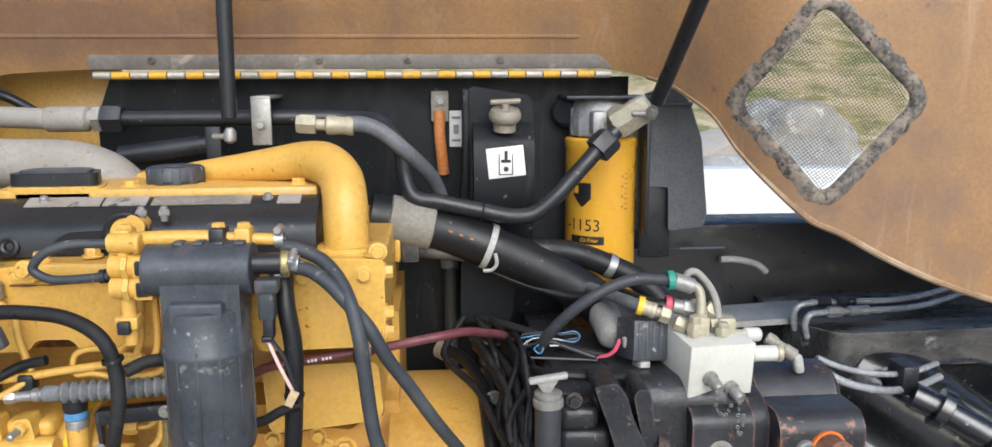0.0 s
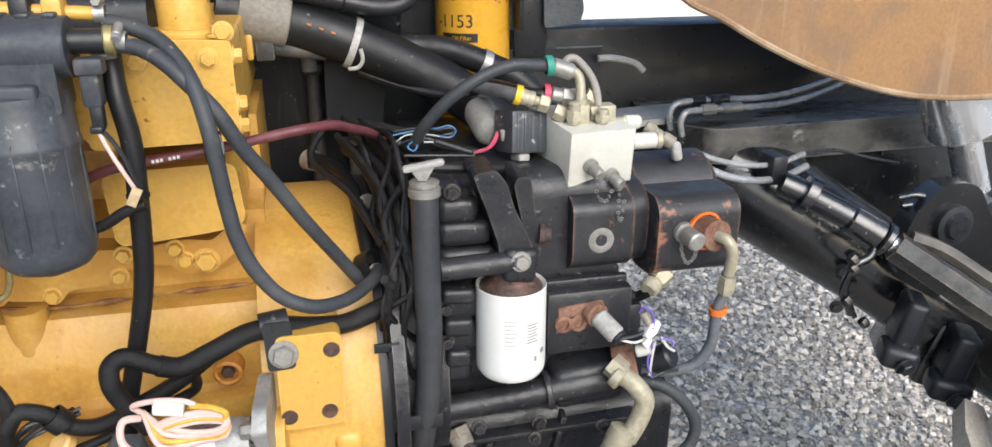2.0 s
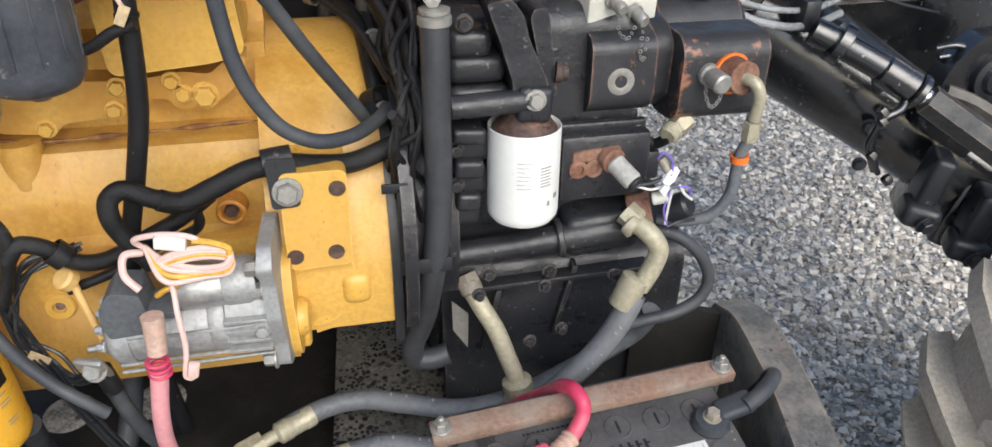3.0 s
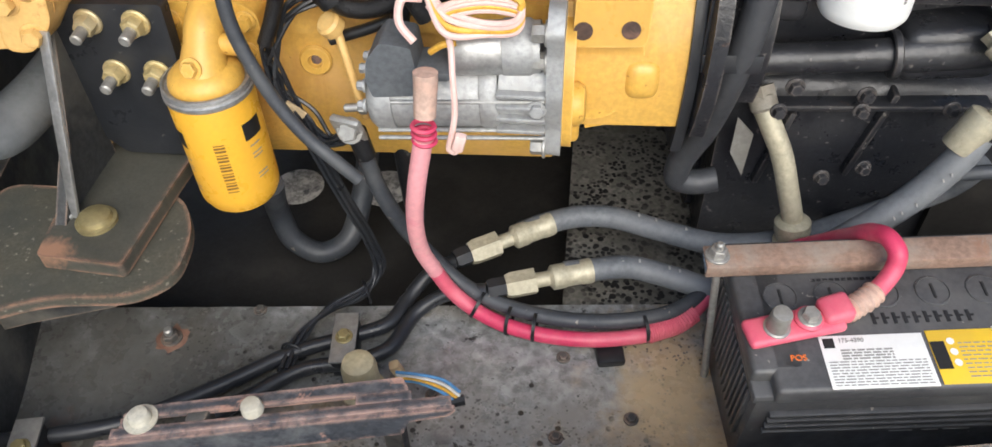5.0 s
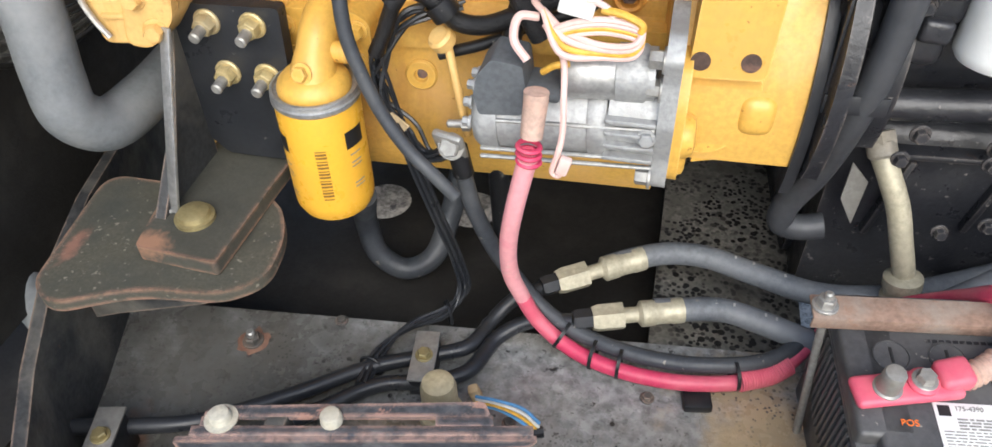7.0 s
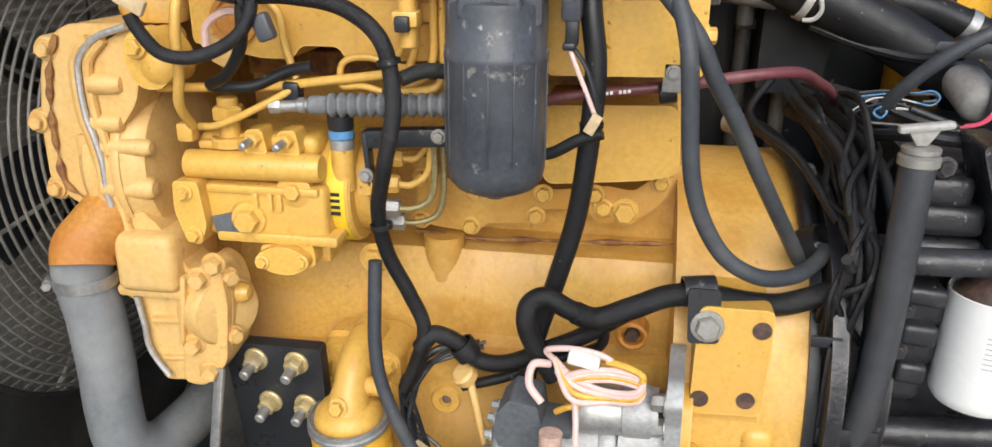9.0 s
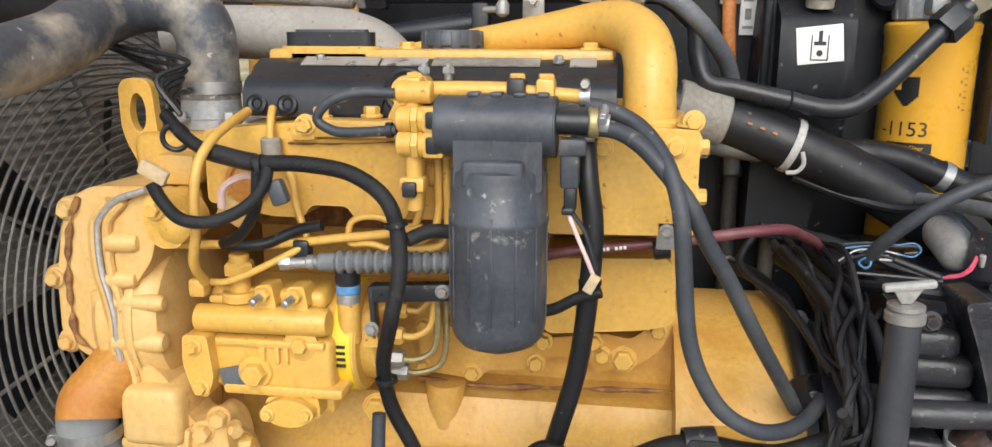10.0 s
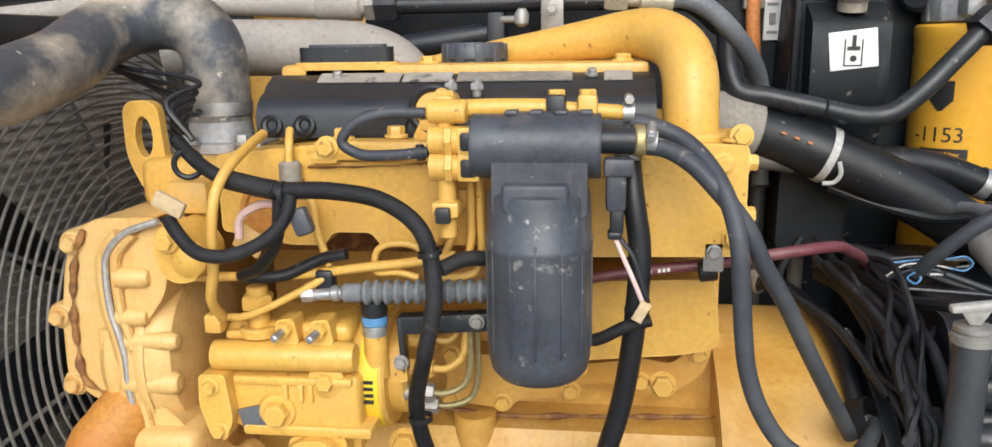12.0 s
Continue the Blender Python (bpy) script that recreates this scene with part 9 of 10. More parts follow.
part("arm_plate", prism(B(), rounded([(0.404, 1.060), (0.409, 1.070), (0.424, 1.069), (0.428, 1.05), (0.434, 1.005), (0.440, 0.966), (0.424, 0.964), (0.416, 1.005)], 0.005), "y", 0.990, 1.06, 0.005), BLACK_CAST, arm)
part("arm_head", box(B(), (0.386, 0.964, 0.942), (0.428, 1.03, 0.986), 0.008, (0, 4, 0), 3), BLACK_CAST, arm)
part("rust_edge", box(B(), (0.392, 0.966, 0.934), (0.426, 0.99, 0.942), 0.003), RUST_DARK, arm)
bm = B()
box(bm, (0.452, 1.0, 0.815), (0.572, 1.12, 0.905), 0.008)
vbd = part("valve_body", bm, BLACK_CAST, tr)
for k in range(3):
    part("valve_ridge", box(B(), (0.455, 1.02 + 0.03 * k, 0.903), (0.570, 1.032 + 0.03 * k, 0.914), 0.003), BLACK_CAST, vbd)
for x in (0.474, 0.494):
    bm = lathe(B(), (x, 1.0, 0.862), (0, -1, 0), [(0.012, 0), (0.012, 0.005), (0.007, 0.006), (0.006, 0.002)], 18)
    part("valve_plug", bm, RUST, vbd)
part("rust_collar", cyl(B(), (0.513, 0.998, 0.876), (0.517, 0.984, 0.875), 0.0165, n=18), RUST, vbd)
part("rust_pad", box(B(), (0.466, 0.9965, 0.872), (0.530, 1.01, 0.888), 0.003, (0, -4, 0)), RUST, vbd)
part("valve_tail", box(B(), (0.555, 1.03, 0.82), (0.60, 1.10, 0.862), 0.006), BLACK_CAST, vbd)
sn = thing("shift_solenoid", (0.52, 0.97, 0.86), "pale grey solenoid with wires on the valve body", "solenoid")
part("can", cyl(B(), (0.516, 0.986, 0.875), (0.534, 0.958, 0.857), 0.0128, n=22, bev=0.003), STRAP_GREY, sn)
part("black_end", cyl(B(), (0.534, 0.959, 0.857), (0.537, 0.953, 0.855), 0.0105, n=20), BLACK, sn)
part("lead", tube(B(), [(0.536, 0.955, 0.855), (0.554, 0.955, 0.856), (0.569, 0.957, 0.859), (0.581, 0.957, 0.862)], 0.0028, 8), BLACK, sn)
part("lead", tube(B(), [(0.536, 0.955, 0.854), (0.557, 0.955, 0.847), (0.573, 0.957, 0.850), (0.583, 0.957, 0.856)], 0.0018, 8), WIRE_W, sn)
cn = thing("connector_cluster", (0.60, 0.97, 0.82), "black plug cluster with white tape beside the valve body", "connector")
part("plug", cyl(B(), (0.594, 0.985, 0.797), (0.617, 0.965, 0.817), 0.0175, n=20, bev=0.004), BLACK, cn)
tp = facing((0.575, 0.950, 0.850), (1, 0.2, 0.25), (-0.2, 0.1, 1))
part("tape", laid(prism(B(), [(0.0, 0.0), (0.012, 0.004), (0.022, 0.014), (0.019, 0.022), (0.008, 0.020), (-0.004, 0.010)], "z", -0.006, 0.0, 0.0015), tp), WHITE, cn, "loose white tape")
part("tape_tail", laid(prism(B(), [(-0.006, -0.010), (0.004, -0.003), (0.002, 0.006), (-0.010, 0.0)], "z", -0.004, 0.0, 0.001), tp), WHITE, cn, "loose white tape")
part("cream_plug", cyl(B(), (0.564, 0.965, 0.828), (0.582, 0.957, 0.834), 0.0085, n=14), IVORY, cn)
part("pink_plug", cyl(B(), (0.570, 0.965, 0.884), (0.581, 0.957, 0.862), 0.0055, n=12), CAP_TAN, cn)
VIOLET = mat("violet_wire_sleeve", (0.20, 0.14, 0.55), 0.5, bump=0.0)
for pts, r, m_ in (
    ([(0.583, 0.955, 0.862), (0.579, 0.955, 0.886), (0.568, 0.958, 0.895), (0.564, 0.962, 0.885)], 0.0014, VIOLET),
    ([(0.592, 0.952, 0.852), (0.601, 0.950, 0.838), (0.612, 0.952, 0.829)], 0.0020, WIRE_W),
    ([(0.590, 0.952, 0.850), (0.604, 0.948, 0.848), (0.609, 0.952, 0.833)], 0.0016, VIOLET),
    ([(0.584, 0.952, 0.846), (0.580, 0.950, 0.822), (0.581, 0.955, 0.795)], 0.0018, WIRE_W),
    ([(0.581, 0.953, 0.844), (0.575, 0.951, 0.817), (0.585, 0.955, 0.791)], 0.0014, VIOLET),
    ([(0.585, 0.955, 0.791), (0.599, 0.955, 0.796), (0.625, 0.962, 0.793)], 0.0024, BLACK),
):
    part("wire", tube(B(), pts, r, 6), m_, cn)
ef = thing("drain_elbow", (0.615, 1.020, 0.918), "pale zinc elbow fitting under the pump", "pipe fitting")
part("body", cyl(B(), (0.628, 1.030, 0.929), (0.619, 1.020, 0.901), 0.0125, n=18, bev=0.003), CHROMATE, ef)
part("nut", hexnut(B(), (0.626, 1.025, 0.910), (-0.8, -0.25, -0.5), 0.0165, 0.020), CHROMATE, ef)
part("end_cap", cyl(B(), (0.606, 1.015, 0.901), (0.593, 1.005, 0.894), 0.0135, n=18, bev=0.003), CHROMATE, ef)
hose("under_pump_hose", [(0.488, 1.030, 0.899), (0.527, 1.030, 0.906), (0.563, 1.030, 0.891), (0.587, 1.030, 0.874), (0.600, 1.010, 0.891)], 0.0075, RUBBER, "black hose sagging under the pump", n=12)

wf = thing("transmission_filter", (0.402, 0.985, 0.80), "white spin-on transmission filter with printed label", "filter")
WX, WY = 0.402, 0.995
wcan = part("can", lathe(B(), (WX, WY, 0.807), (0, 0, 1), [(0.032, 0), (0.040, 0.002), (0.0440, 0.008), (0.0448, 0.014), (0.0448, 0.1235), (0.0440, 0.1245), (0.0425, 0.1225), (0.040, 0.119)], 44), WHITE, wf)
part("neck", lathe(B(), (WX, WY, 0.925), (0, 0, 1), [(0.0400, 0), (0.0395, 0.004), (0.034, 0.010), (0.027, 0.016), (0.024, 0.030)], 32), RUST_DARK, wf, "rusty filter neck")
bm = B()
for k in range(7):
    curved_patch(bm, WX, WY, 0.0455, 12, 32 - 3 * (k % 2), 0.890 - 0.004 * k, 0.8915 - 0.004 * k, 3)
    curved_patch(bm, WX, WY, 0.0455, -24, -2 - 4 * (k % 3), 0.898 - 0.0055 * k, 0.8988 - 0.0055 * k, 3)
curved_patch(bm, WX, WY, 0.0455, 26, 31, 0.838, 0.845, 2)
curved_patch(bm, WX, WY, 0.0455, 40, 50, 0.845, 0.852, 2)
part("fine_print", bm, GREY_INK, wcan)
gp = thing("transmission_pipe", (0.3, 0.97, 0.78), "black painted pipe across the transmission", "pipe")
part("tube", tube(B(), [(0.25, 0.985, 0.764), (0.305, 0.985, 0.766), (0.361, 0.985, 0.771), (0.434, 0.985, 0.779), (0.55, 0.99, 0.790)], 0.0165, 20, 6, lambda k, s: 1.2 if s > 0.19 else 1.0), BLACK_CAST, gp)
part("collar", cyl(B(), (0.430, 0.985, 0.7785), (0.438, 0.985, 0.7795), 0.025, n=22), BLACK_CAST, gp)
part("end_casting", box(B(), (0.44, 0.975, 0.752), (0.535, 1.06, 0.812), 0.014, (0, -6, 0), 3), BLACK_CAST, gp)
part("rusty_end", cyl(B(), (0.520, 0.99, 0.806), (0.548, 0.985, 0.812), 0.024, n=20), RUST, gp)

# transmission dipstick tube
dt = thing("transmission_dipstick", (0.29, 0.955, 0.6), "black transmission dipstick tube with a white T-handle", "dipstick")
part("tube", tube(B(), [(0.291, 0.958, 1.068), (0.291, 0.959, 0.96), (0.292, 0.965, 0.873), (0.289, 0.972, 0.794), (0.281, 0.985, 0.722), (0.274, 1.010, 0.655), (0.259, 1.035, 0.587), (0.262, 1.040, 0.562), (0.283, 1.040, 0.557), (0.310, 1.040, 0.563)], 0.0160, 20), TUBE_P, dt)
part("collar", lathe(B(), (0.291, 0.958, 1.066), (0, 0, 1), [(0.016, 0), (0.0185, 0.002), (0.0185, 0.010), (0.015, 0.012), (0.017, 0.014), (0.017, 0.018), (0.010, 0.020)], 24), ZINC, dt)
part("handle_stem", prism(B(), [(0.284, 1.087), (0.293, 1.087), (0.302, 1.102), (0.276, 1.099)], "y", 0.950, 0.956, 0.001), ZINC, dt)
part("handle_bar", box(B(), (0.266, 0.947, 1.100), (0.314, 0.958, 1.108), 0.0035, (0, -8, 0)), STRAP_GREY, dt, "pale worn T-handle")
part("stay", box(B(), (0.243, 0.966, 0.756), (0.256, 0.970, 0.875), 0.001), BLACK, dt, "flat black stay")
part("stay", box(B(), (0.2435, 0.962, 0.7545), (0.306, 0.966, 0.775), 0.001), BLACK, dt, "flat black stay")
part("stay", box(B(), (0.225, 0.966, 0.868), (0.256, 0.970, 0.880), 0.001), BLACK, dt, "flat black stay")

# pump pair on the transmission
hp = thing("hydraulic_pump", (0.6, 1.1, 0.92), "black tandem hydraulic pump with rust-bitten paint", "hydraulic pump")
PUMP_P = mat("chipped_pump_paint", (0.020, 0.021, 0.024), 0.42, second=(0.045, 0.045, 0.05), second_at=(0.45, 0.7), wear=(0.27, 0.125, 0.075), wear_at=(0.54, 0.57), wear_scale=8, edge=(0.24, 0.13, 0.09), edge_width=0.005, grain=0.1, bump=0.35, bump_scale=160)
bm = B()
prism(bm, rounded([(1.02, 0.935), (1.02, 1.015), (1.05, 1.026), (1.27, 1.026), (1.29, 0.95), (1.25, 0.90), (1.05, 0.915)], 0.02), "x", 0.491, 0.575, 0.018, 4)
part("front_housing", bm, PUMP_P, hp)
part("case_plug", lathe(B(), (0.530, 1.024, 0.966), (0, -1, 0), [(0.0175, 0), (0.0175, 0.004), (0.012, 0.005), (0.008, 0.004), (0.006, 0.001)], 26), ZINC, hp, "bright threaded plug")
bm = B()
prism(bm, rounded([(1.035, 0.935), (1.03, 1.01), (1.06, 1.03), (1.28, 1.03), (1.30, 0.95), (1.25, 0.90), (1.06, 0.915)], 0.02), "x", 0.575, 0.60, 0.006, 3)
part("mid_flange", bm, PUMP_P, hp)
bm = B()
cyl(bm, (0.595, 1.14, 0.985), (0.73, 1.14, 0.985), 0.06, n=28, bev=0.01)
part("barrel", bm, PUMP_P, hp)
bm = B()
prism(bm, rounded([(1.0, 0.925), (0.998, 1.005), (1.015, 1.022), (1.085, 1.022), (1.10, 0.935), (1.08, 0.905), (1.02, 0.91)], 0.022), "x", 0.60, 0.715, 0.014, 4)
part("rear_housing", bm, PUMP_P, hp)
part("outlet_boss", cyl(B(), (0.664, 1.01, 0.975), (0.669, 0.97, 0.978), 0.021, n=20), RUST, hp)
part("orange_band", lathe(B(), (0.6645, 1.002, 0.9755), (0.12, -1, 0.06), [(0.0225, 0), (0.026, 0), (0.026, 0.007), (0.0225, 0.007)], 28, cap=False), ORANGE, hp, "orange marking band")
part("test_port", lathe(B(), (0.634, 1.0, 0.977), (0.15, -1, -0.1), [(0.014, 0), (0.014, 0.006), (0.010, 0.007), (0.0125, 0.012), (0.0125, 0.034), (0.010, 0.036)], 20), ZINC, hp, "zinc test port with chain")


def chain(parent, pts, n, r=0.0022):
    line = spline(pts, 10)
    for i in range(n):
        p = line[min(len(line) - 1, int(i * (len(line) - 1) / max(1, n - 1)))]
        part("chain_link", ring(B(), p, (1, 0.3, 0.2) if i % 2 else (0.2, 1, 0.3), r, 0.0006, 10, 5), ZINC, parent)


chain(hp, [(0.626, 0.985, 0.970), (0.625, 0.978, 0.955), (0.630, 0.972, 0.944), (0.638, 0.970, 0.952), (0.640, 0.970, 0.962)], 14)
pf = hose_thing("pump_outlet_hose", [(0.683, 0.962, 0.93), (0.684, 0.965, 0.90), (0.679, 0.97, 0.875), (0.674, 0.97, 0.82), (0.655, 0.975, 0.79), (0.625, 0.985, 0.778), (0.59, 1.0, 0.775)], 0.0076, TRAY_HOSE, "grey pump hose with orange band hanging down", n=14)
part("elbow", tube(B(), [(0.669, 0.972, 0.978), (0.676, 0.958, 0.976), (0.683, 0.955, 0.962), (0.684, 0.960, 0.928)], 0.0076, 14), CHROMATE, pf, "zinc elbow")
part("elbow_nut", hexnut(B(), (0.684, 0.961, 0.925), (0, 0.05, -1), 0.0115, 0.026), CHROMATE, pf)
part("orange_band", band(B(), (0.679, 0.969, 0.872), (0.1, 0, -1), 0.0088, 0.009, 0.003, 20), ORANGE, pf)
hose_thing("case_drain_hose", [(0.585, 0.985, 0.768), (0.608, 0.975, 0.764), (0.632, 0.97, 0.747), (0.655, 0.97, 0.717), (0.664, 0.97, 0.688), (0.655, 0.97, 0.660), (0.622, 0.97, 0.640), (0.58, 0.97, 0.633), (0.52, 0.975, 0.62)], 0.0085, RUBBER_GREY, "thin grey hose curved out beside the frame", n=12)
e2 = hose_thing("suction_hose", [(0.535, 0.95, 0.695), (0.524, 0.945, 0.672), (0.501, 0.945, 0.628), (0.468, 0.943, 0.589), (0.43, 0.94, 0.555), (0.38, 0.935, 0.515)], 0.0165, TRAY_HOSE, "grey suction hose with white print and a long dusty elbow", n=20)
part("elbow", tube(B(), [(0.536, 0.972, 0.792), (0.550, 0.955, 0.782), (0.562, 0.95, 0.762), (0.558, 0.95, 0.738), (0.548, 0.95, 0.716), (0.541, 0.95, 0.704)], 0.0132, 20, 6), CHROMATE, e2, "dust-coated elbow fitting")
part("elbow_nut", hexnut(B(), (0.526, 0.985, 0.802), (0.55, -0.6, -0.45), 0.0170, 0.022), CHROMATE, e2)
e2.location.x += 0.012
part("elbow_collar", cyl(B(), (0.538, 0.971, 0.793), (0.545, 0.962, 0.787), 0.0155, n=20), CHROMATE, e2)
part("ferrule", lathe(B(), (0.549, 0.951, 0.722), (-0.42, -0.05, -0.9), [(0.014, 0), (0.0188, 0.003), (0.0188, 0.022), (0.0180, 0.026), (0.0180, 0.046), (0.0168, 0.048)], 24), CHROMATE, e2)
for k, (x, z) in enumerate(((0.523, 0.660), (0.517, 0.652), (0.500, 0.618), (0.488, 0.606), (0.482, 0.598))):
    part("print_mark", box(B(), (x - 0.0025, 0.9262, z - 0.0008), (x + 0.0025, 0.9272, z + 0.0008), 0.0, (0, 60, 0)), STRAP_GREY, e2)
e1 = thing("return_elbow", (0.334, 1.0, 0.55), "dusty zinc hydraulic elbow below the transmission", "pipe fitting")
part("nut", hexnut(B(), (0.316, 1.000, 0.722), (0.3, -0.55, -0.75), 0.0165, 0.016), CAP_TAN, e1)
part("nut_collar", cyl(B(), (0.3185, 0.995, 0.716), (0.3245, 0.984, 0.701), 0.0150, n=20, bev=0.003), CAP_TAN, e1)
part("elbow", tube(B(), [(0.324, 0.985, 0.702), (0.336, 0.972, 0.682), (0.350, 0.965, 0.655), (0.364, 0.955, 0.615), (0.376, 0.945, 0.578), (0.382, 0.94, 0.545), (0.384, 0.94, 0.51)], 0.0122, 18), CHROMATE, e1)
part("ferrule", lathe(B(), (0.376, 0.944, 0.580), (0.15, -0.15, -1), [(0.0145, 0), (0.0205, 0.004), (0.0205, 0.016), (0.018, 0.018), (0.018, 0.026), (0.0215, 0.029), (0.0215, 0.048), (0.019, 0.05), (0.018, 0.075)], 24), CHROMATE, e1)
part("tag_plate", prism(B(), [(0.296, 0.695), (0.317, 0.672), (0.315, 0.612), (0.296, 0.646)], "y", 0.978, 0.980, 0.0005), ZINC, e1, "small grey tag plate")

# ---- control manifold ----
DULL_ALARM = mat("chalky_grey_alarm", (0.30, 0.295, 0.28), 0.6, second=(0.34, 0.33, 0.31), second_at=(0.4, 0.7), bump=0.1)
mf = thing("control_manifold", (0.53, 1.1, 1.03), "white painted hydraulic valve manifold with fittings", "valve manifold")
mm = facing((0.490, 1.046, 1.033), (0.986, 0.16, -0.02), (0.02, -0.06, 1))
bm = B()
box(bm, (0, 0, -0.13), (0.095, 0.073, 0), 0.002)
part("block", laid(bm, mm), IVORY, mf)
for x, y in ((0.030, 0.028), (0.062, 0.012)):
    tp = part("test_port", laid(lathe(B(), (x, y, 0), (0.1, -0.25, 1), [(0.0105, 0), (0.0105, 0.006), (0.0065, 0.007), (0.0082, 0.011), (0.0082, 0.024), (0.0060, 0.027)], 20), mm), ZINC, mf)
chain(mf, [(0.520, 1.02, 1.05), (0.520, 1.015, 1.03), (0.53, 1.013, 1.022), (0.538, 1.013, 1.035)], 9)
chain(mf, [(0.552, 1.02, 1.035), (0.548, 1.012, 1.018), (0.548, 1.01, 1.0), (0.552, 1.012, 0.995), (0.556, 1.014, 1.02)], 11)
for x, d, h, r in ((0.020, -0.035, 0.030, 0.0105), (0.042, -0.060, 0.034, 0.0115), (0.060, -0.030, 0.020, 0.0105), (0.078, -0.045, 0.012, 0.011), (0.052, -0.095, 0.03, 0.011)):
    f = part("fitting", laid(cyl(B(), (x, 0.073, d), (x, 0.073 + h, d), r * 0.75, n=16), mm), CHROMATE, mf)
    part("fitting_nut", laid(hexnut(B(), (x, 0.073 + h * 0.2, d), (0, 1, 0), r, h * 0.45), mm), CHROMATE, f)
plug = part("side_plug", cyl(B(), (0.554, 1.100, 1.103), (0.604, 1.100, 1.101), 0.0072, n=16, bev=0.002), CHROMATE, mf)
part("plug_head", cyl(B(), (0.584, 1.100, 1.102), (0.609, 1.100, 1.101), 0.0098, n=16, bev=0.003), IVORY, plug)
port = part("side_port", cyl(B(), (0.592, 1.090, 1.077), (0.634, 1.090, 1.077), 0.0112, n=18, bev=0.002), IVORY, mf)
part("port_ring", cyl(B(), (0.627, 1.090, 1.077), (0.636, 1.090, 1.077), 0.0125, n=18), CHROMATE, port)
part("elbow", tube(B(), [(0.500, 1.100, 1.174), (0.510, 1.100, 1.174), (0.518, 1.098, 1.167), (0.520, 1.095, 1.155), (0.519, 1.090, 1.131)], 0.0066, 14), CHROMATE, mf)
part("elbow_nut", laid(box(B(), (-0.0105, -0.0105, -0.017), (0.0105, 0.0105, 0.017), 0.003), Matrix.Translation((0.519, 1.090, 1.116))), CHROMATE, mf)
part("elbow_collar", cyl(B(), (0.519, 1.090, 1.137), (0.519, 1.090, 1.131), 0.0092, n=16), CHROMATE, mf)
part("elbow_nut", laid(box(B(), (-0.0125, -0.012, -0.0135), (0.0125, 0.012, 0.0135), 0.003), Matrix.Translation((0.557, 1.100, 1.115))), CHROMATE, mf)
part("tee_arm", hexnut(B(), (0.535, 1.098, 1.118), (1, 0, 0.02), 0.0098, 0.012), CHROMATE, mf)
part("swivel_nut", hexnut(B(), (0.487, 1.100, 1.123), (0.8, -0.25, -0.35), 0.0112, 0.017), CHROMATE, mf)
part("back_nut", hexnut(B(), (0.534, 1.115, 1.138), (0.75, -0.2, -0.5), 0.0115, 0.018), CHROMATE, mf)

y1 = hose_thing("signal_hose", [(0.442, 1.108, 1.143), (0.427, 1.140, 1.143), (0.412, 1.190, 1.139), (0.399, 1.260, 1.131), (0.380, 1.340, 1.121), (0.357, 1.420, 1.111)], 0.0088, RADHOSE, "grey dusty hose with a yellow band into the manifold", n=14)
crimp(y1, (0.442, 1.108, 1.143), (0.479, 1.100, 1.131), 0.0112, CHROMATE)
part("yellow_band", band(B(), (0.440, 1.110, 1.144), (0.9, -0.2, -0.25), 0.0104, 0.008, 0.003, 22), LABEL_Y, y1, "yellow marking band")
g1 = hose_thing("signal_hose", [(0.482, 1.100, 1.182), (0.463, 1.100, 1.183), (0.433, 1.098, 1.185), (0.404, 1.095, 1.179), (0.370, 1.093, 1.163), (0.342, 1.098, 1.141), (0.317, 1.115, 1.109), (0.306, 1.140, 1.081)], 0.0080, RUBBER_GREY, "thin grey hose with a green band arching over the cables", n=14)
part("green_band", band(B(), (0.478, 1.100, 1.182), (1, 0, 0.05), 0.0102, 0.009, 0.003, 22), TEAL, g1, "green marking band")
part("end", cyl(B(), (0.482, 1.100, 1.182), (0.510, 1.100, 1.172), 0.0112, n=16), ZINC, g1)
r1 = hose_thing("signal_hose", [(0.484, 1.115, 1.142), (0.465, 1.120, 1.142), (0.449, 1.140, 1.143), (0.432, 1.180, 1.143), (0.419, 1.240, 1.135)], 0.0085, RUBBER, "thin black hose with a red band", n=12)
part("red_band", band(B(), (0.480, 1.115, 1.143), (1, -0.1, -0.1), 0.0098, 0.008, 0.003, 22), RED, r1, "red marking band")
part("end", hexnut(cyl(B(), (0.486, 1.115, 1.142), (0.517, 1.110, 1.135), 0.0105, n=16), (0.500, 1.112, 1.139), (1, -0.1, -0.2), 0.0125, 0.014), ZINC, r1)
hose("looped_tube", [(0.509, 1.130, 1.179), (0.514, 1.130, 1.185), (0.523, 1.130, 1.185), (0.534, 1.125, 1.175), (0.543, 1.115, 1.160), (0.547, 1.105, 1.142), (0.548, 1.100, 1.123)], 0.0052, PALE_PIPE, "thin pale tube looping into the manifold", "pipe", n=12)
pb2 = thing("brass_swivel_joint", (0.67, 1.13, 1.05), "rusty brass swivel joint on the pump", "fitting")
part("barrel", lathe(B(), (0.632, 1.135, 1.085), (0.036, -0.025, -0.023), [(0.007, 0), (0.0098, 0.002), (0.0098, 0.014), (0.008, 0.016), (0.008, 0.028), (0.0098, 0.030), (0.0098, 0.046), (0.006, 0.049)], 18), CAP_TAN, pb2)
part("clevis", box(B(), (0.662, 1.10, 1.040), (0.676, 1.116, 1.068), 0.005, (0, -12, 0), 3), STRAP_GREY, pb2)

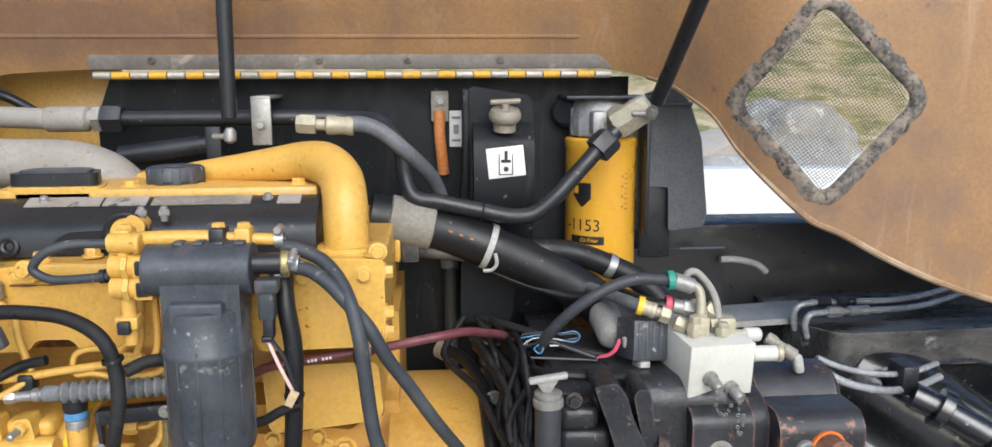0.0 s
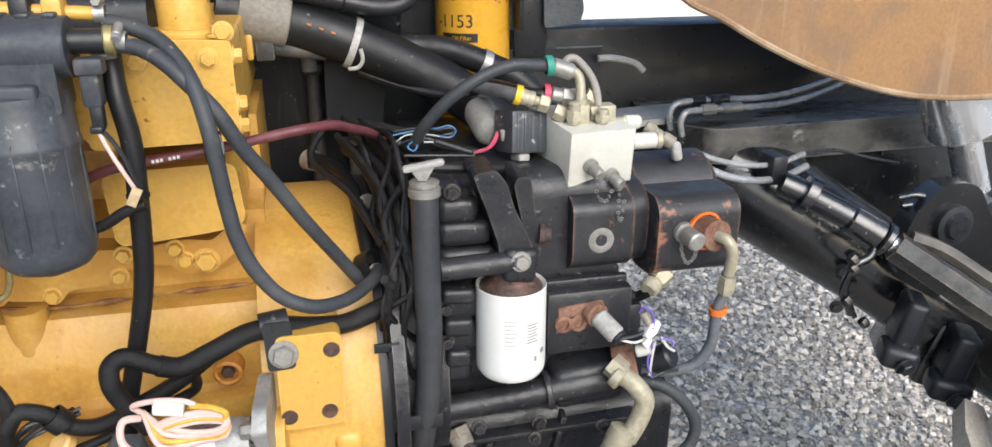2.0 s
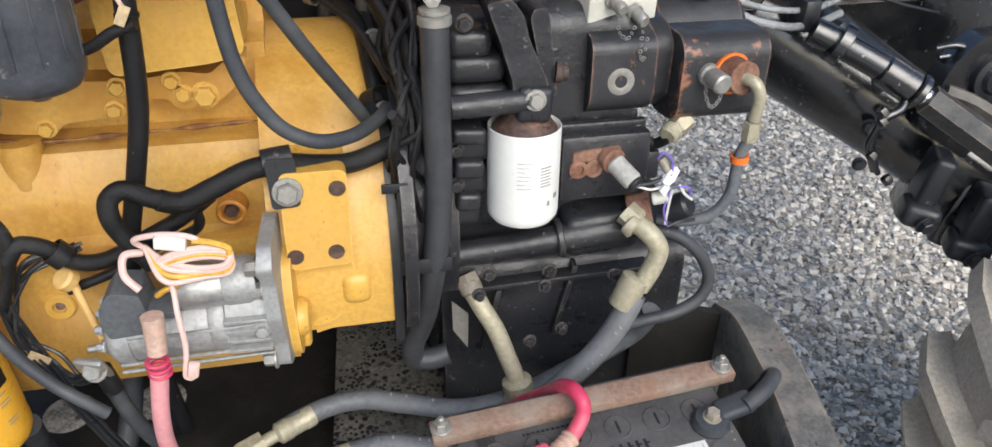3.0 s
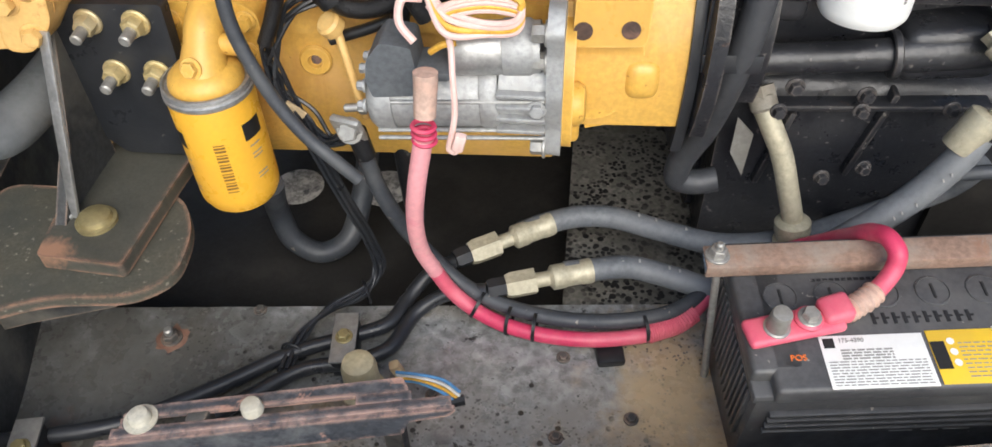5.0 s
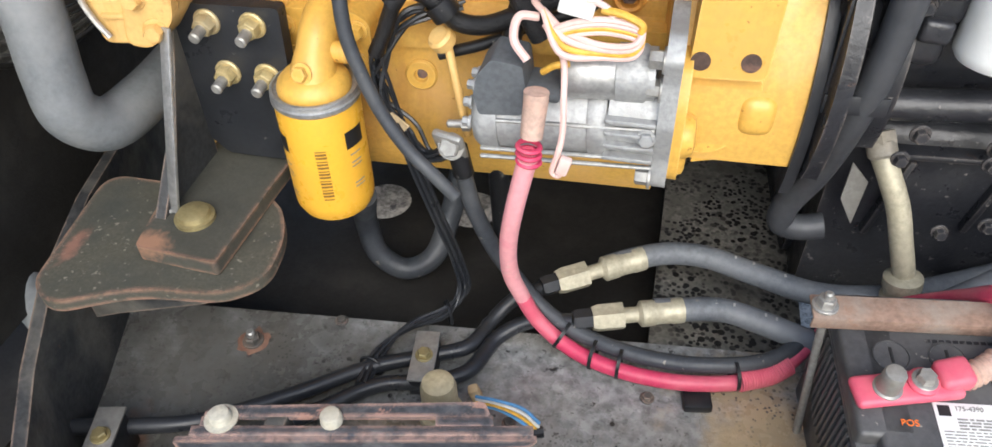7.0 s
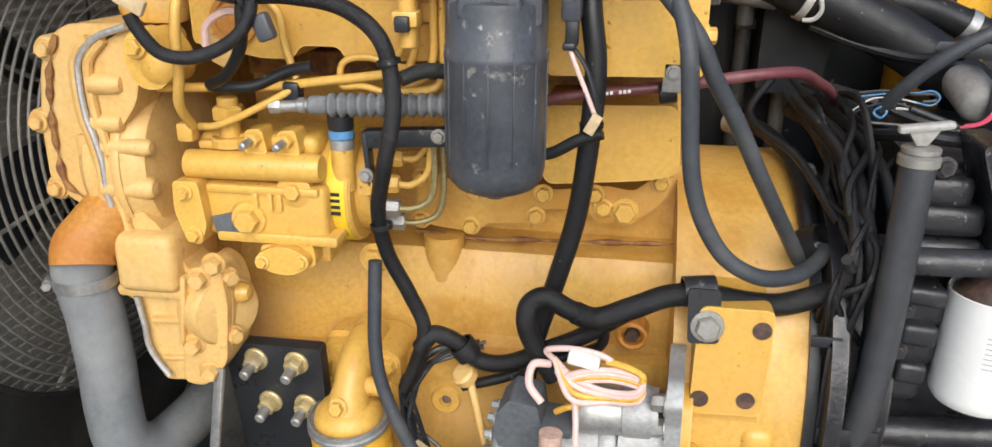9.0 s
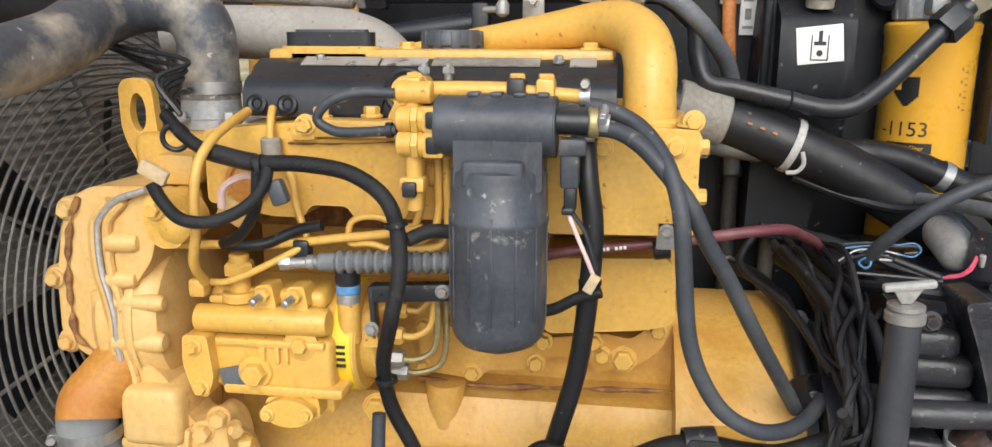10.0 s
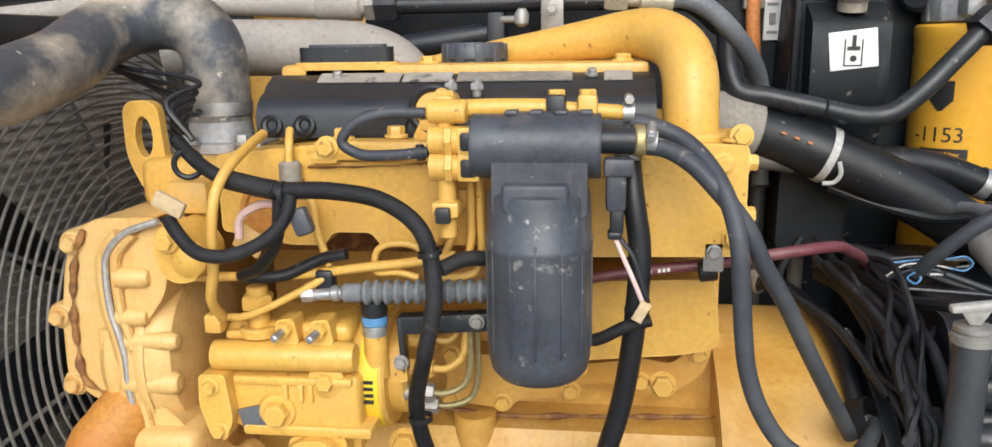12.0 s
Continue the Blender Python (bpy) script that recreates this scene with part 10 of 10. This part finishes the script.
# relay box, horn and coloured wires
rb = thing("relay_box", (0.455, 1.14, 1.06), "black ribbed relay box with red wires", "relay")
rm = Matrix.Translation((0.452, 1.115, 1.094)) @ pose(0, 0, 0, -10, 6, 14)
part("case", laid(box(B(), (-0.027, -0.012, -0.029), (0.027, 0.04, 0.027), 0.003), rm), PLASTIC, rb)
for k in range(4):
    part("case_rib", laid(box(B(), (-0.020 + 0.011 * k, -0.0135, -0.026), (-0.014 + 0.011 * k, -0.010, 0.024), 0.001), rm), PLASTIC, rb)
part("foot", laid(box(B(), (-0.012, -0.006, -0.040), (0.004, 0.02, -0.030), 0.002), rm), STRAP_GREY, rb)
part("terminal", cyl(B(), (0.422, 1.120, 1.096), (0.424, 1.120, 1.081), 0.0045, n=12), STRAP_GREY, rb)
al = thing("backup_alarm", (0.405, 1.15, 1.09), "pale domed alarm beside the relay box", "alarm")
part("dome", lathe(B(), (0.411, 1.215, 1.101), V(0.418, 1.150, 1.079) - V(0.411, 1.215, 1.101), [(0.010, -0.010), (0.020, -0.006), (0.0235, 0.004), (0.0235, 0.052), (0.019, 0.060), (0.012, 0.064)], 26), DULL_ALARM, al)
part("red_wire", tube(B(), [(0.383, 1.120, 1.067), (0.397, 1.112, 1.072), (0.407, 1.110, 1.080), (0.414, 1.115, 1.092)], 0.0016, 8), RED, al)
part("red_wire", tube(B(), [(0.387, 1.120, 1.069), (0.399, 1.112, 1.075), (0.407, 1.110, 1.085), (0.413, 1.115, 1.095)], 0.0016, 8), RED, al)
part("red_wire", tube(B(), [(0.422, 1.130, 1.111), (0.433, 1.130, 1.115), (0.445, 1.130, 1.113)], 0.0016, 8), RED, al)
bw = thing("blue_wires", (0.33, 1.14, 1.08), "tangle of blue and black wires with an inline fuse", "wires")
for pts, r, m_ in (
    ([(0.277, 1.140, 1.092), (0.306, 1.135, 1.098), (0.335, 1.130, 1.101), (0.353, 1.130, 1.103), (0.360, 1.130, 1.096), (0.353, 1.130, 1.088), (0.334, 1.130, 1.091)], 0.0011, WIRE_B),
    ([(0.279, 1.140, 1.097), (0.306, 1.135, 1.101), (0.334, 1.130, 1.099), (0.355, 1.130, 1.099), (0.357, 1.130, 1.094), (0.343, 1.130, 1.091)], 0.0018, BLACK),
    ([(0.285, 1.140, 1.081), (0.301, 1.135, 1.085), (0.308, 1.130, 1.079), (0.303, 1.130, 1.072), (0.296, 1.135, 1.077), (0.305, 1.130, 1.086), (0.326, 1.130, 1.088)], 0.0013, WIRE_B),
    ([(0.275, 1.140, 1.077), (0.293, 1.135, 1.092), (0.316, 1.130, 1.094), (0.343, 1.130, 1.089)], 0.0010, WIRE_W),
    ([(0.269, 1.140, 1.070), (0.293, 1.135, 1.084), (0.312, 1.130, 1.089), (0.334, 1.130, 1.084)], 0.0019, BLACK),
    ([(0.291, 1.130, 1.066), (0.333, 1.125, 1.065), (0.383, 1.120, 1.063)], 0.0021, BLACK),
    ([(0.317, 1.130, 1.083), (0.334, 1.130, 1.083)], 0.0014, WIRE_W),
):
    part("wire", tube(B(), pts, r, 6), m_, bw)
part("inline_fuse", cyl(B(), (0.331, 1.130, 1.084), (0.381, 1.120, 1.067), 0.0040, n=12), BLACK, bw)
for i, pts in enumerate((
    [(0.23, 1.25, 1.09), (0.30, 1.2, 1.08), (0.36, 1.18, 1.06), (0.42, 1.17, 1.05)],
    [(0.25, 1.3, 1.15), (0.31, 1.28, 1.13), (0.37, 1.25, 1.12), (0.41, 1.22, 1.13)],
    [(0.27, 1.22, 1.04), (0.33, 1.17, 1.05), (0.40, 1.14, 1.045), (0.46, 1.12, 1.05)],
    [(0.29, 1.10, 1.06), (0.31, 1.04, 1.075), (0.36, 1.04, 1.07), (0.42, 1.06, 1.06)],
)):
    hose("black_cable", pts, 0.0065, RUBBER, "black cable lying over the transmission top", "cable", n=8, group="cables over the transmission")

# ---- beyond: upper plate, ledge, axle, cylinder, wheel ----
DARK_PLATE = mat("plain_black_plate", (0.016, 0.016, 0.018), 0.5, second=(0.024, 0.024, 0.026), bump=0.05)
up_ = thing("valve_bracket_plate", (0.60, 1.45, 1.05), "black bracket plate with a worn folded top edge", "bracket")
part("plate", prism(B(), [(0.50, 1.0), (0.50, 1.149), (0.677, 1.151), (0.680, 1.0)], "y", 1.44, 1.452, 0.002), DARK_PLATE, up_)
part("folded_edge", tube(B(), [(0.595, 1.438, 1.151), (0.635, 1.438, 1.151), (0.677, 1.438, 1.151)], 0.0022, 6), GREY_FLAP, up_)
hose("pale_hose_end", [(0.664, 1.420, 1.134), (0.687, 1.420, 1.134), (0.710, 1.420, 1.130), (0.734, 1.420, 1.122), (0.749, 1.420, 1.109)], 0.0060, STRAP_GREY, "pale dusty hose end beside the bracket", n=12)
bm = B()
prism(bm, rounded([(0.80, 1.60), (0.805, 1.40), (0.855, 1.335), (1.30, 1.35), (1.75, 1.36), (1.75, 1.60)], 0.02), "z", 0.955, 1.018, 0.006)
solo("frame_ledge", bm, LEDGE, "thick black frame ledge with a dusty top", "machine frame", kind="structure")
bm = B()
prism(bm, [(0.60, 1.40), (0.815, 1.425), (0.868, 1.54), (0.60, 1.50)], "z", 1.010, 1.021, 0.002)
solo("pale_strip", bm, STRAP_GREY, "pale worn strip on the frame behind the manifold", "machine frame", kind="structure")
for i, (pts, r) in enumerate((
    ([(0.804, 1.410, 1.003), (0.800, 1.410, 1.030), (0.808, 1.410, 1.047), (0.831, 1.410, 1.053), (0.904, 1.420, 1.051), (1.019, 1.440, 1.047), (1.151, 1.480, 1.060), (1.289, 1.540, 1.087)], 0.0058),
    ([(0.813, 1.380, 0.998), (0.808, 1.380, 1.024), (0.816, 1.380, 1.040), (0.840, 1.385, 1.042), (0.920, 1.400, 1.039), (1.041, 1.430, 1.035), (1.167, 1.480, 1.046), (1.306, 1.540, 1.074)], 0.0058),
    ([(0.763, 1.240, 1.012), (0.804, 1.240, 0.995), (0.868, 1.250, 0.978), (0.932, 1.260, 0.974), (0.992, 1.280, 0.981)], 0.0050),
    ([(0.758, 1.220, 1.001), (0.806, 1.220, 0.976), (0.870, 1.230, 0.958), (0.935, 1.250, 0.952), (0.994, 1.270, 0.962)], 0.0062),
)):
    t_ = hose_thing("brake_line", pts, r, LINE_M, "glossy grey hydraulic line along the frame", "pipe", n=12, group="lines along the frame")
    if i < 2:
        crimp(t_, Vector(pts[4]) + V(0.012, 0, 0.001), Vector(pts[3]) + V(0.01, 0.002, 0.0), 0.0095, ZINC if i else BLACK)
hose("sensor_line", [(0.992, 1.280, 0.981), (1.068, 1.300, 0.977), (1.134, 1.300, 0.960), (1.203, 1.300, 0.944)], 0.0032, BLACK, "thin black line leading off over the axle", "pipe", n=8)
solo("line_bracket", box(B(), (0.908, 1.235, 0.943), (0.936, 1.285, 0.993), 0.005), BLACK, "black clip block holding two lines", "clip")

ax = thing("drive_axle", (1.1, 1.3, 0.5), "glossy black steering axle housing", "axle")
A0, A1 = V(0.885, 1.42, 0.945), V(1.45, 1.10, 0.575)
ad = (A1 - A0).normalized()
bm = B()
lathe(bm, A0, ad, [(0.055, 0), (0.085, 0.03), (0.094, 0.12), (0.088, 0.26), (0.084, 0.36), (0.085, 0.55), (0.095, 0.60), (0.095, 0.70)], 36)
hs = part("housing", bm, AXLE_BLACK, ax)
part("axle_mount", prism(B(), rounded([(0.86, 0.953), (0.95, 0.86), (1.25, 0.70), (1.72, 0.56), (1.72, 0.953)], 0.03), "y", 1.38, 1.52, 0.01), AXLE_BLACK, ax)
bm = B()
for k in range(3):
    c = A0 + ad * (0.42 + 0.07 * k) + V(-0.02, -0.03, -0.06)
    box(bm, c + V(-0.018, -0.05, -0.07), c + V(0.018, 0.05, 0.06), 0.008, (0, 16, -28))
part("web", bm, AXLE_BLACK, hs)
for c, w in ((V(1.096, 1.100, 0.676), 0.030), (V(1.191, 1.080, 0.611), 0.034)):
    part("lug", box(B(), c + V(-w, -0.03, -0.018), c + V(w, 0.03, 0.022), 0.012, (0, 10, -28), 3), BLACK, hs)
    part("lug_stem", box(B(), c + V(-0.6 * w + 0.02, -0.02, 0.01), c + V(0.6 * w + 0.02, 0.05, 0.10), 0.010, (0, 12, -28), 3), BLACK, hs)
    part("lug_bolt", bolt(B(), c + V(-0.01, -0.03, -0.004), (0, -1, -0.3), 0.012, 0.01), BLACK, hs)
bm = B()
tube(bm, [(0.913, 1.215, 0.954), (0.949, 1.195, 0.938), (1.008, 1.155, 0.907)], 0.0215, 20)
cyl_ = part("steering_cylinder", bm, AXLE_BLACK, ax)
part("cylinder_flange", cyl(B(), (0.942, 1.198, 0.943), (0.957, 1.190, 0.935), 0.0335, n=26), AXLE_BLACK, cyl_)
part("gland", cyl(B(), (1.003, 1.157, 0.908), (1.050, 1.132, 0.880), 0.026, n=22, bev=0.004), AXLE_BLACK, cyl_)
part("gland_nut", cyl(B(), (1.050, 1.132, 0.880), (1.061, 1.126, 0.873), 0.029, n=14, bev=0.003), AXLE_BLACK, cyl_)
part("rod_end", cyl(B(), (1.061, 1.126, 0.873), (1.075, 1.118, 0.864), 0.014, n=16), CHROME, cyl_)
bm = B()
tube(bm, [(1.069, 1.120, 0.867), (1.099, 1.100, 0.846), (1.139, 1.070, 0.818), (1.193, 1.030, 0.779), (1.250, 0.990, 0.739)], 0.025, 6)
part("tie_beam", bm, FRAME_DIRTY, ax)
part("beam_top", tube(B(), [(1.124, 1.150, 0.865), (1.173, 1.130, 0.846), (1.244, 1.090, 0.798), (1.305, 1.050, 0.758)], 0.013, 6), FRAME_DIRTY, ax)
bm = B()
prism(bm, rounded([(1.10, 0.80), (1.12, 0.90), (1.17, 0.955), (1.24, 0.95), (1.28, 0.88), (1.40, 0.78), (1.40, 0.70), (1.2, 0.74)], 0.03), "y", 1.15, 1.19, 0.006)
bm2 = part("cylinder_lug", bm, AXLE_BLACK, ax)
part("pivot_pin", lathe(B(), (1.197, 1.15, 0.883), (0, -1, 0), [(0.034, 0), (0.034, 0.012), (0.024, 0.014), (0.020, 0.022), (0.0, 0.023)], 28), BLACK, bm2)
for k in range(5):
    part("bolt", bolt(B(), A0 + ad * (0.30 + 0.02 * (k % 2)) + V(-0.06, -0.08, 0.06 - 0.035 * k), (-0.5, -1, 0), 0.009, 0.008), BLACK, hs)

for pts, r in (
    ([(1.042, 1.130, 0.869), (1.026, 1.120, 0.853), (1.000, 1.120, 0.839), (0.997, 1.130, 0.796), (1.025, 1.140, 0.742)], 0.0075),
    ([(0.996, 1.120, 0.861), (0.993, 1.120, 0.829), (0.992, 1.130, 0.791), (1.033, 1.140, 0.735)], 0.005),
    ([(1.112, 1.180, 0.925), (1.139, 1.170, 0.931), (1.182, 1.160, 0.917), (1.223, 1.160, 0.903)], 0.0055),
    ([(1.121, 1.180, 0.910), (1.155, 1.170, 0.914), (1.199, 1.160, 0.899)], 0.0055),
):
    part("steering_hose", tube(B(), pts, r, 12), AXLE_BLACK, ax)
for p in ((0.991, 1.120, 0.856), (1.000, 1.130, 0.778), (1.048, 1.140, 0.727), (0.994, 1.120, 0.840)):
    part("hose_nut", hexnut(B(), p, (0.5, -0.3, -0.6), 0.009, 0.014), AXLE_BLACK, ax)
hc = thing("stabiliser_cylinder", (1.3, 1.25, 0.88), "upright hydraulic cylinder with black barrel and chrome rod", "hydraulic cylinder")
part("barrel", cyl(B(), (1.045, 1.25, 1.50), (1.257, 1.25, 1.06), 0.055, n=32, bev=0.004), BLACK, hc)
part("gland", cyl(B(), (1.237, 1.25, 1.10), (1.279, 1.25, 1.013), 0.058, n=32, bev=0.003), CHROME, hc)
part("rod", cyl(B(), (1.276, 1.25, 1.018), (1.34, 1.25, 0.87), 0.028, n=28), CHROME, hc, "polished chrome rod")
part("rod_eye", cyl(B(), (1.345, 1.20, 0.86), (1.345, 1.30, 0.86), 0.045, n=24, bev=0.004), BLACK, hc)

# wheel: dusty tyre with bar lugs
wh = thing("wheel", (1.48, 0.83, 0.0), "dust-grey lugged tyre on the steering axle", "wheel")
WC, WR = V(1.48, 0.83, 0.425), 0.385
bm = B()
lathe(bm, WC + V(0, -0.17, 0), (0, 1, 0), [(0.20, 0.02), (0.23, 0.0), (0.32, 0.0), (0.37, 0.03), (WR, 0.08), (WR, 0.26), (0.37, 0.31), (0.32, 0.34), (0.23, 0.34), (0.20, 0.32)], 64)
tyre = part("tyre", bm, TYRE, wh)
part("rim", lathe(B(), WC + V(0, -0.13, 0), (0, 1, 0), [(0.08, 0.06), (0.16, 0.05), (0.19, 0.0), (0.202, 0.0), (0.202, 0.26), (0.08, 0.20)], 40), YELLOW_PALE, wh)
for i in range(17):
    for side in (-1, 1):
        a = 2 * math.pi * (i + (0.5 if side > 0 else 0)) / 17 + 0.08
        bm = B()
        sec = []
        for k in range(4):
            yy = side * (0.005 + 0.055 * k)
            aa = a - 0.085 * k
            rt = WR + 0.045 - (0.030 if k == 3 else 0)
            row = []
            for da, rr in ((-0.055, WR - 0.03), (-0.042, rt), (0.042, rt), (0.055, WR - 0.03)):
                t_ = aa + da
                row.append(bm.verts.new(WC + V(rr * math.cos(t_), yy, rr * math.sin(t_))))
            sec.append(row)
        for p, q in zip(sec, sec[1:]):
            for j in range(4):
                bm.faces.new((p[j], p[(j + 1) % 4], q[(j + 1) % 4], q[j]))
        bm.faces.new(sec[0])
        bm.faces.new(sec[-1][::-1])
        part("tread_lug", bm, TYRE, tyre)

# things in the yard beyond the hood
bm = B()
box(bm, (1.2, 4.5, 0.0), (6.5, 4.7, 0.93), 0.006)
solo("white_barrier", bm, WHITE, "low white painted barrier wall across the yard", "wall")
ft = thing("far_tyre", (2.26, 5.2, 0.0), "large dusty tan tyre standing in the yard", "tyre")
bm = B()
prof = [(0.45, 0.05), (0.55, 0.0), (0.9, 0.0)]
for k in range(8):
    prof += [(0.92 + 0.02 * k, 0.015 + 0.004 * k), (0.925 + 0.02 * k, 0.002 + 0.004 * k)]
prof = [(r_ * 0.82, h_) for r_, h_ in prof + [(1.12, 0.12), (1.14, 0.4), (0.6, 0.5)]]
lathe(bm, (2.26, 5.2, 0.15), (-0.25, 1, 0), prof, 64)
FAR_T = mat("tan_dusty_rubber", (0.50, 0.45, 0.38), 0.85, second=(0.36, 0.33, 0.29), second_at=(0.45, 0.65), scale=3, wear=(0.6, 0.57, 0.52), wear_at=(0.6, 0.7), wear_scale=4, bump=0.3)
part("sidewall", bm, FAR_T, ft)
bm = B()
lathe(bm, (2.26, 5.19, 0.15), (-0.25, 1, 0), [(0.2, 0.1), (0.42, 0.08), (0.46, 0.02), (0.47, 0.1), (0.2, 0.2)], 40)
part("rim", bm, YELLOW_PALE, ft)

# pale boulders beyond the barrier
BOULDER = mat("pale_grey_boulder", (0.44, 0.43, 0.40), 0.85, second=(0.30, 0.29, 0.27), second_at=(0.45, 0.6), scale=5, wear=(0.58, 0.56, 0.52), wear_at=(0.55, 0.65), wear_scale=9, grain=0.15, bump=0.6, bump_scale=30)
for x, z, r in ((2.54, 0.86, 0.42), (2.88, 0.69, 0.34), (2.19, 0.61, 0.40)):
    bm = B()
    bmesh.ops.create_icosphere(bm, subdivisions=4, radius=r)
    for v_ in bm.verts:
        n_ = v_.co.normalized()
        v_.co = v_.co * (1 + 0.30 * noise.noise(n_ * 1.6 + V(x * 3, z, 0)) + 0.10 * noise.noise(n_ * 5 + V(z, x, 2))) + V(x, 5.35, z)
        v_.co.z = max(v_.co.z, -0.02) if z < r else v_.co.z
    solo("boulder", bm, BOULDER, "pale grey boulder heaped beyond the barrier wall", "rock", "boulders beyond the barrier", smooth=50)

# ---- the lower bay sits on the sloping chassis, deeper than the engine's flank ----
SLOPING = """chassis_tray belly_plate belly_strip frame_rim tray_end_plate side_frame_plate frame_plate mount_shelf engine_mount brace_bar oil_filter
oil_dipstick starter_motor positive_cable ground_cable pink_wires wire_bundle transmission_cable drain_hose black_pipe drain_cover hydraulic_hose tray_pipe
pipe_clamp tray_bolt tray_screw rubber_pad pressure_sensor slotted_bar battery negative_cable battery_hold_down return_elbow coolant_return_hose transmission_pipe""".split()
for ob in list(scene.objects):
    if ob.parent is None and ob.name.split(".")[0] in SLOPING:
        ob.matrix_basis = SETTLE @ ob.matrix_basis
ds.location += V(0, -0.034, 0.025)
for ob in engine.children:
    if ob.name.split(".")[0] in ("boss", "boss_plug", "nose_boss", "nose_plate", "core_plug"):
        brought_forward(ob, SETTLE)
for ob in tr.children:
    if ob.name.split(".")[0] in ("lower_case", "case_web", "case_seam"):
        brought_forward(ob, SETTLE)
